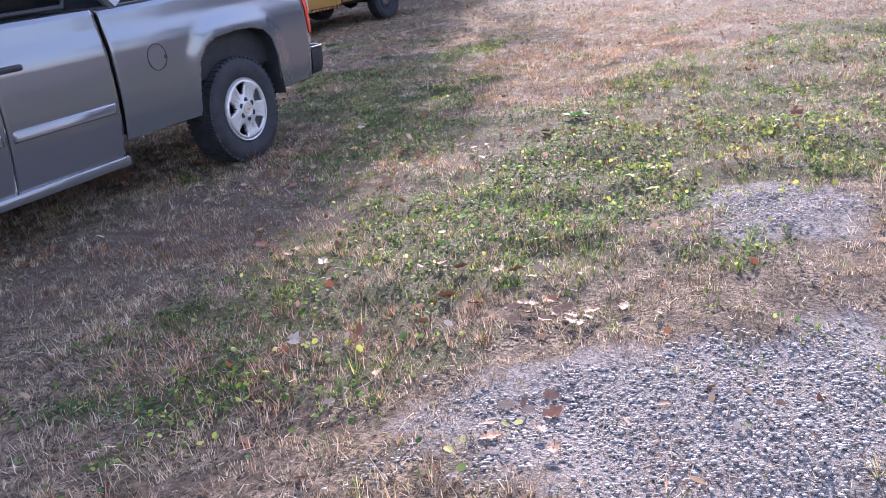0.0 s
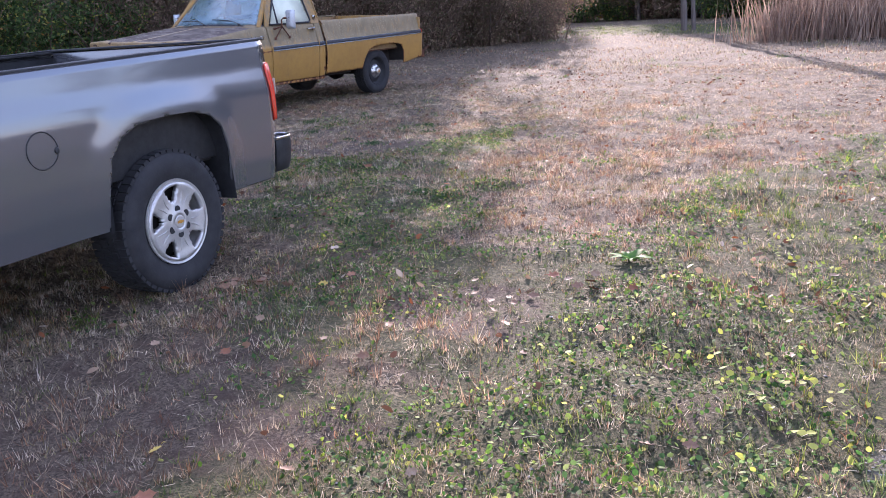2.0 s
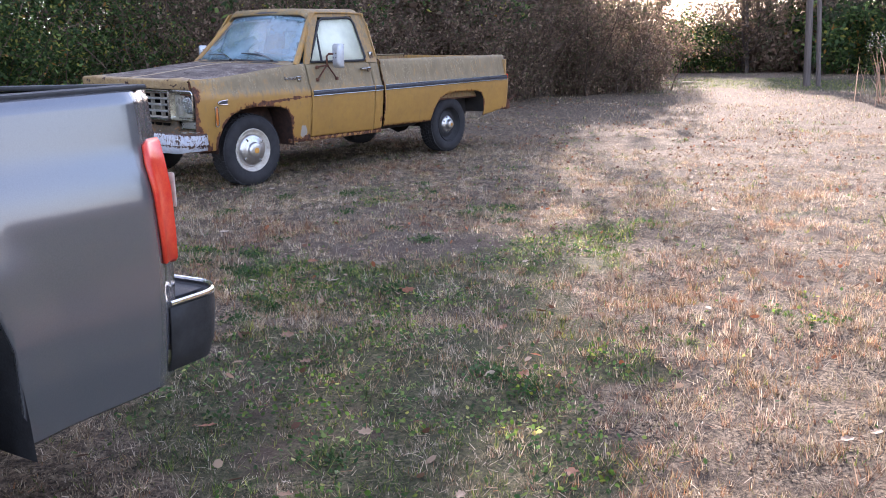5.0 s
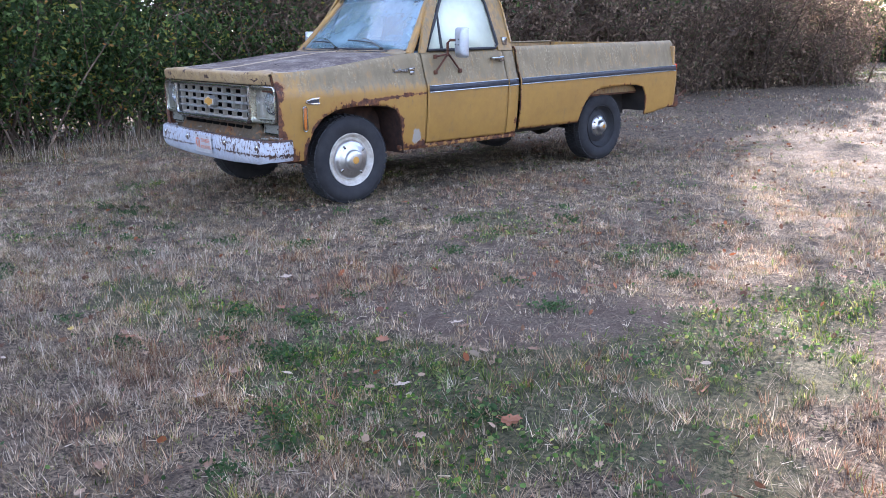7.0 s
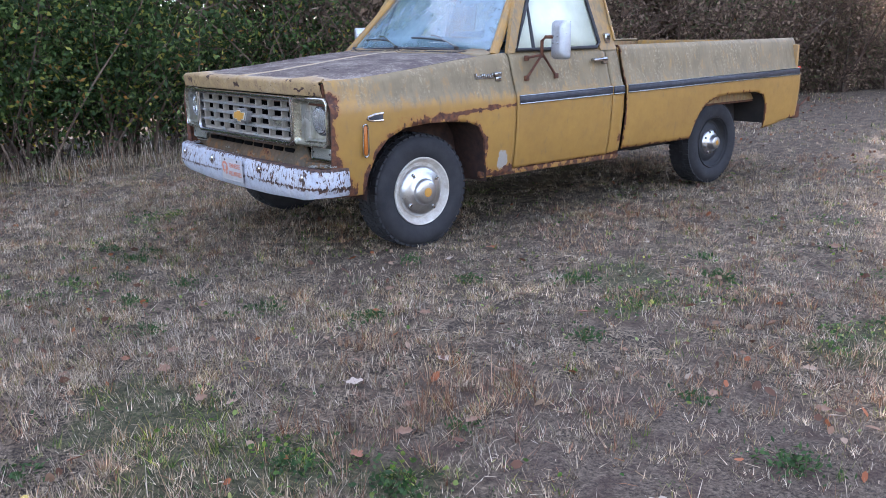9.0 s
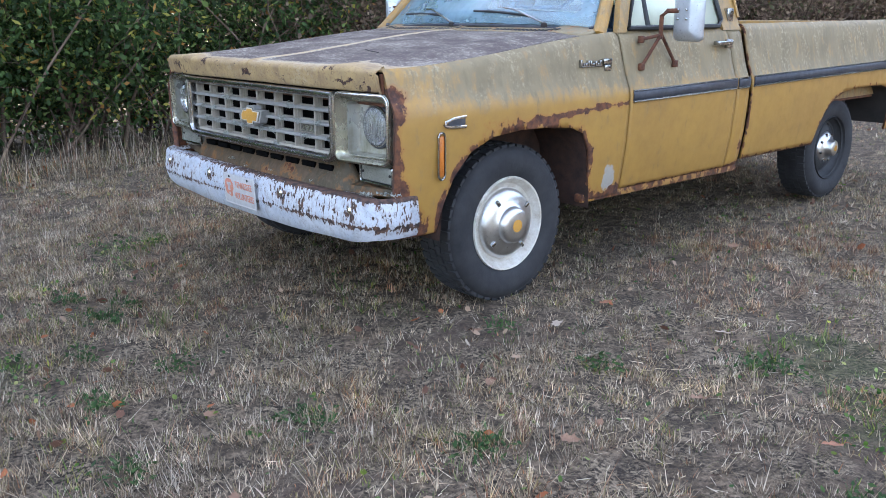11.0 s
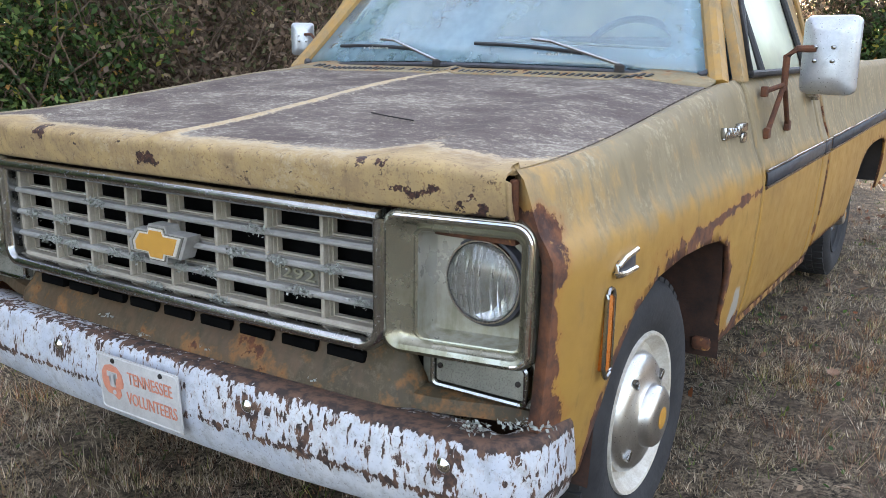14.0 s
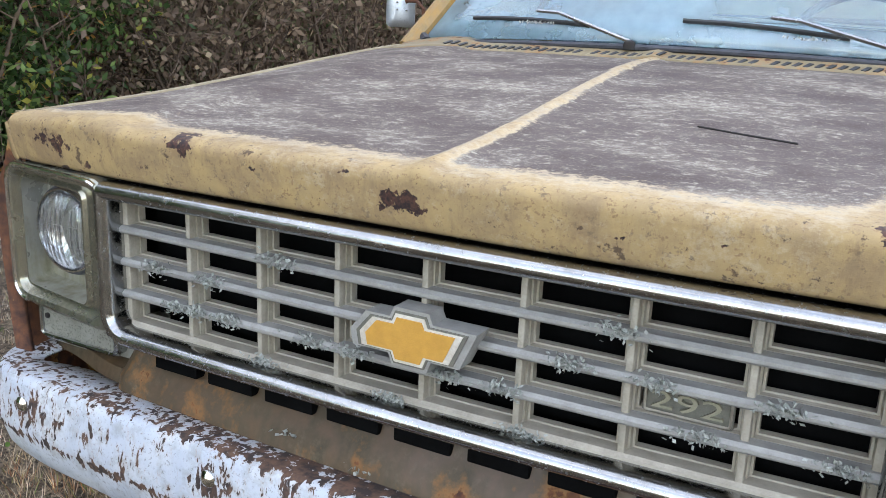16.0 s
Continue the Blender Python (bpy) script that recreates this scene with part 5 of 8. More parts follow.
def rust_bumper(x, y, z):
    r = 0.26 + 0.10 * smooth01(0.49, 0.50, z)
    r += 0.62 * smooth01(0.594, 0.605, z) * smooth01(-0.9, 0.75, x) + 0.18 * smooth01(0.598, 0.606, z)
    r += 0.40 * (1 - smooth01(0.0, 0.012, abs(z - 0.489)))
    r -= 0.26 * smooth01(0.485, 0.47, z)
    for cx in (0.347, -0.355, 0.862, -0.862):
        r += 0.5 * (1 - smooth01(0.012, 0.045, math.hypot(x - cx, (z - 0.553) * 0.8)))
    return r + 0.25 * smooth01(0.92, 1.02, abs(x)) * smooth01(0.52, 0.45, z)


bumper = part("front_bumper", bm, BUMPER, pickup, "white-painted steel bumper, flaking with rust", attrs={"rust": rust_bumper}, sharp=50)
shell(bumper, 0.006)
bumper.matrix_basis = Matrix.Translation((0, 0, -0.025))
for cx in (0.347, -0.355, 0.862, -0.862):
    bm = bmesh.new()
    cy = -0.842 + 0.022 * (abs(cx) / 0.9) ** 2 - 0.006
    lathe(bm, [(0.017, 0.004), (0.016, -0.003), (0.011, -0.008), (0.004, -0.0105)], (cx, cy, 0.553), 16, "y")
    part("bolt", bm, BRIGHT, bumper, "round chrome bumper bolt")
for s in (1, -1):
    part("bumper_bracket", boxes((s * 0.36, s * 0.44, -0.80, -0.30, 0.47, 0.57)), RUST, pickup)

# front licence plate
tilt = Matrix.Translation((0.0, -0.868, 0.487)) @ Matrix.Rotation(radians(3), 4, "X")
lic = part("licence_plate", boxes((-0.152, 0.152, -0.002, 0.002, -0.076, 0.076), bevel=0.0015), PLATE, pickup, "white novelty front plate with orange lettering")
lic.matrix_basis = tilt
lp = round_rect(-0.147, 0.147, -0.071, 0.071, -0.002, 0.012, 4)
bm = bmesh.new()
sweep(bm, lp, [(0.0, -0.0015), (0.0022, 0.0), (0.0, 0.0015)], closed=True)
part("embossed_rim", bm, PLATE, lic)
helm = [(-0.045, 0.0), (-0.043, 0.022), (-0.030, 0.039), (-0.008, 0.045), (0.016, 0.040), (0.032, 0.024), (0.036, 0.002), (0.033, -0.012), (0.022, -0.016), (0.024, -0.034), (0.012, -0.046), (-0.004, -0.036), (-0.026, -0.034), (-0.040, -0.020)]
hm = plate("helmet_emblem", helm, -0.0042, -0.0015, 0.006, ORANGE, lic, 1.0, "orange round emblem", -0.092)
tee = [(-0.022, 0.026), (0.022, 0.026), (0.024, 0.010), (0.015, 0.010), (0.012, 0.017), (0.006, 0.017), (0.006, -0.012), (0.012, -0.014), (0.012, -0.021), (-0.012, -0.021), (-0.012, -0.014), (-0.006, -0.012), (-0.006, 0.017), (-0.012, 0.017), (-0.015, 0.010), (-0.024, 0.010)]
plate("emblem_mark", tee, -0.0056, -0.004, 0.010, PLATE, hm, 0.85, "", -0.095)
plate("emblem_ball", [(0.006 * math.cos(a), 0.006 * math.sin(a)) for a in np.linspace(0, 6.0, 10)], -0.0056, -0.004, -0.022, PLATE, hm, 1.0, "", -0.092)
word("plate_lettering", "TENNESSEE", 0.046, Matrix.Translation((0.046, -0.0032, 0.027)), ORANGE, lic, 0.70)
word("plate_lettering", "VOLUNTEERS", 0.046, Matrix.Translation((0.046, -0.0032, -0.028)), ORANGE, lic, 0.66)
for x in (-0.089, 0.089):
    bm = bmesh.new()
    lathe(bm, [(0.007, 0.0), (0.006, -0.003), (0.003, -0.004)], (x, -0.002, 0.062), 12, "y")
    part("plate_bolt", bm, DARK, lic)

# wipers
for px, x0, x1 in ((-0.20, -0.70, -0.27), (0.52, 0.0, 0.44)):
    def onglass(x, dz, out):
        u = x / 0.88
        p = ws(u, dz)
        return p + Vector((0, -out, out * 0.4))
    bm = bmesh.new()
    tube(bm, [onglass(x0 + (x1 - x0) * k / 4, 0.155 - 0.012 * k + 0.01 * math.sin(math.pi * k / 4), 0.016) for k in range(5)], 0.007, 6)
    wp = part("wiper", bm, BLACK, pickup, "old wiper with crumbling blade")
    bm = bmesh.new()
    tube(bm, [onglass((x0 + x1) / 2 + 0.02, 0.185, 0.03), onglass((x0 + x1) / 2 + 0.1, 0.17, 0.032), (px + 0.07, 0.618, 1.262)], 0.006, 6)
    part("wiper_arm", bm, CHROME, wp, "bare metal wiper arm")
    bm = bmesh.new()
    lathe(bm, [(0.018, 0.0), (0.016, 0.02), (0.005, 0.026)], (px + 0.07, 0.618, 1.240), 14, "z")
    part("wiper_pivot", bm, DARK, wp)

# big side mirrors on tube arms
for side in (1, -1):
    yk = 1.09 if side > 0 else 1.02
    c = Vector((1.145, yk, 1.30)) if side > 0 else Vector((-1.075, 0.93, 1.335))
    bm = bmesh.new()
    rows = []
    for dy, sx, sz, r in ((0.022, 0.090, 0.148, 0.03), (0.015, 0.094, 0.152, 0.032), (-0.006, 0.094, 0.152, 0.032), (-0.022, 0.085, 0.143, 0.03), (-0.040, 0.055, 0.105, 0.02), (-0.044, 0.045, 0.095, 0.02)):
        l = [(p.x, dy, p.z) for p in round_rect(-sx, sx, -sz, sz, 0, r, 5)]
        rows.append(l + l[:1])
    vs = grid(bm, rows)
    bm.faces.new(vs[0][:-1])
    bm.faces.new(vs[-1][:-1])
    mir = part("side_mirror", clean(bm), MIRRORB, pickup, "large square door mirror with metal back")
    msc = 1.0 if side > 0 else 0.55
    mir.matrix_basis = Matrix.Translation(c) @ Matrix.Diagonal((msc, msc, msc * 0.86, 1)) @ Matrix.Rotation(radians(-14 if side > 0 else 38), 4, "Z")
    part("mirror_glass", boxes((-0.084, 0.084, 0.0225, 0.0245, -0.142, 0.142)), BRIGHT, mir, "mirror glass")
    for sx in (-0.03, 0.03):
        for sz in (-0.022, 0.03):
            bm = bmesh.new()
            lathe(bm, [(0.009, 0.0), (0.008, -0.006), (0.003, -0.009)], (sx, -0.043, sz), 10, "y")
            part("mirror_bolt", bm, CHROME, mir)
    bm = bmesh.new()
    tube(bm, [c + Vector((-side * 0.04, -0.03, 0.02)), c + Vector((-side * 0.095, -0.05, 0.02)), c + Vector((-side * 0.125, -0.055, -0.005)), c + Vector((-side * 0.125, -0.055, -0.12))], 0.012 * msc, 8)
    arm = part("mirror_arm", bm, RUST, pickup, "rusty tube mirror arm")
    for pts in ([c + Vector((-side * 0.125, -0.055, -0.10)), (side * 1.010, 0.90, 1.045)], [c + Vector((-side * 0.125, -0.055, -0.09)), (side * 1.012, 1.19, 1.05)], [c + Vector((-side * 0.125, -0.055, -0.10)), (side * 0.985, 0.92, 1.18)]):
        bm = bmesh.new()
        tube(bm, pts, 0.009, 8)
        part("brace", bm, RUST, arm)
        bm = bmesh.new()
        q = Vector(pts[1])
        box(bm, q.x - 0.01, q.x + 0.01, q.y - 0.018, q.y + 0.018, q.z - 0.018, q.z + 0.018, 0.005)
        part("foot", bm, RUST, arm)

# bed: floor, front wall, inner sides, tailgate, tail lamps, rear bumper
part("bed_floor", boxes((-0.90, 0.90, 1.96, 4.46, 0.70, 0.73)), RUST, pickup)
part("bed_front", boxes((-0.93, 0.93, 1.955, 1.985, 0.46, 1.235), bevel=0.008), GOLD, pickup, attrs={"film": lambda x, y, z: 0.7})
for s in (1, -1):
    part("bed_inner_side", boxes((s * 0.895, s * 0.915, 1.98, 4.46, 0.72, 1.235)), GOLD, pickup, attrs={"film": lambda x, y, z: 0.8, "rust": lambda x, y, z: 0.3})
    part("inner_arch", boxes((s * 0.62, s * 0.90, 2.95, 3.75, 0.72, 0.93), bevel=0.05), RUST, pickup)
    part("tail_lamp", boxes((s * 0.99, s * 1.03, 4.492, 4.515, 0.74, 1.0), bevel=0.006), TAIL, pickup, "red tail lamp")
    part("bed_end", boxes((s * 0.86, s * 1.02, 4.455, 4.49, 0.53, 1.20), bevel=0.012), GOLD, pickup, attrs={"film": lambda x, y, z: 0.5})
part("tailgate", boxes((-0.86, 0.86, 4.44, 4.485, 0.62, 1.245), bevel=0.014), GOLD, pickup, attrs={"film": lambda x, y, z: 0.5})
part("rear_bumper", boxes((-0.98, 0.98, 4.53, 4.66, 0.50, 0.64), bevel=0.02), RUST, pickup, "rusted rear step bumper")
part("tie_hook", (lambda b: (tube(b, [(1.0, 4.60, 0.62), (1.02, 4.72, 0.70), (1.0, 4.76, 0.66)], 0.008, 6), b)[1])(bmesh.new()), RUST, pickup)

# chassis
for s in (1, -1):
    part("frame_rail", boxes((s * 0.38, s * 0.46, -0.55, 4.45, 0.46, 0.60)), DARK, pickup)
part("front_axle", boxes((-0.80, 0.80, -0.06, 0.06, 0.30, 0.40), bevel=0.02), DARK, pickup)
bm = bmesh.new()
tube(bm, [(-0.85, 3.34, 0.36), (0.85, 3.34, 0.36)], 0.05, 12)
lathe(bm, [(0.02, -0.13), (0.12, -0.10), (0.15, 0), (0.12, 0.10), (0.02, 0.13)], (0, 3.34, 0.36), 20)
part("rear_axle", bm, DARK, pickup)
for s in (1, -1):
    part("fuel_tank", boxes((s * 0.50, s * 0.86, 2.05, 2.75, 0.40, 0.60), bevel=0.04), DARK, pickup)
bm = bmesh.new()
tube(bm, [(0.25, 0.6, 0.38), (0.3, 1.6, 0.36), (0.3, 2.6, 0.38)], 0.035, 10)
part("exhaust", bm, RUST, pickup)


def tyre(bm, c, R, width, rim, segs=64):
    h = width / 2
    prof = [(rim - 0.012, -h + 0.02), (rim + 0.004, -h + 0.006), (rim + 0.03, -h - 0.006), ((R + rim) / 2 + 0.01, -h - 0.016), (R - 0.03, -h - 0.004), (R - 0.012, -h + 0.012), (R - 0.004, -h + 0.03), (R, 0), (R - 0.004, h - 0.03), (R - 0.012, h - 0.012), (R - 0.03, h + 0.004), ((R + rim) / 2 + 0.01, h + 0.016), (rim + 0.03, h + 0.006), (rim + 0.004, h - 0.006), (rim - 0.012, h - 0.02)]
    lathe(bm, prof, c, segs)


def tread(bm, c, R, width, n=46, lug=0.009):
    h = width / 2
    for k in range(n):
        th = 2 * math.pi * k / n
        rot = Matrix.Translation(c) @ Matrix.Rotation(th, 4, "X")
        for x0, x1, off in ((-h + 0.004, -h * 0.45, 0.0), (-h * 0.36, h * 0.02, 0.5), (h * 0.08, h * 0.40, 0.0), (h * 0.48, h - 0.004, 0.5)):
            r2 = Matrix.Rotation(2 * math.pi / n * off, 4, "X")
            w = math.pi * R / n * 0.72
            vs = box(bm, x0, x1, -w, w, R - 0.012, R + lug * (0.6 if abs(x0 + x1) > h * 1.1 else 1.0))
            bmesh.ops.transform(bm, matrix=rot @ r2, verts=vs)


def truck_wheel(front, side, y, z, R, xc):
    c = (xc * side, y, z)
    bm = bmesh.new()
    tyre(bm, c, R, 0.222, 0.222)
    w = part("wheel", bm, TYRE, pickup, "steel wheel with chrome cap and worn tyre")
    bm = bmesh.new()
    tread(bm, c, R - 0.004, 0.205)
    part("tread", bm, TYRE, w, "blocky tyre tread", smooth=False)
    o = side
    x = 0.108
    bm = bmesh.new()
    dish = [(0.226, x - 0.006), (0.222, x + 0.006), (0.214, x + 0.004), (0.206, x - 0.012), (0.190, x - 0.03), (0.172, x - 0.034), (0.150, x - 0.02), (0.120, x - 0.012), (0.05, x - 0.012), (0.004, x - 0.012)]
    if not front:
        dish = [(r, a - 0.03 if r < 0.215 else a) for r, a in dish]
    lathe(bm, [(r, o * a) for r, a in dish], c, 56)
    part("rim", bm, WHITE if front else BLACK, w, "white-painted rim" if front else "black steel rim")
    bm = bmesh.new()
    s0, d = (1.0, 0.0) if front else (0.70, -0.03)
    cap = [(0.168, -0.022), (0.160, -0.006), (0.145, 0.006), (0.120, 0.012), (0.100, 0.016), (0.088, 0.024), (0.082, 0.046), (0.074, 0.054), (0.055, 0.058), (0.025, 0.060), (0.004, 0.060)]
    lathe(bm, [(r * s0, o * (x + a * (1 if front else 1.2) + d)) for r, a in cap], c, 56)
    cp = part("hub_cap", bm, CAPMETAL, w, "chrome dog-dish hub cap")
    for k in range(4 if front else 8):
        th = 2 * math.pi * (k + 0.4) / (4 if front else 8)
        bm = bmesh.new()
        vs = box(bm, o * (x + d + 0.002), o * (x + d + 0.018), -0.008, 0.008, 0.120 * s0, 0.150 * s0, 0.003)
        bmesh.ops.transform(bm, matrix=Matrix.Translation(c) @ Matrix.Rotation(th, 4, "X"), verts=bm.verts)
        part("cap_rib", bm, CHROME, cp)
    bm = bmesh.new()
    lathe(bm, [(0.030 * s0, o * (x + d + 0.0605 * (1 if front else 1.2))), (0.004, o * (x + d + 0.062 * (1 if front else 1.2)))], c, 24)
    part("cap_emblem", bm, BADGE, cp, "faded gold cap emblem")


for side in (1, -1):
    truck_wheel(True, side, 0.008, 0.355, 0.372, 0.848)
    truck_wheel(False, side, 3.35, 0.37, 0.36, 0.79)

# lichen tufts on the grille bars and the bumper, and debris on the hood
rng = np.random.default_rng(5)
tufts = [(-0.45, 1), (-0.38, 1), (-0.20, 1), (-0.55, 2), (-0.27, 3), (0.05, 1), (0.14, 1), (0.24, 2), (0.36, 2), (-0.12, 1), (-0.50, 1), (0.52, 2), (-0.30, 0), (0.18, 0), (0.42, 1), (-0.42, 2), (0.60, 1), (-0.05, 0), (0.30, 3)]
for tx, row in tufts:
    vs, fs = [], []
    for _ in range(120):
        p = Vector((tx + rng.normal(0, 0.018), face_y(tx) - 0.014 - abs(rng.normal(0, 0.004)), GZ0 + row * ch + rng.normal(0.003, 0.006)))
        a, b = Vector(rng.normal(0, 1, 3)).normalized() * 0.0042, Vector(rng.normal(0, 1, 3)).normalized() * 0.003
        k = len(vs)
        vs += [p - a, p + b, p + a, p - b]
        fs.append((k, k + 1, k + 2, k + 3))
    tagged(rawmesh("lichen_tuft", vs, fs, LICHEN, grille), "grey-green lichen tuft", kind="stuff")
for lx, ly, lz, n, s in ((0.90, -0.770, 0.618, 70, 0.022), (0.99, -0.70, 0.620, 60, 0.020), (0.955, -0.735, 0.625, 30, 0.012), (-0.25, -0.752, 0.628, 30, 0.014), (-0.10, -0.765, 0.612, 22, 0.012), (0.12, -0.755, 0.618, 22, 0.012), (0.46, -0.75, 0.612, 16, 0.010), (0.36, 0.640, 1.290, 40, 0.03), (-0.42, 0.642, 1.30, 40, 0.03)):
    vs, fs = [], []
    for _ in range(n):
        p = Vector((lx + rng.normal(0, s), ly + rng.normal(0, s * 0.6), lz + abs(rng.normal(0, 0.003))))
        a, b = Vector(rng.normal(0, 1, 3)).normalized() * 0.005, Vector(rng.normal(0, 1, 3)).normalized() * 0.004
        k = len(vs)
        vs += [p - a, p + b, p + a, p - b]
        fs.append((k, k + 1, k + 2, k + 3))
    tagged(rawmesh("lichen_patch", vs, fs, LICHEN, bumper if lz < 1 else cowl), "crusty grey lichen patch", kind="stuff")
bm = bmesh.new()
tube(bm, [(0.28, -0.30, hood_z(0.28, -0.30) + 0.006), (0.36, -0.33, hood_z(0.36, -0.33) + 0.007), (0.45, -0.35, hood_z(0.45, -0.35) + 0.006)], 0.0018, 5)
twig = finish("twig", bm, DARK)
twig.matrix_world = pickup.matrix_world.copy()
tagged(twig, "thin dark twig lying on the hood", "twig")

# ---- the newer grey pickup: nose towards -y, rear axle at its own y = 0 ----
S_TURN = 8.0
s_rot = Matrix.Rotation(radians(S_TURN), 4, "Z")
s_hub = Vector((6.165, -5.33, 0))
s_base = s_hub - (s_rot @ Vector((1.0, 0, 0)))
s_base.z = -0.142
grey = thing("pickup_truck", "newer grey metallic pickup truck with alloy wheels, parked on grass", "truck", m=Matrix.Translation(s_base) @ s_rot)

ARCH_S = ([-0.465, -0.455, -0.42, -0.34, -0.22, 0.0, 0.21, 0.345, 0.425, 0.47, 0.485, 0.49], [0.40, 0.65, 0.80, 0.892, 0.942, 0.960, 0.952, 0.915, 0.84, 0.70, 0.52, 0.40])
ARCH_SF = ([k - 3.865 for k in ARCH_S[0]], ARCH_S[1])


def grey_section(top, n=44):
    px = [0.915, 0.945, 0.972, 0.983, 0.995, 1.012, 1.020, 1.022, 1.018, 1.004, 0.975, 0.955]
    pz = [top, top + 0.004, top - 0.006, top - 0.03, 1.14, 1.06, 1.00, 0.88, 0.72, 0.58, 0.42, 0.33]
    d = np.concatenate([[0], np.cumsum(np.hypot(np.diff(px), np.diff(pz)))])
    t = np.linspace(0, d[-1], n)
    t[1:4] = d[1:4]
    t.sort()
    return list(zip(np.interp(t, d, px), np.interp(t, d, pz)))


def grey_panel(y0, y1, top, low, knots, side, pull=None):
    ys = sorted(set(np.round(np.linspace(y0, y1, max(4, int((y1 - y0) / 0.02))), 4)) | {k for k in knots[0] if y0 < k < y1})
    rows = []
    for y in ys:
        zmin = max(low, arch(y, knots))
        zs = grey_section(top(y) if callable(top) else top)
        full = [z for _, z in zs][::-1], [x for x, _ in zs][::-1]
        row = []
        for x, z in zs:
            if z < zmin:
                z = zmin
                x = float(np.interp(z, *full))
            fl = 0.016 * (1 - smooth01(0.0, 0.17, arch_gap(y, z, knots))) * (knots[0][0] - 0.2 < y < knots[0][-1] + 0.2)
            x += fl
            if pull:
                x = pull(x, y, z)
            row.append((side * x, y, z))
        rows.append(row)
    bm = bmesh.new()
    grid(bm, rows)
    return clean(bm)


def tail_pull(x, y, z):
    return x - 0.05 * smooth01(0.88, 1.02, y) ** 2


def bed_top(y):
    """The bed's rail climbs a little towards the rear."""
    return 1.278 + 0.024 * y


NOARCH = ([9, 10], [0, 0])
for side in (1, -1):
    o = part("bed_side", grey_panel(-1.165, 1.02, bed_top, 0.44, ARCH_S, side, tail_pull), SILVER, grey, "glossy grey bed side", sharp=30)
    shell(o, 0.02)
    rd = part("rear_door", grey_panel(-2.020, -1.205, 1.265, 0.33, NOARCH, side), SILVER, grey, "grey rear cab door", sharp=30)
    shell(rd, 0.02)
    fd = part("front_door", grey_panel(-3.170, -2.032, 1.265, 0.33, NOARCH, side), SILVER, grey, "grey front door", sharp=30)
    shell(fd, 0.02)
    o = part("front_fender", grey_panel(-4.740, -3.182, 1.20, 0.46, ARCH_SF, side, lambda x, y, z: x - 0.12 * smooth01(-4.32, -4.82, y) ** 2), SILVER, grey, sharp=30)
    shell(o, 0.02)
    for dr, ya, yb in ((rd, -1.995, -1.23), (fd, -3.15, -2.06)):
        bm = bmesh.new()
        rows = []
        for y in (ya, ya + 0.02, yb - 0.02, yb):
            k = 0.004 if y in (ya, yb) else 0.016
            rows.append([(side * 1.006, y, 0.625), (side * (1.008 + k), y, 0.635), (side * (1.008 + k), y, 0.685), (side * 1.014, y, 0.698)])
        grid(bm, rows)
        o = part("door_moulding", bm, SILVER, dr, "grey body-colour door moulding")
        shell(o, 0.006)
    for dr, y in ((rd, -1.94), (fd, -2.20)):
        bm = bmesh.new()
        box(bm, side * 1.00, side * 1.045, y - 0.11, y + 0.11, 1.005, 1.04, 0.012)
        part("door_handle", bm, BLACK, dr, "dark door handle")
    # fuel flap ring
    if side > 0:
        bm = bmesh.new()
        tube(bm, [(float(np.interp(0.905 + 0.085 * math.sin(a), [0.72, 0.88, 1.0], [1.018, 1.022, 1.020])) + 0.001, -0.80 + 0.085 * math.cos(a), 0.905 + 0.085 * math.sin(a)) for a in np.linspace(0, 2 * math.pi, 33)], 0.0034, 5)
        part("fuel_flap_gap", bm, BLACK, grey, "round fuel flap outline")
        bm = bmesh.new()
        lathe(bm, [(0.016, 0.0), (0.013, 0.006), (0.003, 0.008)], (1.022, -0.722, 0.895), 10)
        part("fuel_flap_latch", bm, BLACK, grey)
    # tail lamp, wraps the rear corner
    bm = bmesh.new()
    rows = []
    for z, w, k in ((0.800, 0.045, 0.0), (0.812, 0.07, 0.010), (0.90, 0.080, 0.014), (1.02, 0.090, 0.014), (1.10, 0.100, 0.012), (1.150, 0.090, 0.008), (1.162, 0.055, 0.0)):
        xs = float(np.interp(z, [0.8, 1.0, 1.06, 1.16], [1.022, 1.02, 1.012, 0.995]))
        rows.append([(side * (tail_pull(xs, y, z) + k), y, z) for y in (1.028 - w, 1.032 - w * 0.75, 1.032 - w * 0.3, 1.030)] + [(side * (xs - 0.07 + k * 0.3), 1.040 + k * 0.4, z), (side * (xs - 0.12), 1.036, z), (side * (xs - 0.13), 0.99, z)])
    grid(bm, rows)
    tl = part("tail_lamp", bm, TAIL, grey, "tall red tail lamp", sharp=40)
    shell(tl, 0.008)
    part("tail_lamp_seam", boxes((side * 0.955, side * 0.985, 1.039, 1.046, 0.96, 1.06), bevel=0.004), WHITE, tl, "clear reversing lens")
    rows = []
    for y, z in zip(*ARCH_S):
        rows.append([(side * x, y, z + 0.004) for x in (1.022, 0.88, 0.64)] + [(side * 0.635, y, 0.36)])
    bm = bmesh.new()
    grid(bm, rows)
    part("wheel_well", clean(bm), BLACK, grey, "black wheel well liner")
    rows = [[(side * x, y, z + 0.004) for x in (0.99, 0.88, 0.64)] + [(side * 0.635, y, 0.36)] for y, z in zip(*ARCH_SF)]
    bm = bmesh.new()
    grid(bm, rows)
    part("wheel_well", clean(bm), BLACK, grey)
    part("rocker", boxes((side * 0.90, side * 0.985, -3.20, -1.18, 0.28, 0.35), bevel=0.02), SILVER, grey)
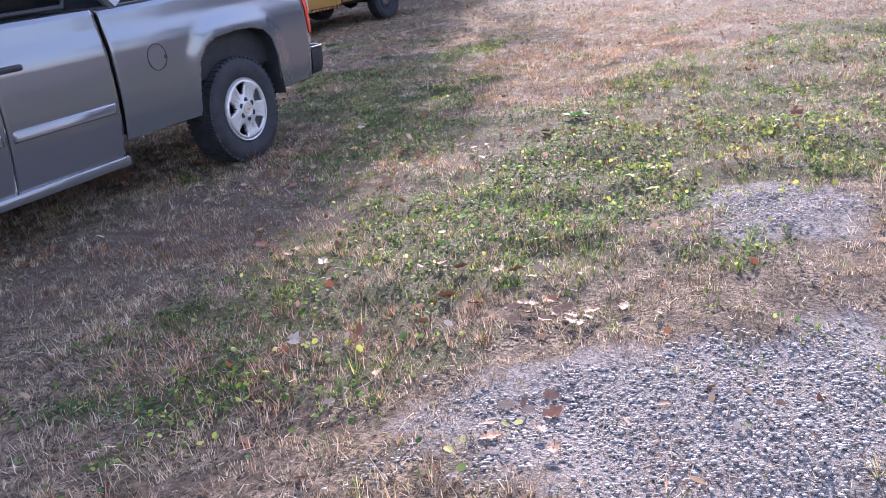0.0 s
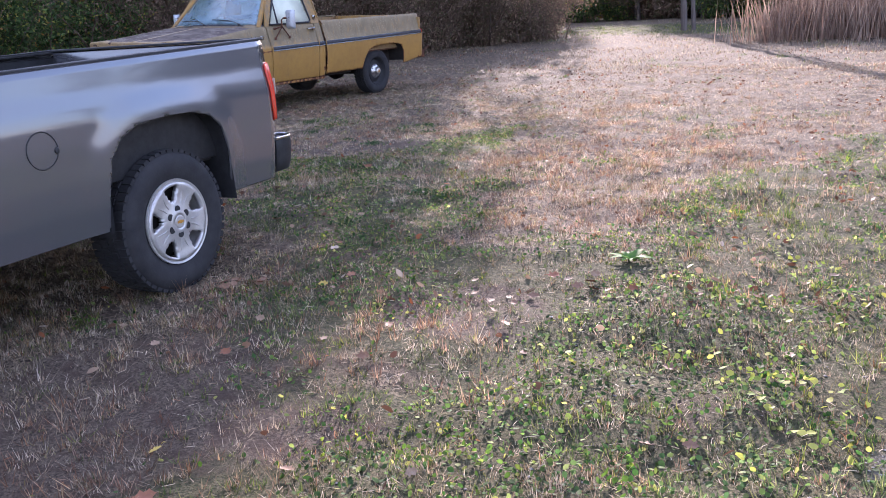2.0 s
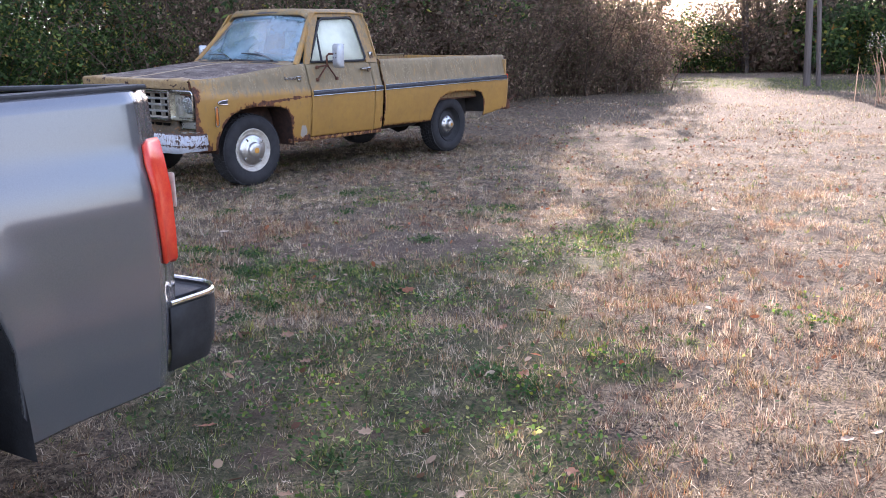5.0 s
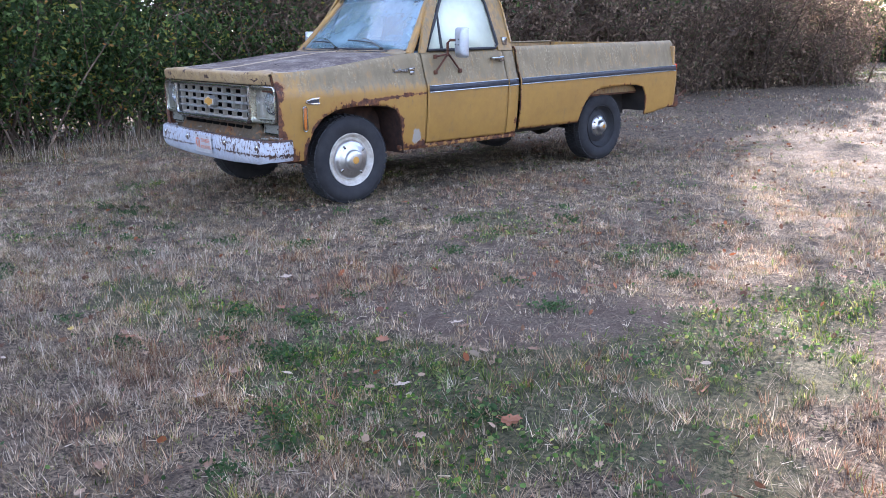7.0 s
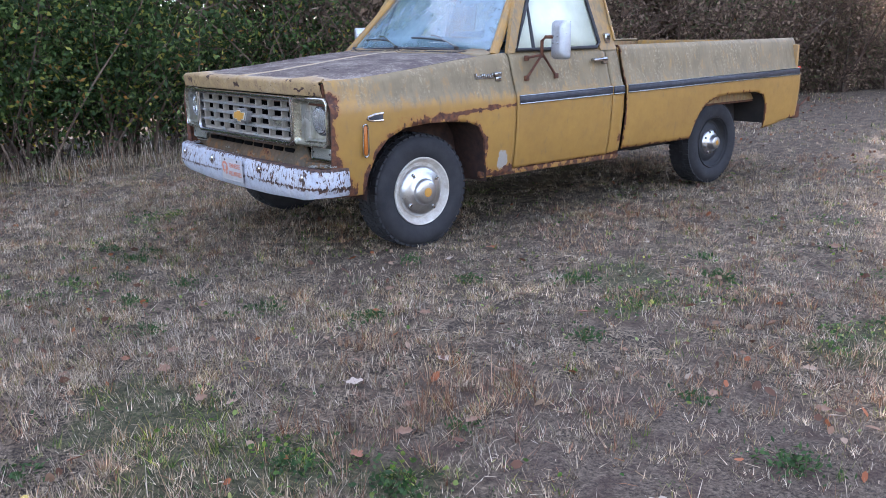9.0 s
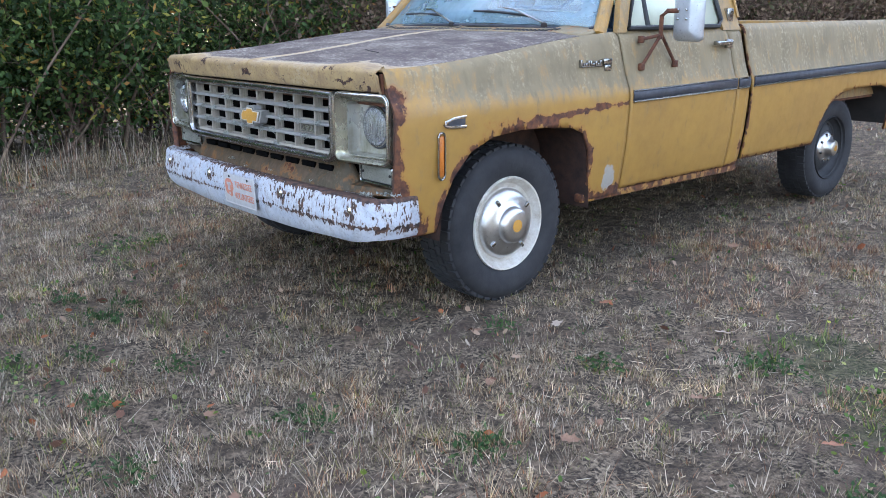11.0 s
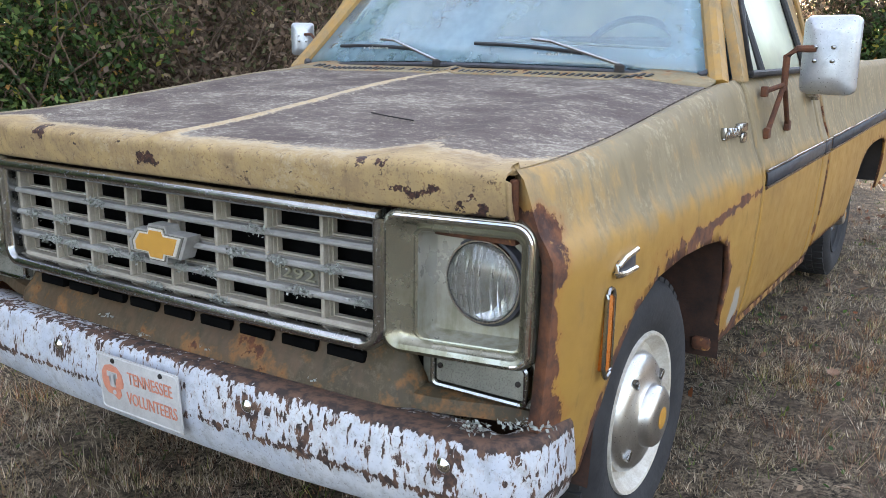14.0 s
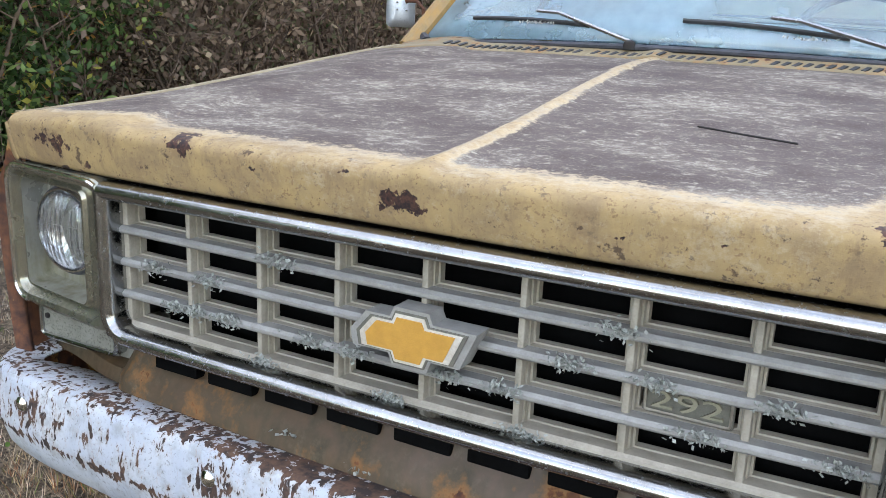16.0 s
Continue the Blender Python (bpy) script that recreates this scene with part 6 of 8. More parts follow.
    part("bed_inner_side", boxes((side * 0.86, side * 0.925, -1.14, 1.01, 0.66, 1.262), bevel=0.01), BLACK, grey, "black bed liner side")
    bm = boxes((side * 0.872, side * 0.958, -1.15, 1.0, 1.275, 1.289), bevel=0.005)
    for q in bm.verts:
        q.co.z += 0.024 * q.co.y
    part("bed_rail_cap", bm, BLACK, grey, "black rail cap")
    for k in range(7):
        part("liner_rib", boxes((side * 0.84, side * 0.862, -1.0 + 0.29 * k, -0.90 + 0.29 * k, 0.92, 1.20), bevel=0.008), BLACK, grey)
    part("inner_arch", boxes((side * 0.60, side * 0.88, -0.45, 0.45, 0.66, 0.90), bevel=0.04), BLACK, grey)
part("bed_floor", boxes((-0.88, 0.88, -1.14, 0.99, 0.64, 0.67)), BLACK, grey)
part("bed_front", boxes((-0.93, 0.93, -1.165, -1.12, 0.50, 1.27), bevel=0.01), BLACK, grey)
part("tailgate", boxes((-0.86, 0.86, 0.965, 1.02, 0.66, 1.298), bevel=0.016), SILVER, grey, "grey tailgate")
part("tailgate_cap", boxes((-0.85, 0.85, 0.95, 1.025, 1.300, 1.315), bevel=0.005), BLACK, grey)
# rear bumper: chrome-edged, black top step
bm = bmesh.new()
rows = []
for x in list(np.linspace(-0.86, 0.86, 21)):
    rows.append((x, 1.225))
w = [(0.86 + 0.125 * math.sin(a), 1.225 - 0.12 * (1 - math.cos(a))) for a in np.linspace(0.2, math.pi / 2, 6)] + [(0.987, 0.98)]
pth = [(-x, y) for x, y in w[::-1]] + rows + w
rr = []
for k, (x, y) in enumerate(pth):
    a, b = pth[max(k - 1, 0)], pth[min(k + 1, len(pth) - 1)]
    d = Vector((b[0] - a[0], b[1] - a[1])).normalized()
    nrm = Vector((d.y, -d.x))
    rr.append([(x + nrm.x * o, y + nrm.y * o, z) for o, z in ((0.05, 0.668), (0.012, 0.676), (0.0, 0.668), (0.002, 0.60), (0.012, 0.52), (0.03, 0.47), (0.05, 0.46))])
grid(bm, rr)
rb = part("rear_bumper", bm, BLACK, grey, "dark rear bumper with chrome top edge", sharp=40)
shell(rb, 0.006)
bm = bmesh.new()
tube(bm, [(x, y - 0.006 * (abs(y) > 1.1), 0.682) for x, y in pth], 0.009, 8)
part("bumper_trim", bm, BRIGHT, rb, "bright chrome bumper edge")
part("bumper_step", boxes((-0.90, 0.90, 1.05, 1.205, 0.655, 0.672), bevel=0.005), BLACK, rb)
# cab
bm = bmesh.new()
prof = [(-3.240, 1.255), (-2.540, 1.80), (-2.270, 1.86), (-1.670, 1.868), (-1.360, 1.82), (-0.985, 1.262)]
rows = []
for y, z in prof:
    k = (z - 1.255) / 0.61
    hw = 0.955 - 0.24 * k
    rows.append([(-hw, y, 1.255), (-hw + 0.0, y, z - 0.03 * (k > 0.5)), (-hw + 0.08, y, z), (0, y, z + 0.012 * k), (hw - 0.08, y, z), (hw, y, z - 0.03 * (k > 0.5)), (hw, y, 1.255)])
roof_rows = [r[1:6] for r in rows[1:5]]
grid(bm, roof_rows)
o = part("cab_roof", bm, SILVER, grey, "grey cab roof")
shell(o, 0.03)
for side in (1, -1):
    def sx(z):
        return side * (0.955 - 0.24 * (z - 1.255) / 0.61)
    for pts, r in (([(-3.240, 1.255), (-2.540, 1.80)], 0.035), ([(-2.020, 1.26), (-1.980, 1.84)], 0.04), ([(-0.99, 1.262), (-1.350, 1.82)], 0.05), ([(-2.540, 1.80), (-1.360, 1.81)], 0.025)):
        bm = bmesh.new()
        tube(bm, [(sx(z), y, z) for y, z in pts], r, 10)
        part("pillar", bm, SILVER, grey)
    for poly in ([(-3.150, 1.27), (-2.580, 1.75), (-2.020, 1.79), (-2.060, 1.27)], [(-1.975, 1.30), (-1.950, 1.78), (-1.420, 1.77), (-1.340, 1.35), (-1.380, 1.30)]):
        bm = bmesh.new()
        bm.faces.new([bm.verts.new((sx(z) - side * 0.012, y, z)) for y, z in poly])
        o = part("side_window", bm, TINT, grey, "dark tinted side window")
        shell(o, 0.005)
        bm = bmesh.new()
        tube(bm, [(sx(z), y, z) for y, z in poly + poly[:2]], 0.016, 6)
        part("window_seal", bm, BLACK, grey)
    bm = boxes((side * 0.98, side * 1.18, -3.080, -2.940, 1.22, 1.42), bevel=0.04)
    part("side_mirror", bm, BLACK, grey, "black door mirror")
for y0, z0, y1, z1 in ((-3.240, 1.262, -2.550, 1.79), (-0.99, 1.27, -1.350, 1.80)):
    bm = bmesh.new()
    h0, h1 = 0.93, 0.93 - 0.24 * (z1 - 1.255) / 0.61
    bm.faces.new([bm.verts.new(p) for p in ((-h0, y0, z0), (h0, y0, z0), (h1, y1, z1), (-h1, y1, z1))])
    o = part("cab_glass", bm, TINT, grey, "tinted cab glass")
    shell(o, 0.005)
part("cab_inside", boxes((-0.85, 0.85, -2.420, -1.470, 0.6, 1.35), (-0.85, 0.85, -3.200, -1.220, 0.42, 0.6)), BLACK, grey)
rows = [[(x * (0.93 if y > -4.420 else 0.86), y + 0.12 * (abs(x) ** 2) * (y < -4.420), z + 0.05 * (1 - x * x)) for x in np.linspace(-1, 1, 13)] for y, z in ((-3.240, 1.215), (-3.820, 1.20), (-4.420, 1.165), (-4.770, 1.10), (-4.840, 1.0), (-4.860, 0.7), (-4.840, 0.5))]
bm = bmesh.new()
grid(bm, rows)
o = part("hood", bm, SILVER, grey, "grey hood and nose")
shell(o, 0.02)
part("front_bumper", boxes((-0.93, 0.93, -5.000, -4.770, 0.45, 0.72), bevel=0.04), BRIGHT, grey)
part("underbody", boxes((-0.60, 0.60, -4.4, 1.0, 0.40, 0.62)), DARK, grey)
bm = bmesh.new()
tube(bm, [(-0.85, 0, 0.385), (0.85, 0, 0.385)], 0.05, 10)
part("rear_axle", bm, DARK, grey)


def alloy_wheel(side, y, xc=0.875, R=0.392, z=0.380):
    c = (side * xc, y, z)
    bm = bmesh.new()
    tyre(bm, c, R, 0.245, 0.234)
    w = part("wheel", bm, TYRE, grey, "five-spoke alloy wheel with all-terrain tyre")
    bm = bmesh.new()
    tread(bm, c, R - 0.004, 0.24, 52, 0.011)
    part("tread", bm, TYRE, w, "blocky tyre tread", smooth=False)
    x = side * 0.122
    bm = bmesh.new()
    lathe(bm, [(0.236, x - side * 0.004), (0.234, x + side * 0.008), (0.224, x + side * 0.006), (0.214, x - side * 0.004), (0.207, x - side * 0.06), (0.20, x - side * 0.16)], c, 60)
    part("rim", bm, ALLOY, w, "alloy rim barrel")
    bm = bmesh.new()
    lathe(bm, [(0.205, x - side * 0.085), (0.004, x - side * 0.085)], c, 40)
    part("brake_drum", bm, DARK, w)
    # spokes: the face with five windows
    nt_, nr = 120, 12
    rad = np.linspace(0.035, 0.216, nr)
    bm = bmesh.new()
    vs = [[bm.verts.new((c[0] + x + side * (0.004 - 0.016 * math.sin(math.pi * (r - 0.035) / 0.19) - (0.006 if r > 0.2 else 0)), c[1] + r * math.cos(2 * math.pi * k / nt_), c[2] + r * math.sin(2 * math.pi * k / nt_))) for k in range(nt_)] for r in rad]
    for i in range(nr - 1):
        rm = (rad[i] + rad[i + 1]) / 2
        for k in range(nt_):
            a = (k + 0.5) / nt_ * 5 % 1.0
            half = 0.17 * smooth01(0.100, 0.135, rm) + 0.06 * smooth01(0.135, 0.19, rm)
            if 0.10 < rm < 0.200 and abs(a - 0.35) < half:
                continue
            bm.faces.new((vs[i][k], vs[i][(k + 1) % nt_], vs[i + 1][(k + 1) % nt_], vs[i + 1][k]))
    sp = part("spokes", bm, ALLOY, w, "five-spoke alloy face")
    shell(sp, 0.032, 0.0)
    for k in range(5):
        th = 2 * math.pi * (k + 0.85) / 5
        bm = bmesh.new()
        a = [(c[0] + x + side * 0.006, c[1] + r * math.cos(th + q) , c[2] + r * math.sin(th + q)) for r, q in ((0.10, -0.13), (0.13, -0.13), (0.185, -0.20), (0.185, 0.20), (0.13, 0.13), (0.10, 0.13))]
        tube(bm, a, 0.0035, 5)
        part("spoke_ridge", bm, ALLOY, sp)
    bm = bmesh.new()
    lathe(bm, [(0.040, x - side * 0.004), (0.039, x + side * 0.014), (0.032, x + side * 0.020), (0.004, x + side * 0.021)], c, 28)
    cp = part("centre_cap", bm, ALLOY, w, "silver centre cap")
    bm = boxes((x + side * 0.020, x + side * 0.0235, -0.022, 0.022, -0.006, 0.006), (x + side * 0.020, x + side * 0.0232, -0.009, 0.009, -0.009, 0.009))
    bmesh.ops.translate(bm, verts=bm.verts, vec=c)
    part("cap_badge", bm, BADGE, cp, "small gold cap badge")
    for k in range(6):
        th = 2 * math.pi * (k + 0.5) / 6
        bm = bmesh.new()
        lathe(bm, [(0.0205, x + side * 0.001), (0.0195, x + side * 0.0035), (0.004, x + side * 0.0036)], (c[0] + side * 0.010, c[1] + 0.070 * math.cos(th), c[2] + 0.070 * math.sin(th)), 14)
        part("lug_hole", bm, BLACK, cp)


for side in (1, -1):
    alloy_wheel(side, 0.0)
    alloy_wheel(side, -3.865)

# ---- planting ----
rng = np.random.default_rng(11)


def unit(v):
    return v / np.maximum(1e-6, np.linalg.norm(v, axis=-1, keepdims=True))


def leaf_quads(p, length, width, droop=0.0, rng=rng, up=0.3):
    """Folded diamond leaves at the points p."""
    n = len(p)
    d = unit(rng.normal(0, 1, (n, 3)) + np.array([0, 0, -droop]))
    nn = rng.normal(0, 1, (n, 3)) + np.array([0, 0, up])
    s = unit(np.cross(d, nn))
    l = (length * rng.uniform(0.6, 1.3, (n, 1)))
    w = (width * rng.uniform(0.6, 1.3, (n, 1)))
    v = np.stack([p, p + d * l * 0.45 + s * w * 0.5, p + d * l, p + d * l * 0.45 - s * w * 0.5], 1).reshape(-1, 3)
    f = np.arange(4 * n).reshape(-1, 4)
    return v, f


def round_leaves(p, length, width, rng, up=1.5):
    """Rounder six-cornered leaves, cupped a little."""
    n = len(p)
    d = unit(rng.normal(0, 1, (n, 3)) * np.array([1, 1, 0.5]))
    nn = unit(rng.normal(0, 1, (n, 3)) + np.array([0, 0, up]))
    s = unit(np.cross(d, nn))
    nn = np.cross(s, d)
    l, w = length * rng.uniform(0.55, 1.25, (n, 1)), width * rng.uniform(0.6, 1.2, (n, 1))
    c = 0.12 * w * nn * rng.uniform(-0.5, 1.6, (n, 1))
    v = np.stack([p, p + d * l * 0.25 + s * w * 0.42 + c, p + d * l * 0.65 + s * w * 0.46 + c, p + d * l, p + d * l * 0.65 - s * w * 0.46 + c, p + d * l * 0.25 - s * w * 0.42 + c], 1).reshape(-1, 3)
    k = np.arange(n)[:, None] * 6
    f = np.concatenate([k + np.array([[0, 1, 2, 3]]), k + np.array([[0, 3, 4, 5]])])
    return v, f


def stem_lines(lines, sides=4):
    """Tapered stems from (points, radius0, radius1), as one array mesh."""
    V, F, base = [], [], 0
    for pts, r0, r1 in lines:
        pts = np.asarray(pts, float)
        d = np.gradient(pts, axis=0)
        d = unit(d)
        u = unit(np.cross(d, np.array([0.31, 0.17, 0.2]) + np.abs(d[:, ::-1]) * 0.5))
        w = np.cross(d, u)
        n = len(pts)
        r = np.linspace(r0, r1, n)[:, None, None]
        a = np.linspace(0, 2 * np.pi, sides, endpoint=False)[None, :, None]
        ring = pts[:, None] + r * (np.cos(a) * u[:, None] + np.sin(a) * w[:, None])
        V.append(ring.reshape(-1, 3))
        i = np.arange(n * sides).reshape(n, sides) + base
        F.append(np.stack([i[:-1], np.roll(i[:-1], -1, 1), np.roll(i[1:], -1, 1), i[1:]], -1).reshape(-1, 4))
        base += n * sides
    return np.concatenate(V), np.concatenate(F)


def curve(p, d, length, n, wander, rng, lift=0.0):
    pts = [np.array(p, float)]
    d = np.array(d, float)
    for _ in range(n):
        d = d + rng.normal(0, wander, 3) + np.array([0, 0, lift])
        d /= np.linalg.norm(d)
        pts.append(pts[-1] + d * length / n)
    return np.array(pts), d


def shrub(x, y, height, spread, leaves, mat, size, label, group, stems=14, twigs=5, twig_mat=TWIG, bare=0.15, seed=0):
    r = np.random.default_rng(seed)
    z = float(ground_z(x, y)) - 0.03
    ob = thing("shrub", label, "shrub", group, m=Matrix.Translation((x, y, z)))
    lines, tips = [], []
    for k in range(stems):
        a = r.uniform(0, 2 * np.pi)
        lean = r.uniform(0.1, 0.75)
        p, d = curve((r.normal(0, spread * 0.35), r.normal(0, spread * 0.35), 0), (math.cos(a) * lean, math.sin(a) * lean, 1), height * r.uniform(0.55, 1.05), 7, 0.14, r, -0.02)
        lines.append((p, r.uniform(0.012, 0.028), 0.004))
        for _ in range(twigs):
            q = p[r.integers(1, 8)]
            a2 = r.uniform(0, 2 * np.pi)
            t, _d = curve(q, (math.cos(a2), math.sin(a2), r.uniform(-0.2, 0.9)), height * r.uniform(0.12, 0.32), 4, 0.25, r, -0.06)
            lines.append((t, 0.006, 0.0015))
            tips.append(t)
        tips.append(p[2:])
    v, f = stem_lines(lines)
    rawmesh("branchwork", v, f, twig_mat, ob)
    tips = np.concatenate(tips)
    tips = tips[tips[:, 2] > height * bare * r.uniform(0.3, 1.0, len(tips))]
    n = leaves
    p = tips[r.integers(0, len(tips), n)] + r.normal(0, 0.085 * height / 3.0 + 0.05, (n, 3))
    p = p[p[:, 2] > 0.02]
    v, f = leaf_quads(p, size, size * 0.52, 0.3, r)
    rawmesh("foliage", v, f, mat, ob)
    return ob


def bare_tree(x, y, height, radius, seed, label, group, mat=BARK, limbs=16, leafy=0, leaf=DRYLEAF, first=0.3, size=0.07):
    r = np.random.default_rng(seed)
    z = float(ground_z(x, y)) - 0.05
    ob = thing("tree", label, "tree", group, m=Matrix.Translation((x, y, z)))
    trunk, _ = curve((0, 0, 0), (r.normal(0, 0.05), r.normal(0, 0.05), 1), height, 10, 0.04, r)
    v, f = stem_lines([(trunk, radius, radius * 0.15)], 9)
    rawmesh("trunk", v, f, mat, ob, True)
    lines, tips = [], []
    for k in range(limbs):
        h = r.uniform(first, 0.98)
        q = trunk[0] + (trunk[min(10, int(h * 10))] - trunk[0]) * 1.0
        a = r.uniform(0, 2 * np.pi)
        L = height * (1.05 - h) * r.uniform(0.45, 0.75) + 0.4
        b, _d = curve(q, (math.cos(a), math.sin(a), r.uniform(0.3, 0.9)), L, 6, 0.16, r, 0.03)
        lines.append((b, radius * 0.33 * (1.15 - h) + 0.01, 0.006))
        for _ in range(6):
            q2 = b[r.integers(1, 7)]
            a2 = r.uniform(0, 2 * np.pi)
            t, _d = curve(q2, (math.cos(a2), math.sin(a2), r.uniform(0.0, 0.9)), L * r.uniform(0.2, 0.5), 4, 0.2, r, 0.03)
            lines.append((t, 0.010, 0.003))
            for _ in range(5):
                q3 = t[r.integers(1, 5)]
                t2, _d = curve(q3, r.normal(0, 1, 3) + np.array([0, 0, 0.4]), L * r.uniform(0.1, 0.22), 2, 0.2, r)
                lines.append((t2, 0.005, 0.002))
                tips.append(t2)
    v, f = stem_lines(lines, 3)
    rawmesh("branchwork", v, f, mat, ob)
    if leafy:
        tips = np.concatenate(tips)
        p = tips[r.integers(0, len(tips), leafy)] + r.normal(0, 0.12, (leafy, 3))
        v, f = leaf_quads(p, size, size * 0.55, 0.4, r)
        rawmesh("crown", v, f, leaf, ob)
    return ob


def conifer(x, y, height, width, seed, label, group, start=0.12, count=15000):
    r = np.random.default_rng(seed)
    z = float(ground_z(x, y)) - 0.05
    ob = thing("tree", label, "tree", group, m=Matrix.Translation((x, y, z)))
    trunk, _ = curve((0, 0, 0), (0, 0, 1), height, 10, 0.02, r)
    v, f = stem_lines([(trunk, 0.022 * height, 0.03)], 9)
    rawmesh("trunk", v, f, BARK, ob, True)
    lines, pts = [], []
    for k in range(64):
        h = start + (0.98 - start) * (k + r.uniform(0, 1)) / 64
        a = k * 2.4 + r.normal(0, 0.3)
        L = width * (1.03 - h) * r.uniform(0.6, 1.15) + 0.25
        b, _d = curve(trunk[0] + np.array([0, 0, h * height]), (math.cos(a), math.sin(a), r.uniform(-0.25, 0.3)), L, 5, 0.09, r, -0.02)
        lines.append((b, 0.03 * (1.1 - h) + 0.006, 0.006))
        m = max(30, int(count / 64 * (1.2 - h) * 1.3))
        t = r.uniform(0.15, 1.05, m)
        i = np.clip((t * 5).astype(int), 0, 4)
        p = b[i] + (b[i + 1] - b[i]) * (t * 5 - i)[:, None] + r.normal(0, 1, (m, 3)) * np.array([0.22, 0.22, 0.09]) * (0.5 + 0.5 * L / width)
        pts.append(p)
    v, f = stem_lines(lines, 4)
    rawmesh("branchwork", v, f, BARK, ob)
    v, f = leaf_quads(np.concatenate(pts), 0.20, 0.045, 0.25, r)
    rawmesh("crown", v, f, NEEDLES, ob)
    return ob


# evergreen hedge beside the old truck
k = 0
for y in np.arange(-7.5, 7.6, 1.15):
    k += 1
    green = y < 2.6
    for row, dx in ((0, 0.0), (1, -1.6)):
        shrub(-5.3 + dx + 0.35 * math.sin(3.1 * k + row), y + 0.3 * math.cos(5 * k + row), 3.1 + 0.6 * math.sin(2 * k) + 1.2 * row, 0.75, (9500 if green else 6000) if row == 0 else 7500, EVERGREEN if (green or (row == 1 and k % 2)) else DRYLEAF, 0.075 if row == 0 else 0.10,
              "dense dark evergreen hedge shrub with yellow leaves" if green else "tangled brown vine thicket shrub", "hedge shrubs", stems=20 if green else 30, twigs=5 if green else 9, bare=0.24 if green and row == 0 else 0.05, seed=100 + 2 * k + row)
# dry grass and thin canes along the hedge's foot
rh = np.random.default_rng(63)
n = 5200
hx_, hy_ = -4.35 + rh.normal(0, 0.28, n), rh.uniform(-7.0, 6.0, n)
hh = rh.uniform(0.08, 0.34, n) * (0.5 + 1.0 * vnoise(hx_, hy_, 1.3, 64))
hb = np.stack([hx_, hy_, ground_z(hx_, hy_) - 0.01], 1)
ha, hl = rh.uniform(0, 2 * np.pi, n), np.abs(rh.normal(0, 0.5, n))
hs = np.stack([-np.sin(ha), np.cos(ha), np.zeros(n)], 1) * 0.0028
ht = hb + np.stack([np.cos(ha) * hl * hh, np.sin(ha) * hl * hh, hh], 1)
tagged(rawmesh("fringe_grass", np.stack([hb - hs, hb + hs, ht], 1).reshape(-1, 3), np.arange(3 * n).reshape(-1, 3), STRAW), "fringe of taller dry grass along the hedge", "grass", kind="stuff")
canes = [(curve((float(-4.75 + rh.normal(0, 0.2)), float(q), 0.05), (rh.normal(0.15, 0.25), rh.normal(0, 0.3), 1), rh.uniform(0.6, 1.7), 5, 0.12, rh, -0.02)[0], 0.006, 0.0025) for q in rh.uniform(-6.5, 4.5, 110)]
v, f = stem_lines(canes)
tagged(rawmesh("hedge_canes", v, f, TWIG), "thin bare canes standing at the hedge's foot", "canes", kind="stuff")
# taller evergreens behind the hedge
for i, y in enumerate(np.arange(-9.0, 16.5, 2.1)):
    bare_tree(-8.6 + 0.7 * math.sin(7 * i), y, 8.2 + 1.0 * math.sin(3 * i), 0.10, 300 + i, "dense evergreen tree behind the hedge", "hedge trees", leafy=16000, leaf=EVERGREEN, first=0.06, limbs=26, size=0.15)
# brown thicket going on behind the truck's bed
for i, (x, y, h) in enumerate([(-5.4, 8.8, 3.2), (-5.0, 10.3, 3.4), (-5.6, 11.6, 3.6), (-4.9, 13.0, 3.3), (-5.2, 14.4, 3.6), (-4.7, 15.8, 3.0), (-5.4, 17.2, 3.2), (-6.6, 9.6, 4.4), (-6.6, 12.4, 4.6), (-6.4, 15.2, 4.4), (-6.8, 18.4, 3.8), (-7.6, 20.5, 3.0), (-8.6, 22.6, 3.0), (-9.6, 25.0, 3.0), (-3.5, 16.9, 2.5), (-3.9, 18.3, 2.6), (-4.6, 19.8, 2.8), (-5.4, 21.6, 2.6), (-4.2, 15.6, 3.4), (-6.6, 23.6, 2.4), (-4.4, 12.0, 3.0)]):
    shrub(x, y, h, 0.9, 6500, DRYLEAF, 0.085, "tangle of bare brown brush", "brush thicket", stems=26, twigs=10, bare=0.02, seed=500 + i)
for i, (x, y, h) in enumerate([(-6.9, 10.8, 8.5), (-7.0, 13.4, 8.0), (-7.9, 16.2, 7.5), (-7.6, 14.8, 7.4), (-7.0, 12.2, 7.6), (-8.2, 16.6, 6.6), (-7.4, 12.0, 9.0), (-8.6, 18.2, 7.0), (-11.5, 24.0, 6.0), (-13.5, 30.0, 6.5)]):
    bare_tree(x, y, h, 0.09, 600 + i, "slender tree with sparse brown leaves in the brush", "bare trees", leafy=9000 if y < 17 else 900, leaf=DRYLEAF, first=0.15, limbs=24, size=0.13)
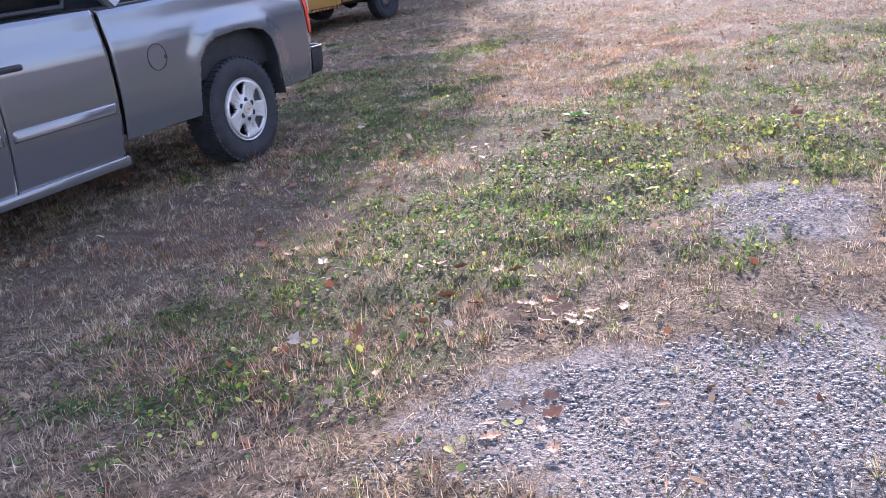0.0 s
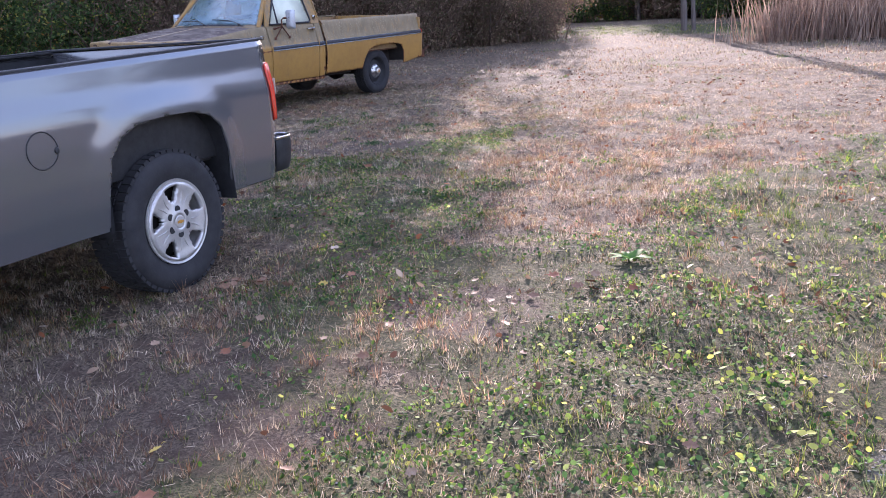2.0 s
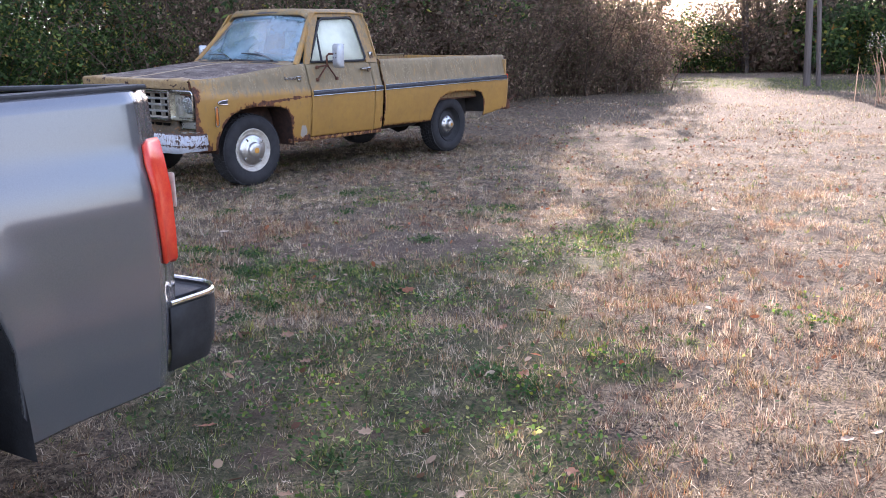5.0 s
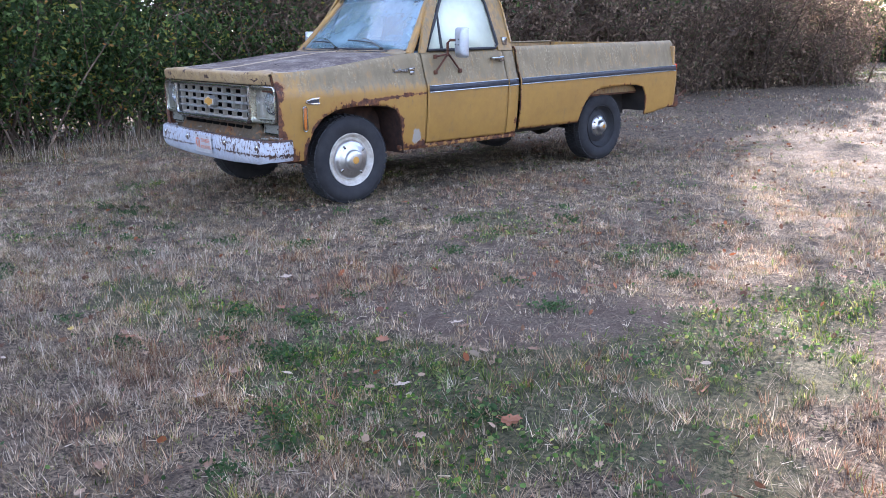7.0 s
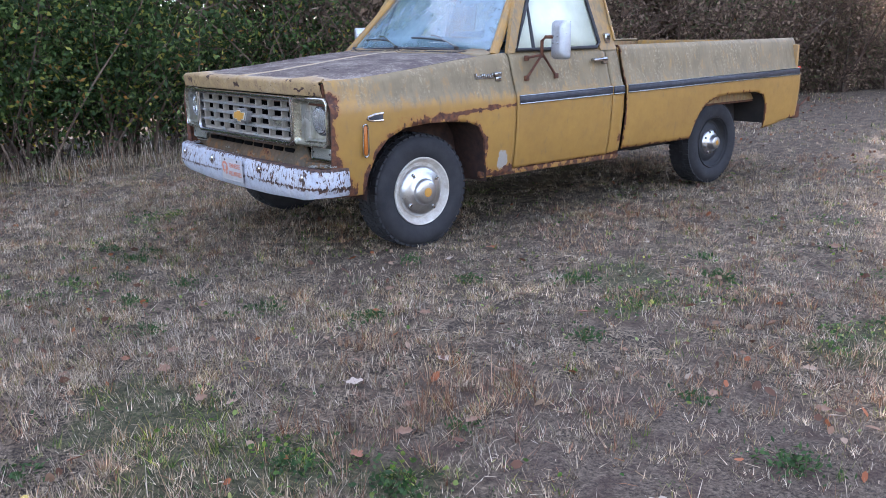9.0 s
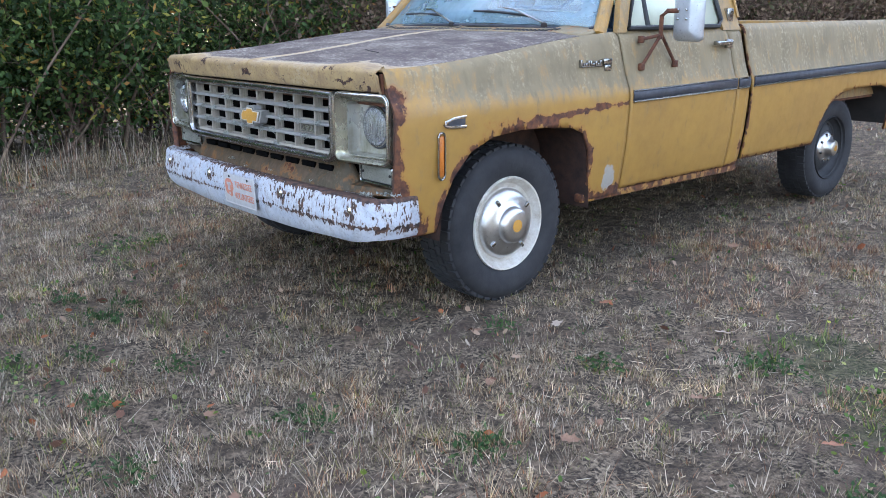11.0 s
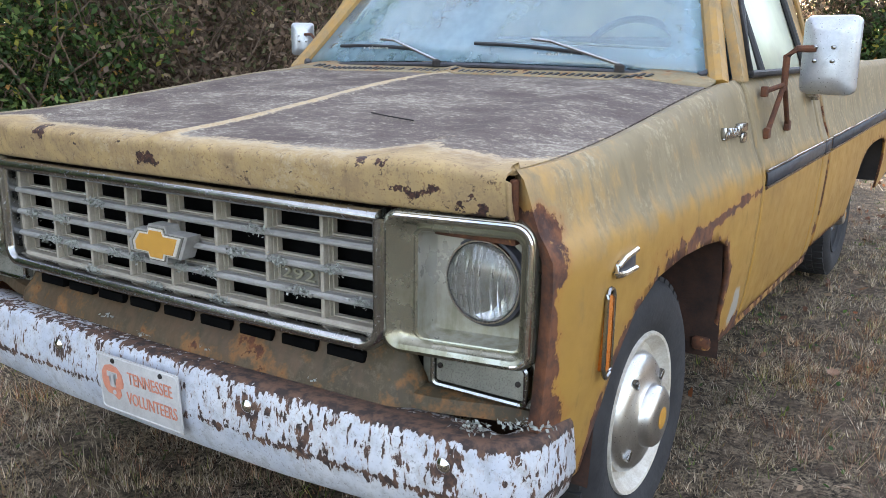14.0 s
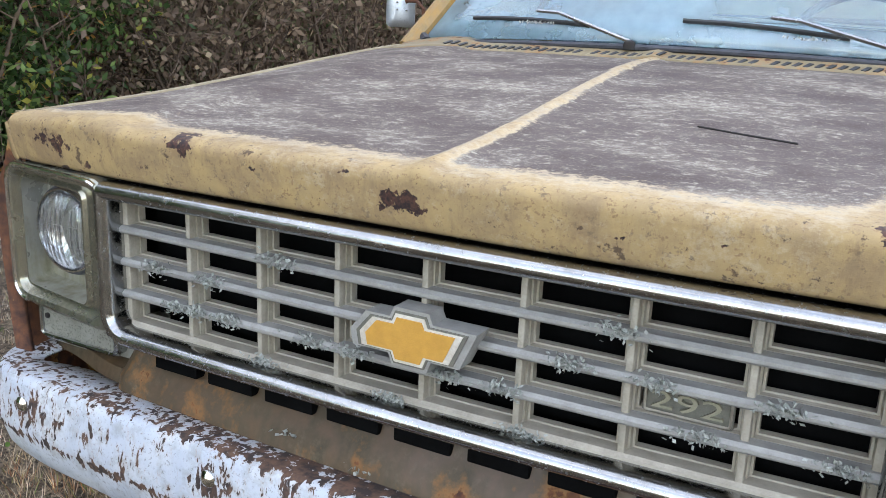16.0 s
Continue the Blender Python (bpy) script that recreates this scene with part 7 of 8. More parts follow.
# added tall trees, their unseen crowns placed to throw shade across the lawn
for i, (x, y, h) in enumerate([(-7.8, 10.6, 9.0), (-8.2, 13.0, 9.4), (-8.6, 15.2, 9.2), (-9.1, 17.2, 8.6), (-9.6, 15.8, 10.0), (-10.2, 18.6, 9.5), (-11.6, 20.2, 12.0), (-13.2, 21.6, 13.0), (-8.9, 15.6, 10.5), (-11.0, 18.2, 11.2), (-11.6, 21.0, 12.6), (-8.9, 21.4, 13.6), (-10.2, 23.4, 14.4)]):
    bare_tree(x, y, h, 0.13 if h < 12 else 0.2, 650 + i, "tall tree thick with dry brown leaves", "thicket trees", leafy=24000, leaf=DRYLEAF, first=0.08 if h < 10.2 else 0.3 if h < 13.5 else 0.62, limbs=34, size=0.22)
# far woods beyond the field: a few trees built once, then repeated
kinds = []
for i in range(4):
    kinds.append(conifer(-14.0 + 9 * i, 41.0, 9.0 + 0.6 * i, 2.9, 700 + i, "tall dark pine at the field's edge", "far pines", (0.04, 0.2, 0.1, 0.34)[i], 9000))
for i in range(4):
    kinds.append(bare_tree(-18.0 + 10 * i, 39.0, 8.0 + 0.5 * i, 0.15, 720 + i, "bare grey tree at the field's edge", "far trees", leafy=2600, first=0.12, limbs=26, size=0.16))
rf = np.random.default_rng(77)
for i in range(92):
    x = -26 + 62 * (i % 46) / 46 + rf.normal(0, 0.6)
    y = 36.5 + (5.0 if i >= 46 else 0.0) - 0.16 * max(0.0, x) + rf.normal(0, 1.0)
    if -15.5 < x < -9.0:
        continue
    low = -17 < x < -4
    j = int(rf.integers(4, 8)) if (low or rf.uniform() < 0.45) else int(rf.integers(0, 4))
    sc = rf.uniform(0.62, 0.78) if low else rf.uniform(0.85, 1.2)
    o = copy_thing(kinds[j], Matrix.Identity(4))
    o.matrix_basis = Matrix.Translation((x, y, float(ground_z(x, y)) - 0.05)) @ Matrix.Rotation(rf.uniform(0, 6.28), 4, "Z") @ Matrix.Scale(sc, 4)
brush = [shrub(-24.0 + 3 * i, 38.0, 2.6, 1.4, 4200, DRYLEAF if i % 3 else EVERGREEN, 0.17, "grey-brown undergrowth below the far trees", "far undergrowth", stems=20, twigs=7, bare=0.02, seed=800 + i) for i in range(4)]
for i in range(60):
    x = -24 + 58 * (i % 30) / 30 + rf.normal(0, 0.4)
    y = 35.6 + (4.0 if i >= 30 else 0.0) - 0.16 * max(0.0, x) + rf.normal(0, 0.7)
    o = copy_thing(brush[i % 4], Matrix.Identity(4))
    o.matrix_basis = Matrix.Translation((x, y, float(ground_z(x, y)) - 0.05)) @ Matrix.Rotation(rf.uniform(0, 6.28), 4, "Z") @ Matrix.Scale(rf.uniform(0.8, 1.5), 4)

# utility poles in the field
pole = thing("utility_pole", "weathered wooden utility pole standing in the field", "pole", m=Matrix.Translation((-0.5, 23.3, float(ground_z(-0.5, 23.3)))))
bm = bmesh.new()
tube(bm, [(0, 0, -0.2), (-0.05, 0, 3), (-0.16, 0.02, 8.5)], 0.115, 14, 0.75)
part("shaft", bm, WOODPOLE, pole)
bm = bmesh.new()
tube(bm, [(0.30, 0.18, -0.1), (0.20, 0.10, 3.0), (0.02, 0.05, 7.5)], 0.075, 10, 0.8)
part("brace", bm, WOODPOLE, pole)

# patch of tall dry grass with pale plumes
rx = np.random.default_rng(21)
n = 7000
t, w = rx.uniform(0, 1, n), rx.normal(0, 1.0, n)
px = 4.1 + 8.5 * t + 0.55 * w
py = 18.3 - 2.2 * t + 0.75 * w + rx.uniform(-0.9, 1.6, n)
bz = ground_z(px, py)
h = rx.uniform(0.75, 1.6, n)
lean = rx.normal(0, 0.22, (n, 2))
b0 = np.stack([px, py, bz], 1)
tip = b0 + np.stack([lean[:, 0] * h, lean[:, 1] * h, h], 1)
sidev = unit(np.stack([rx.normal(0, 1, n), rx.normal(0, 1, n), np.zeros(n)], 1)) * 0.011
midp = b0 + (tip - b0) * 0.55 + np.stack([lean[:, 0] * -0.15, lean[:, 1] * -0.15, np.zeros(n)], 1)
v = np.stack([b0 - sidev, b0 + sidev, midp + sidev, tip, midp - sidev], 1).reshape(-1, 3)
i5 = np.arange(n)[:, None] * 5
f = np.concatenate([i5 + np.array([[0, 1, 2]]), i5 + np.array([[0, 2, 4]]), i5 + np.array([[4, 2, 3]])])
tall = rawmesh("tall_grass", v, f, REED)
tagged(tall, "patch of tall dry brown grass with pale seed plumes", "tall grass", kind="stuff")
sel = tip[h > 1.2]
p = sel[rx.integers(0, len(sel), 34000)] + rx.normal(0, 1, (34000, 3)) * np.array([0.035, 0.035, 0.07])
v, f = leaf_quads(p, 0.035, 0.022, 0.0, rx)
rawmesh("seed_plumes", v, f, PLUME, tall)


# ---- lawn: blades, weeds, fallen leaves, gravel ----
def patchy(x, y, s, seed):
    q = np.random.default_rng(seed).uniform(-1, 1, (6, 3)) * s
    a = sum(np.sin(q[i, 0] * x + q[i, 1] * y + 9 * q[i, 2]) for i in range(6))
    return a / 6.0


def scatter(n, x0, x1, y0, y1, keep, seed):
    r = np.random.default_rng(seed)
    x, y = r.uniform(x0, x1, n), r.uniform(y0, y1, n)
    m = r.uniform(0, 1, n) < keep(x, y)
    return x[m], y[m], r


def blades(name, x, y, r, hmin, hmax, wide, mat, label, lean=0.75):
    n = len(x)
    b = np.stack([x, y, ground_z(x, y) - 0.004], 1)
    a = r.uniform(0, 2 * np.pi, n)
    h = r.uniform(hmin, hmax, n) * (0.75 + 0.5 * (patchy(x, y, 2.4, 3) + 0.5))
    l = np.abs(r.normal(0, lean, n)) * h
    s = np.stack([-np.sin(a), np.cos(a), np.zeros(n)], 1) * (wide * r.uniform(0.6, 1.4, n))[:, None]
    tip = b + np.stack([np.cos(a + r.normal(0, 0.6, n)) * l, np.sin(a + r.normal(0, 0.6, n)) * l, h], 1)
    v = np.stack([b - s, b + s, tip], 1).reshape(-1, 3)
    ob = rawmesh(name, v, np.arange(3 * n).reshape(-1, 3), mat)
    return tagged(ob, label, "grass", kind="stuff")


def off_things(x, y):
    """Thins the lawn on gravel, bare soil and under the tyres."""
    g = (1 - 0.88 * np.clip(gravel_at(x, y) * 1.5 - 0.25 + 0.9 * (vnoise(x, y, 3.2, 87) - 0.5), 0, 1)) * (1 - 0.6 * bare_at(x, y))
    return np.clip(g, 0.02, 1)


def near_path(x, y):
    """1 beside the walk, less further off."""
    ax, ay, bx_, by_ = 10.8, -9.7, 0.6, -1.8
    t = np.clip(((x - ax) * (bx_ - ax) + (y - ay) * (by_ - ay)) / ((bx_ - ax) ** 2 + (by_ - ay) ** 2), 0, 1)
    d = np.hypot(x - ax - t * (bx_ - ax), y - ay - t * (by_ - ay))
    return np.clip(1.25 - d / 7.0, 0.12, 1)


def straw_keep(x, y):
    n = 0.6 * vnoise(x, y, 2.4, 71) + 0.4 * vnoise(x, y, 6.5, 72)
    return off_things(x, y) * near_path(x, y) * (1.0 - 0.45 * green_mask(x, y)) * (0.42 + 0.58 * step01(0.28, 0.55, n)) * (0.22 + 0.78 * step01(0.30, 0.55, vnoise(x, y, 9.5, 92)))


def green_keep(x, y):
    return off_things(x, y) * near_path(x, y) * np.clip(green_mask(x, y), 0.16, 1) * (0.2 + 0.6 * step01(0.3, 0.6, vnoise(x, y, 6.0, 73)))


def clover_keep(x, y):
    """Clover and ivy grow in part of the green."""
    return off_things(x, y) * near_path(x, y) * np.clip(green_mask(x, y) * step01(0.35, 0.6, 0.7 * vnoise(x, y, 1.7, 74) + 0.3 * vnoise(x, y, 7.0, 75)), 0.015, 1)


def russet_keep(x, y):
    n = 0.55 * vnoise(x, y, 1.2, 76) + 0.45 * vnoise(x, y, 3.6, 77)
    z = blob(x, y, 7.2, -3.0, 1.2, 1.0, 30) + 0.8 * blob(x, y, 7.5, 1.5, 3.2, 2.6) + 0.6 * blob(x, y, 9.5, -7.4, 0.5, 0.3) + 0.5 * blob(x, y, 8.0, -6.0, 0.5, 0.4)
    return off_things(x, y) * near_path(x, y) * (1 - 0.7 * green_mask(x, y)) * step01(0.55, 0.72, n + 0.36 * np.clip(z, 0, 1))


def tufts(name, n, keep, seed, per, hmin, hmax, wide, mat, label, lean, spread):
    """Blades that grow in small tufts, more upright in the middle."""
    x, y, r = scatter(n, -5, 12.5, -10, 9, keep, seed)
    k = len(x)
    sz = np.clip(r.normal(1.0, 0.35, k), 0.35, 2.0) * (0.9 + 0.7 * patchy(x, y, 1.7, seed + 50))
    sz = np.clip(sz, 0.3, 2.2)
    x, y, sz = np.repeat(x, per), np.repeat(y, per), np.repeat(sz, per)
    m = len(x)
    a, d = r.uniform(0, 2 * np.pi, m), np.abs(r.normal(0, spread, m))
    bx_, by_ = x + np.cos(a) * d, y + np.sin(a) * d
    b = np.stack([bx_, by_, ground_z(bx_, by_) - 0.004], 1)
    h = r.uniform(hmin, hmax, m) * sz
    out = (d / spread * 0.5 + np.abs(r.normal(0, lean, m))) * h
    a2 = a + r.normal(0, 0.7, m)
    s = np.stack([-np.sin(a2), np.cos(a2), np.zeros(m)], 1) * (wide * r.uniform(0.6, 1.4, m))[:, None]
    tip = b + np.stack([np.cos(a2) * out, np.sin(a2) * out, h], 1)
    v = np.stack([b - s, b + s, tip], 1).reshape(-1, 3)
    return tagged(rawmesh(name, v, np.arange(3 * m).reshape(-1, 3), mat), label, "grass", kind="stuff")


tufts("dormant_grass", 330000, straw_keep, 31, 11, 0.014, 0.046, 0.0015, STRAW, "short dormant straw-coloured grass", 0.45, 0.022)
tufts("russet_grass", 80000, russet_keep, 38, 12, 0.02, 0.066, 0.0018, RUSSET, "patches of russet dead grass", 0.35, 0.022)
tufts("straw_clump_grass", 2600, lambda x, y: off_things(x, y) * near_path(x, y) * step01(0.66, 0.74, 0.6 * vnoise(x, y, 1.1, 78) + 0.4 * vnoise(x, y, 3.0, 79) + 0.45 * blob(x, y, 8.28, -5.4, 0.32, 0.16, 15) + 0.4 * blob(x, y, 2.7, -2.25, 1.1, 0.25, 32)), 42, 34, 0.03, 0.085, 0.0017, STRAW, "taller clumps of dead straw grass", 0.55, 0.035)
tufts("tall_green_grass", 24000, lambda x, y: off_things(x, y) * green_mask(x, y) * step01(0.5, 0.7, vnoise(x, y, 2.6, 80)), 39, 10, 0.03, 0.07, 0.0024, GREEN, "longer yellow-green grass tufts", 0.5, 0.022)
tufts("green_grass", 170000, green_keep, 32, 9, 0.014, 0.040, 0.0019, GREEN, "patches of short green grass", 0.45, 0.018)
x, y, r = scatter(130000, -9, 22, 7, 34, lambda x, y: np.clip(1.1 - y / 40, 0.2, 1) * (1 - 0.8 * green_mask(x, y)) * step01(0.25, 0.6, 0.6 * vnoise(x, y, 0.8, 81) + 0.4 * vnoise(x, y, 2.5, 82)), 33)
blades("field_grass", x, y, r, 0.02, 0.07, 0.006, STRAW, "dry grass of the farther field", 0.8)
x, y, r = scatter(60000, -9, 16, 8, 34, lambda x, y: green_mask(x, y), 43)
blades("field_green_grass", x, y, r, 0.03, 0.08, 0.007, GREEN, "green grass of the farther field", 0.8)
# clover and ground ivy
x, y, r = scatter(330000, -3, 12.5, -10, 7, clover_keep, 34)
p = np.stack([x, y, ground_z(x, y) + r.uniform(0.004, 0.034, len(x))], 1)
v, f = round_leaves(p, 0.0205, 0.0195, r, 1.4)
tagged(rawmesh("clover", v, f, WEED), "low clover and weeds in the lawn", "clover", kind="stuff")
# fallen leaves lying about
x, y, r = scatter(16000, -4.5, 13, -10, 14, lambda x, y: 0.10 + 0.9 * step01(0.5, 0.75, 0.6 * vnoise(x, y, 1.4, 83) + 0.4 * vnoise(x, y, 5.0, 84)), 35)
p = np.stack([x, y, ground_z(x, y) + r.uniform(0.008, 0.035, len(x))], 1)
v, f = round_leaves(p, 0.048, 0.030, r, 1.0)
tagged(rawmesh("leaf_litter", v, f, FALLEN), "scattered brown fallen leaves on the lawn", "leaf litter", kind="stuff")
# short bits of straw lying flat on soil and gravel
x, y, r = scatter(60000, 1.5, 12.5, -10, 3, lambda x, y: near_path(x, y) * (1 - 0.6 * bare_at(x, y)) * (0.35 + 0.65 * step01(0.4, 0.65, vnoise(x, y, 3.0, 88))), 44)
n = len(x)
a, L = r.uniform(0, 2 * np.pi, n), r.uniform(0.008, 0.028, n)
c = np.stack([x, y, ground_z(x, y) + r.uniform(0.003, 0.014, n)], 1)
d = np.stack([np.cos(a) * L, np.sin(a) * L, r.normal(0, 0.12, n) * L], 1)
s = np.stack([-np.sin(a), np.cos(a), r.normal(0, 0.4, n)], 1) * r.uniform(0.0008, 0.0017, n)[:, None]
v = np.stack([c - d - s, c - d + s, c + d + s * 0.6, c + d - s * 0.6], 1).reshape(-1, 3)
tagged(rawmesh("straw_litter", v, np.arange(4 * n).reshape(-1, 4), STRAW), "flat bits of dead straw on the soil", "straw litter", kind="stuff")
# yellow-green heart-shaped weed leaves near the gravel
rw = np.random.default_rng(36)
cx, cy = rw.uniform(8.6, 12, 260), rw.uniform(-8.6, -3.0, 260)
ok = rw.uniform(0, 1, 260) < 0.06 + 0.9 * blob(cx, cy, 9.7, -5.2, 0.9, 0.9) + 0.5 * blob(cx, cy, 10.6, -4.2, 1.0, 1.0)
cx, cy = np.append(np.repeat(cx[ok], 7), rw.normal(9.12, 0.06, 7)), np.append(np.repeat(cy[ok], 7), rw.normal(-8.12, 0.06, 7))
x, y, r = cx + rw.normal(0, 0.07, len(cx)), cy + rw.normal(0, 0.07, len(cx)), rw
p = np.stack([x, y, ground_z(x, y) + r.uniform(0.015, 0.05, len(x))], 1)
v, f = round_leaves(p, 0.029, 0.029, r, 2.2)
BRIGHTWEED = leaf_mat("bright_weed_leaves", [(0, (0.16, 0.26, 0.05)), (0.5, (0.33, 0.37, 0.07)), (1, (0.46, 0.44, 0.10))], 0.4)
tagged(rawmesh("broadleaf_weeds", v, f, BRIGHTWEED), "yellow-green broadleaf weeds at the gravel's edge", "weeds", kind="stuff")
# gravel
x, y, r = scatter(150000, 8.2, 13.5, -11, -4.6, lambda x, y: np.clip(step01(0.30, 0.75, gravel_at(x, y) + 0.7 * (0.6 * vnoise(x, y, 2.2, 85) + 0.4 * vnoise(x, y, 7.0, 86)) - 0.4), 0.006, 1), 37)
ico = [(0, 0, 1), (0.894, 0, 0.447), (0.276, 0.851, 0.447), (-0.724, 0.526, 0.447), (-0.724, -0.526, 0.447), (0.276, -0.851, 0.447), (0.0, 0, -0.3)]
ico = np.array(ico)
tri = np.array([(0, 1, 2), (0, 2, 3), (0, 3, 4), (0, 4, 5), (0, 5, 1), (6, 2, 1), (6, 3, 2), (6, 4, 3), (6, 5, 4), (6, 1, 5)])
n = len(x)
sz = 0.0034 + 0.0082 * r.beta(1.3, 2.6, (n, 1, 1))
sc = r.uniform(0.6, 1.25, (n, 1, 3)) * np.array([1.25, 1, 0.6])
pts = ico[None] * (1 + r.normal(0, 0.13, (n, 7, 1))) * sc * sz
a = r.uniform(0, 2 * np.pi, n)
ca, sa = np.cos(a)[:, None], np.sin(a)[:, None]
pts = np.stack([pts[..., 0] * ca - pts[..., 1] * sa, pts[..., 0] * sa + pts[..., 1] * ca, pts[..., 2]], -1)
pts += np.stack([x, y, ground_z(x, y) + 0.002], 1)[:, None]
f = (tri[None] + 7 * np.arange(n)[:, None, None]).reshape(-1, 3)
tagged(rawmesh("gravel", pts.reshape(-1, 3), f, STONE), "grey crushed-stone gravel showing through the grass", "gravel", kind="stuff")

# separate dead leaves that stand out near the walk
def dead_leaf_mesh(seed, L):
    r = np.random.default_rng(seed)
    bm = bmesh.new()
    rows = []
    lob = r.uniform(2.0, 3.2)
    for t in np.linspace(0, 1, 9):
        w = L * 0.42 * math.sin(math.pi * min(1, 0.06 + 0.94 * t)) ** 0.7 * (0.72 + 0.28 * math.cos(lob * 2 * math.pi * t))
        curl = 0.22 * L * (t - 0.5) ** 2 * r.uniform(0.6, 1.4)
        rows.append([(L * (t - 0.5), s * w, curl + 0.35 * abs(s) * w * r.uniform(0.5, 1.2)) for s in (-1, -0.5, 0, 0.5, 1)])
    grid(bm, rows)
    tube(bm, [(-L * 0.5, 0, 0.01), (-L * 0.68, 0.004, 0.014), (-L * 0.8, 0.008, 0.008)], 0.0014, 4)
    bmesh.ops.recalc_face_normals(bm, faces=bm.faces)
    me = bpy.data.meshes.new("fallen_leaf")
    bm.to_mesh(me)
    bm.free()
    me.shade_smooth()
    return me


LEAF_TONES = [simple("dead_leaf_" + n, a, b, 40, (0.6, 0.85), 0, 0.3) for n, a, b in (("tan", (0.26, 0.17, 0.10), (0.36, 0.25, 0.165)), ("brown", (0.17, 0.09, 0.05), (0.26, 0.15, 0.09)), ("red", (0.21, 0.085, 0.042), (0.30, 0.125, 0.062)), ("pale", (0.36, 0.28, 0.21), (0.46, 0.37, 0.28)), ("yellow", (0.50, 0.36, 0.06), (0.58, 0.44, 0.12)))]
LEAF_WORDS = ("tan", "dark brown", "rust-red", "pale grey-tan", "yellow")
leaf_meshes = []
for k in range(10):
    me = dead_leaf_mesh(k, 0.046 + 0.009 * (k % 4))
    me.materials.append(LEAF_TONES[k % 5])
    leaf_meshes.append(me)
rl = np.random.default_rng(91)
spots = [(4.91, -2.19), (3.73, -2.57), (4.08, -2.18), (1.37, -0.14), (6.85, -3.5), (8.6, -4.3), (7.5, -4.6), (6.45, -4.35), (6.5, -4.45), (6.38, -4.42), (1.2, -0.45), (2.1, -0.9), (1.9, 0.3), (2.4, -1.5), (2.7, -0.4)]
for k in range(150):
    x, y = spots[k] if k < len(spots) else (float(rl.uniform(0.8, 9.5)), 0.0)
    if k >= len(spots):
        c = -1.0 - 0.72 * (x - 0.8)
        y = float(rl.normal(c + 1.0, 1.5))
    if y < -0.3 and abs(x) < 1.0 or (abs(x) < 1.15 and y > -0.9) or (4.4 < x < 6.2 and y < -4.0):
        continue
    j = int(rl.choice([0, 1, 2, 5, 6, 7, 1, 6, 0, 3, 9 if k % 4 == 0 else 5]))
    o = new("fallen_leaf", leaf_meshes[j])
    o.matrix_world = Matrix.Translation((x, y, float(ground_z(x, y)) + 0.022)) @ Matrix.Rotation(rl.uniform(0, 6.28), 4, "Z") @ Matrix.Rotation(rl.normal(0, 0.35), 4, "X")
    tagged(o, "curled " + LEAF_WORDS[j % 5] + " dead leaf lying on the grass", "leaf", "fallen leaves")

# little drifts of dead leaves caught in the grass
for cx, cy, n, s in ((6.47, -5.21, 14, 0.09), (9.68, -7.22, 16, 0.13), (9.96, -7.94, 9, 0.12), (7.95, -4.85, 9, 0.14), (8.25, -4.6, 7, 0.12), (4.86, -2.13, 3, 0.05), (3.06, -2.76, 4, 0.07), (8.1, -7.0, 6, 0.15), (9.3, -6.9, 6, 0.2)):
    for k in range(n):
        x, y = cx + float(rl.normal(0, s)), cy + float(rl.normal(0, s * 0.7))
        j = int(rl.choice([1, 6, 0, 2, 5, 1, 6, 7]))
        o = new("fallen_leaf", leaf_meshes[j])
        o.matrix_world = Matrix.Translation((x, y, float(ground_z(x, y)) + 0.026)) @ Matrix.Rotation(rl.uniform(0, 6.28), 4, "Z") @ Matrix.Rotation(rl.normal(0, 0.7), 4, "X")
        tagged(o, "curled " + LEAF_WORDS[j % 5] + " dead leaf in a small drift on the grass", "leaf", "fallen leaves")

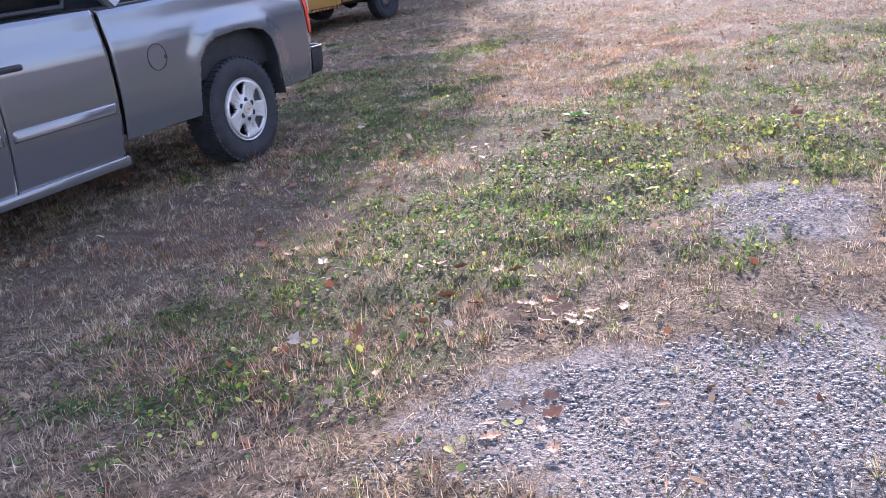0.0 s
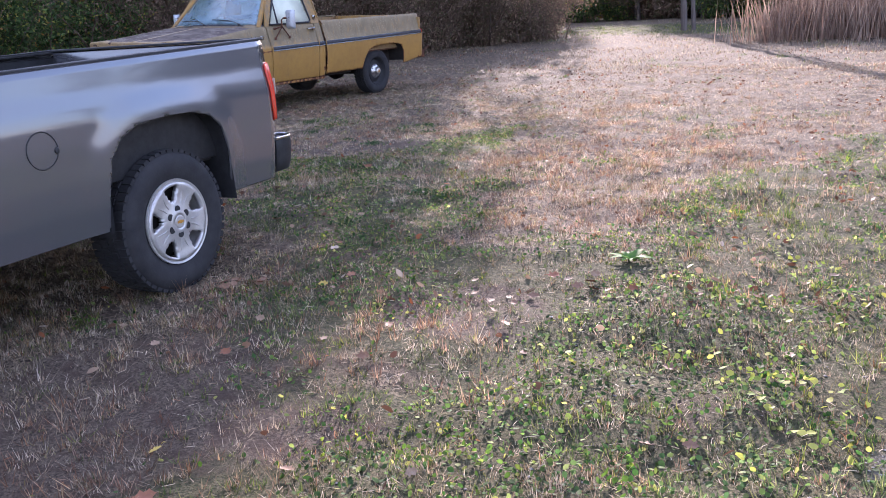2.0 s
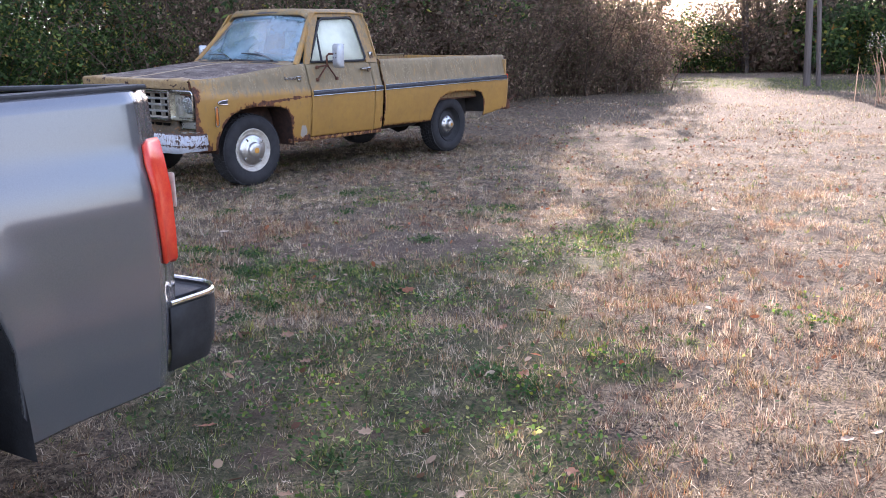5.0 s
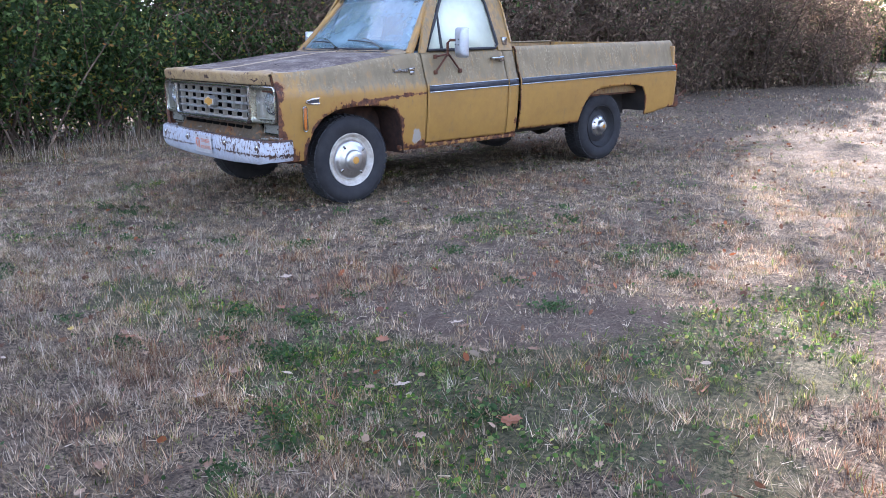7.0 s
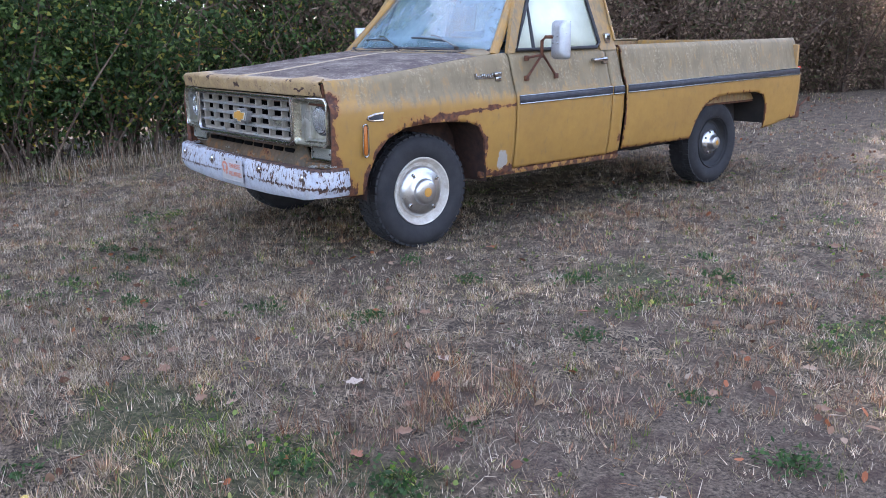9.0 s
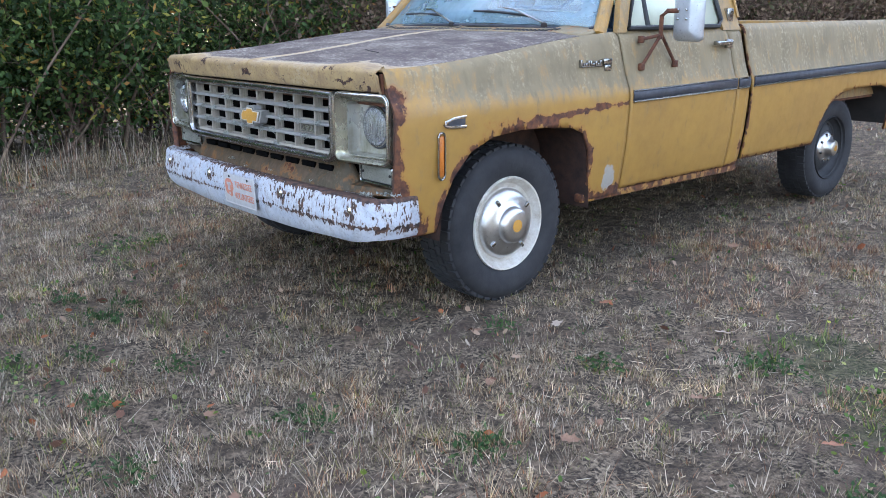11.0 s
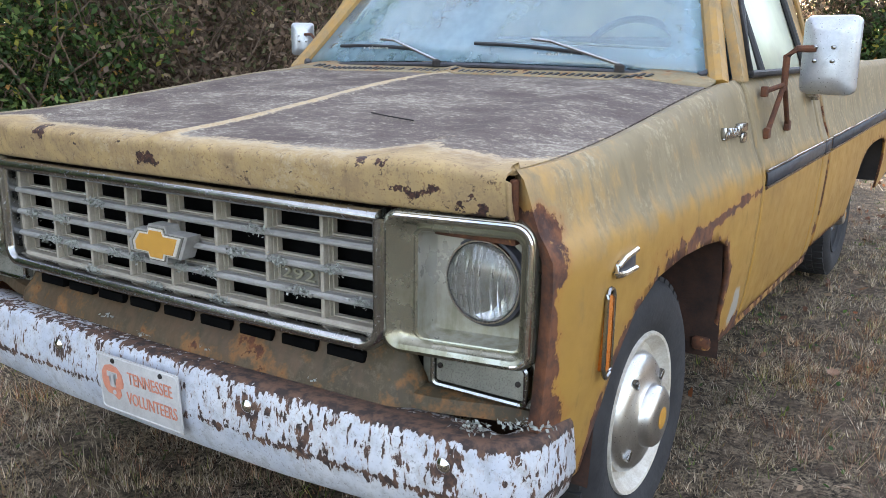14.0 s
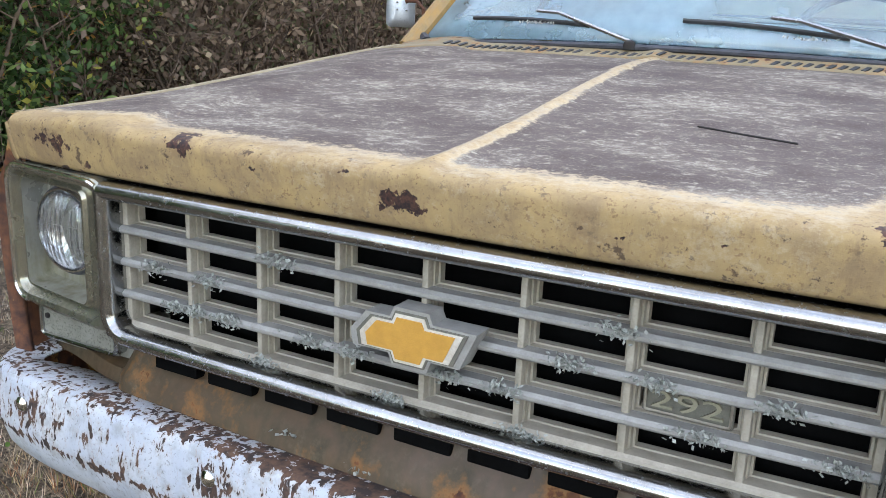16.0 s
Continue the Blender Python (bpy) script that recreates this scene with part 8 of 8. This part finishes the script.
# small clumps of dark green weeds in the brown lawn by the truck
DARKWEED = leaf_mat("dark_weed_leaves", [(0, (0.03, 0.065, 0.022)), (0.5, (0.05, 0.095, 0.03)), (1, (0.08, 0.13, 0.04))], 0.25)
rc = np.random.default_rng(410)
fixed = [(1.75, -0.3), (-0.6, -1.55), (0.2, -1.75), (0.55, -1.5), (2.2, 0.1), (1.9, -1.1), (1.3, -1.35), (2.9, -0.6), (2.4, 1.0), (3.2, -1.6), (-0.35, -1.35), (-0.2, -1.5)]
pts = []
for k in range(44):
    x, y = fixed[k] if k < len(fixed) else (float(rc.uniform(0.2, 6.5)), 0.0)
    if k >= len(fixed):
        y = float(rc.normal(-1.2 - 0.45 * (x - 0.8), 1.3))
    if abs(x) < 1.15 and y > -0.95 or (4.3 < x < 6.3 and y < -3.9):
        continue
    n = int(rc.integers(50, 190))
    sp = 0.012 + 0.0028 * math.sqrt(n)
    q = np.stack([x + rc.normal(0, sp * 1.3, n), y + rc.normal(0, sp, n), np.zeros(n)], 1)
    q[:, 2] = ground_z(q[:, 0], q[:, 1]) + rc.uniform(0.004, 0.03, n)
    pts.append(q)
v, f = leaf_quads(np.concatenate(pts), 0.026, 0.012, 0.0, rc, 0.8)
tagged(rawmesh("dark_weeds", v, f, DARKWEED), "small clumps of dark green weeds in the dry lawn", "weeds", kind="stuff")

# a green rosette weed
ROSETTE = leaf_mat("rosette_leaves", [(0, (0.10, 0.22, 0.05)), (0.5, (0.15, 0.29, 0.07)), (1, (0.22, 0.36, 0.10))], 0.5)
def rosette(x, y, size, count, seed, label):
    r = np.random.default_rng(seed)
    ob = thing("weed_rosette", label, "weed", "rosette weeds", m=Matrix.Translation((x, y, float(ground_z(x, y)) + 0.004)))
    for k in range(count):
        bm = bmesh.new()
        a = 2.4 * k + r.normal(0, 0.2)
        L = size * r.uniform(0.6, 1.1)
        up = r.uniform(0.35, 1.0)
        rows = []
        for t in np.linspace(0, 1, 6):
            w = 0.20 * L * math.sin(math.pi * min(1, 0.12 + 0.88 * t)) ** 0.8 * (1 - 0.3 * t)
            c = Vector((math.cos(a) * L * t, math.sin(a) * L * t, L * up * (t - 0.7 * t * t)))
            s = Vector((-math.sin(a), math.cos(a), 0)) * w
            rows.append([c - s + Vector((0, 0, 0.25 * w)), c, c + s + Vector((0, 0, 0.25 * w))])
        grid(bm, rows)
        part("leaf", bm, ROSETTE, ob)
    return ob


rosette(8.30, -4.13, 0.13, 13, 1, "dark green broad-leaved weed rosette in the lawn")
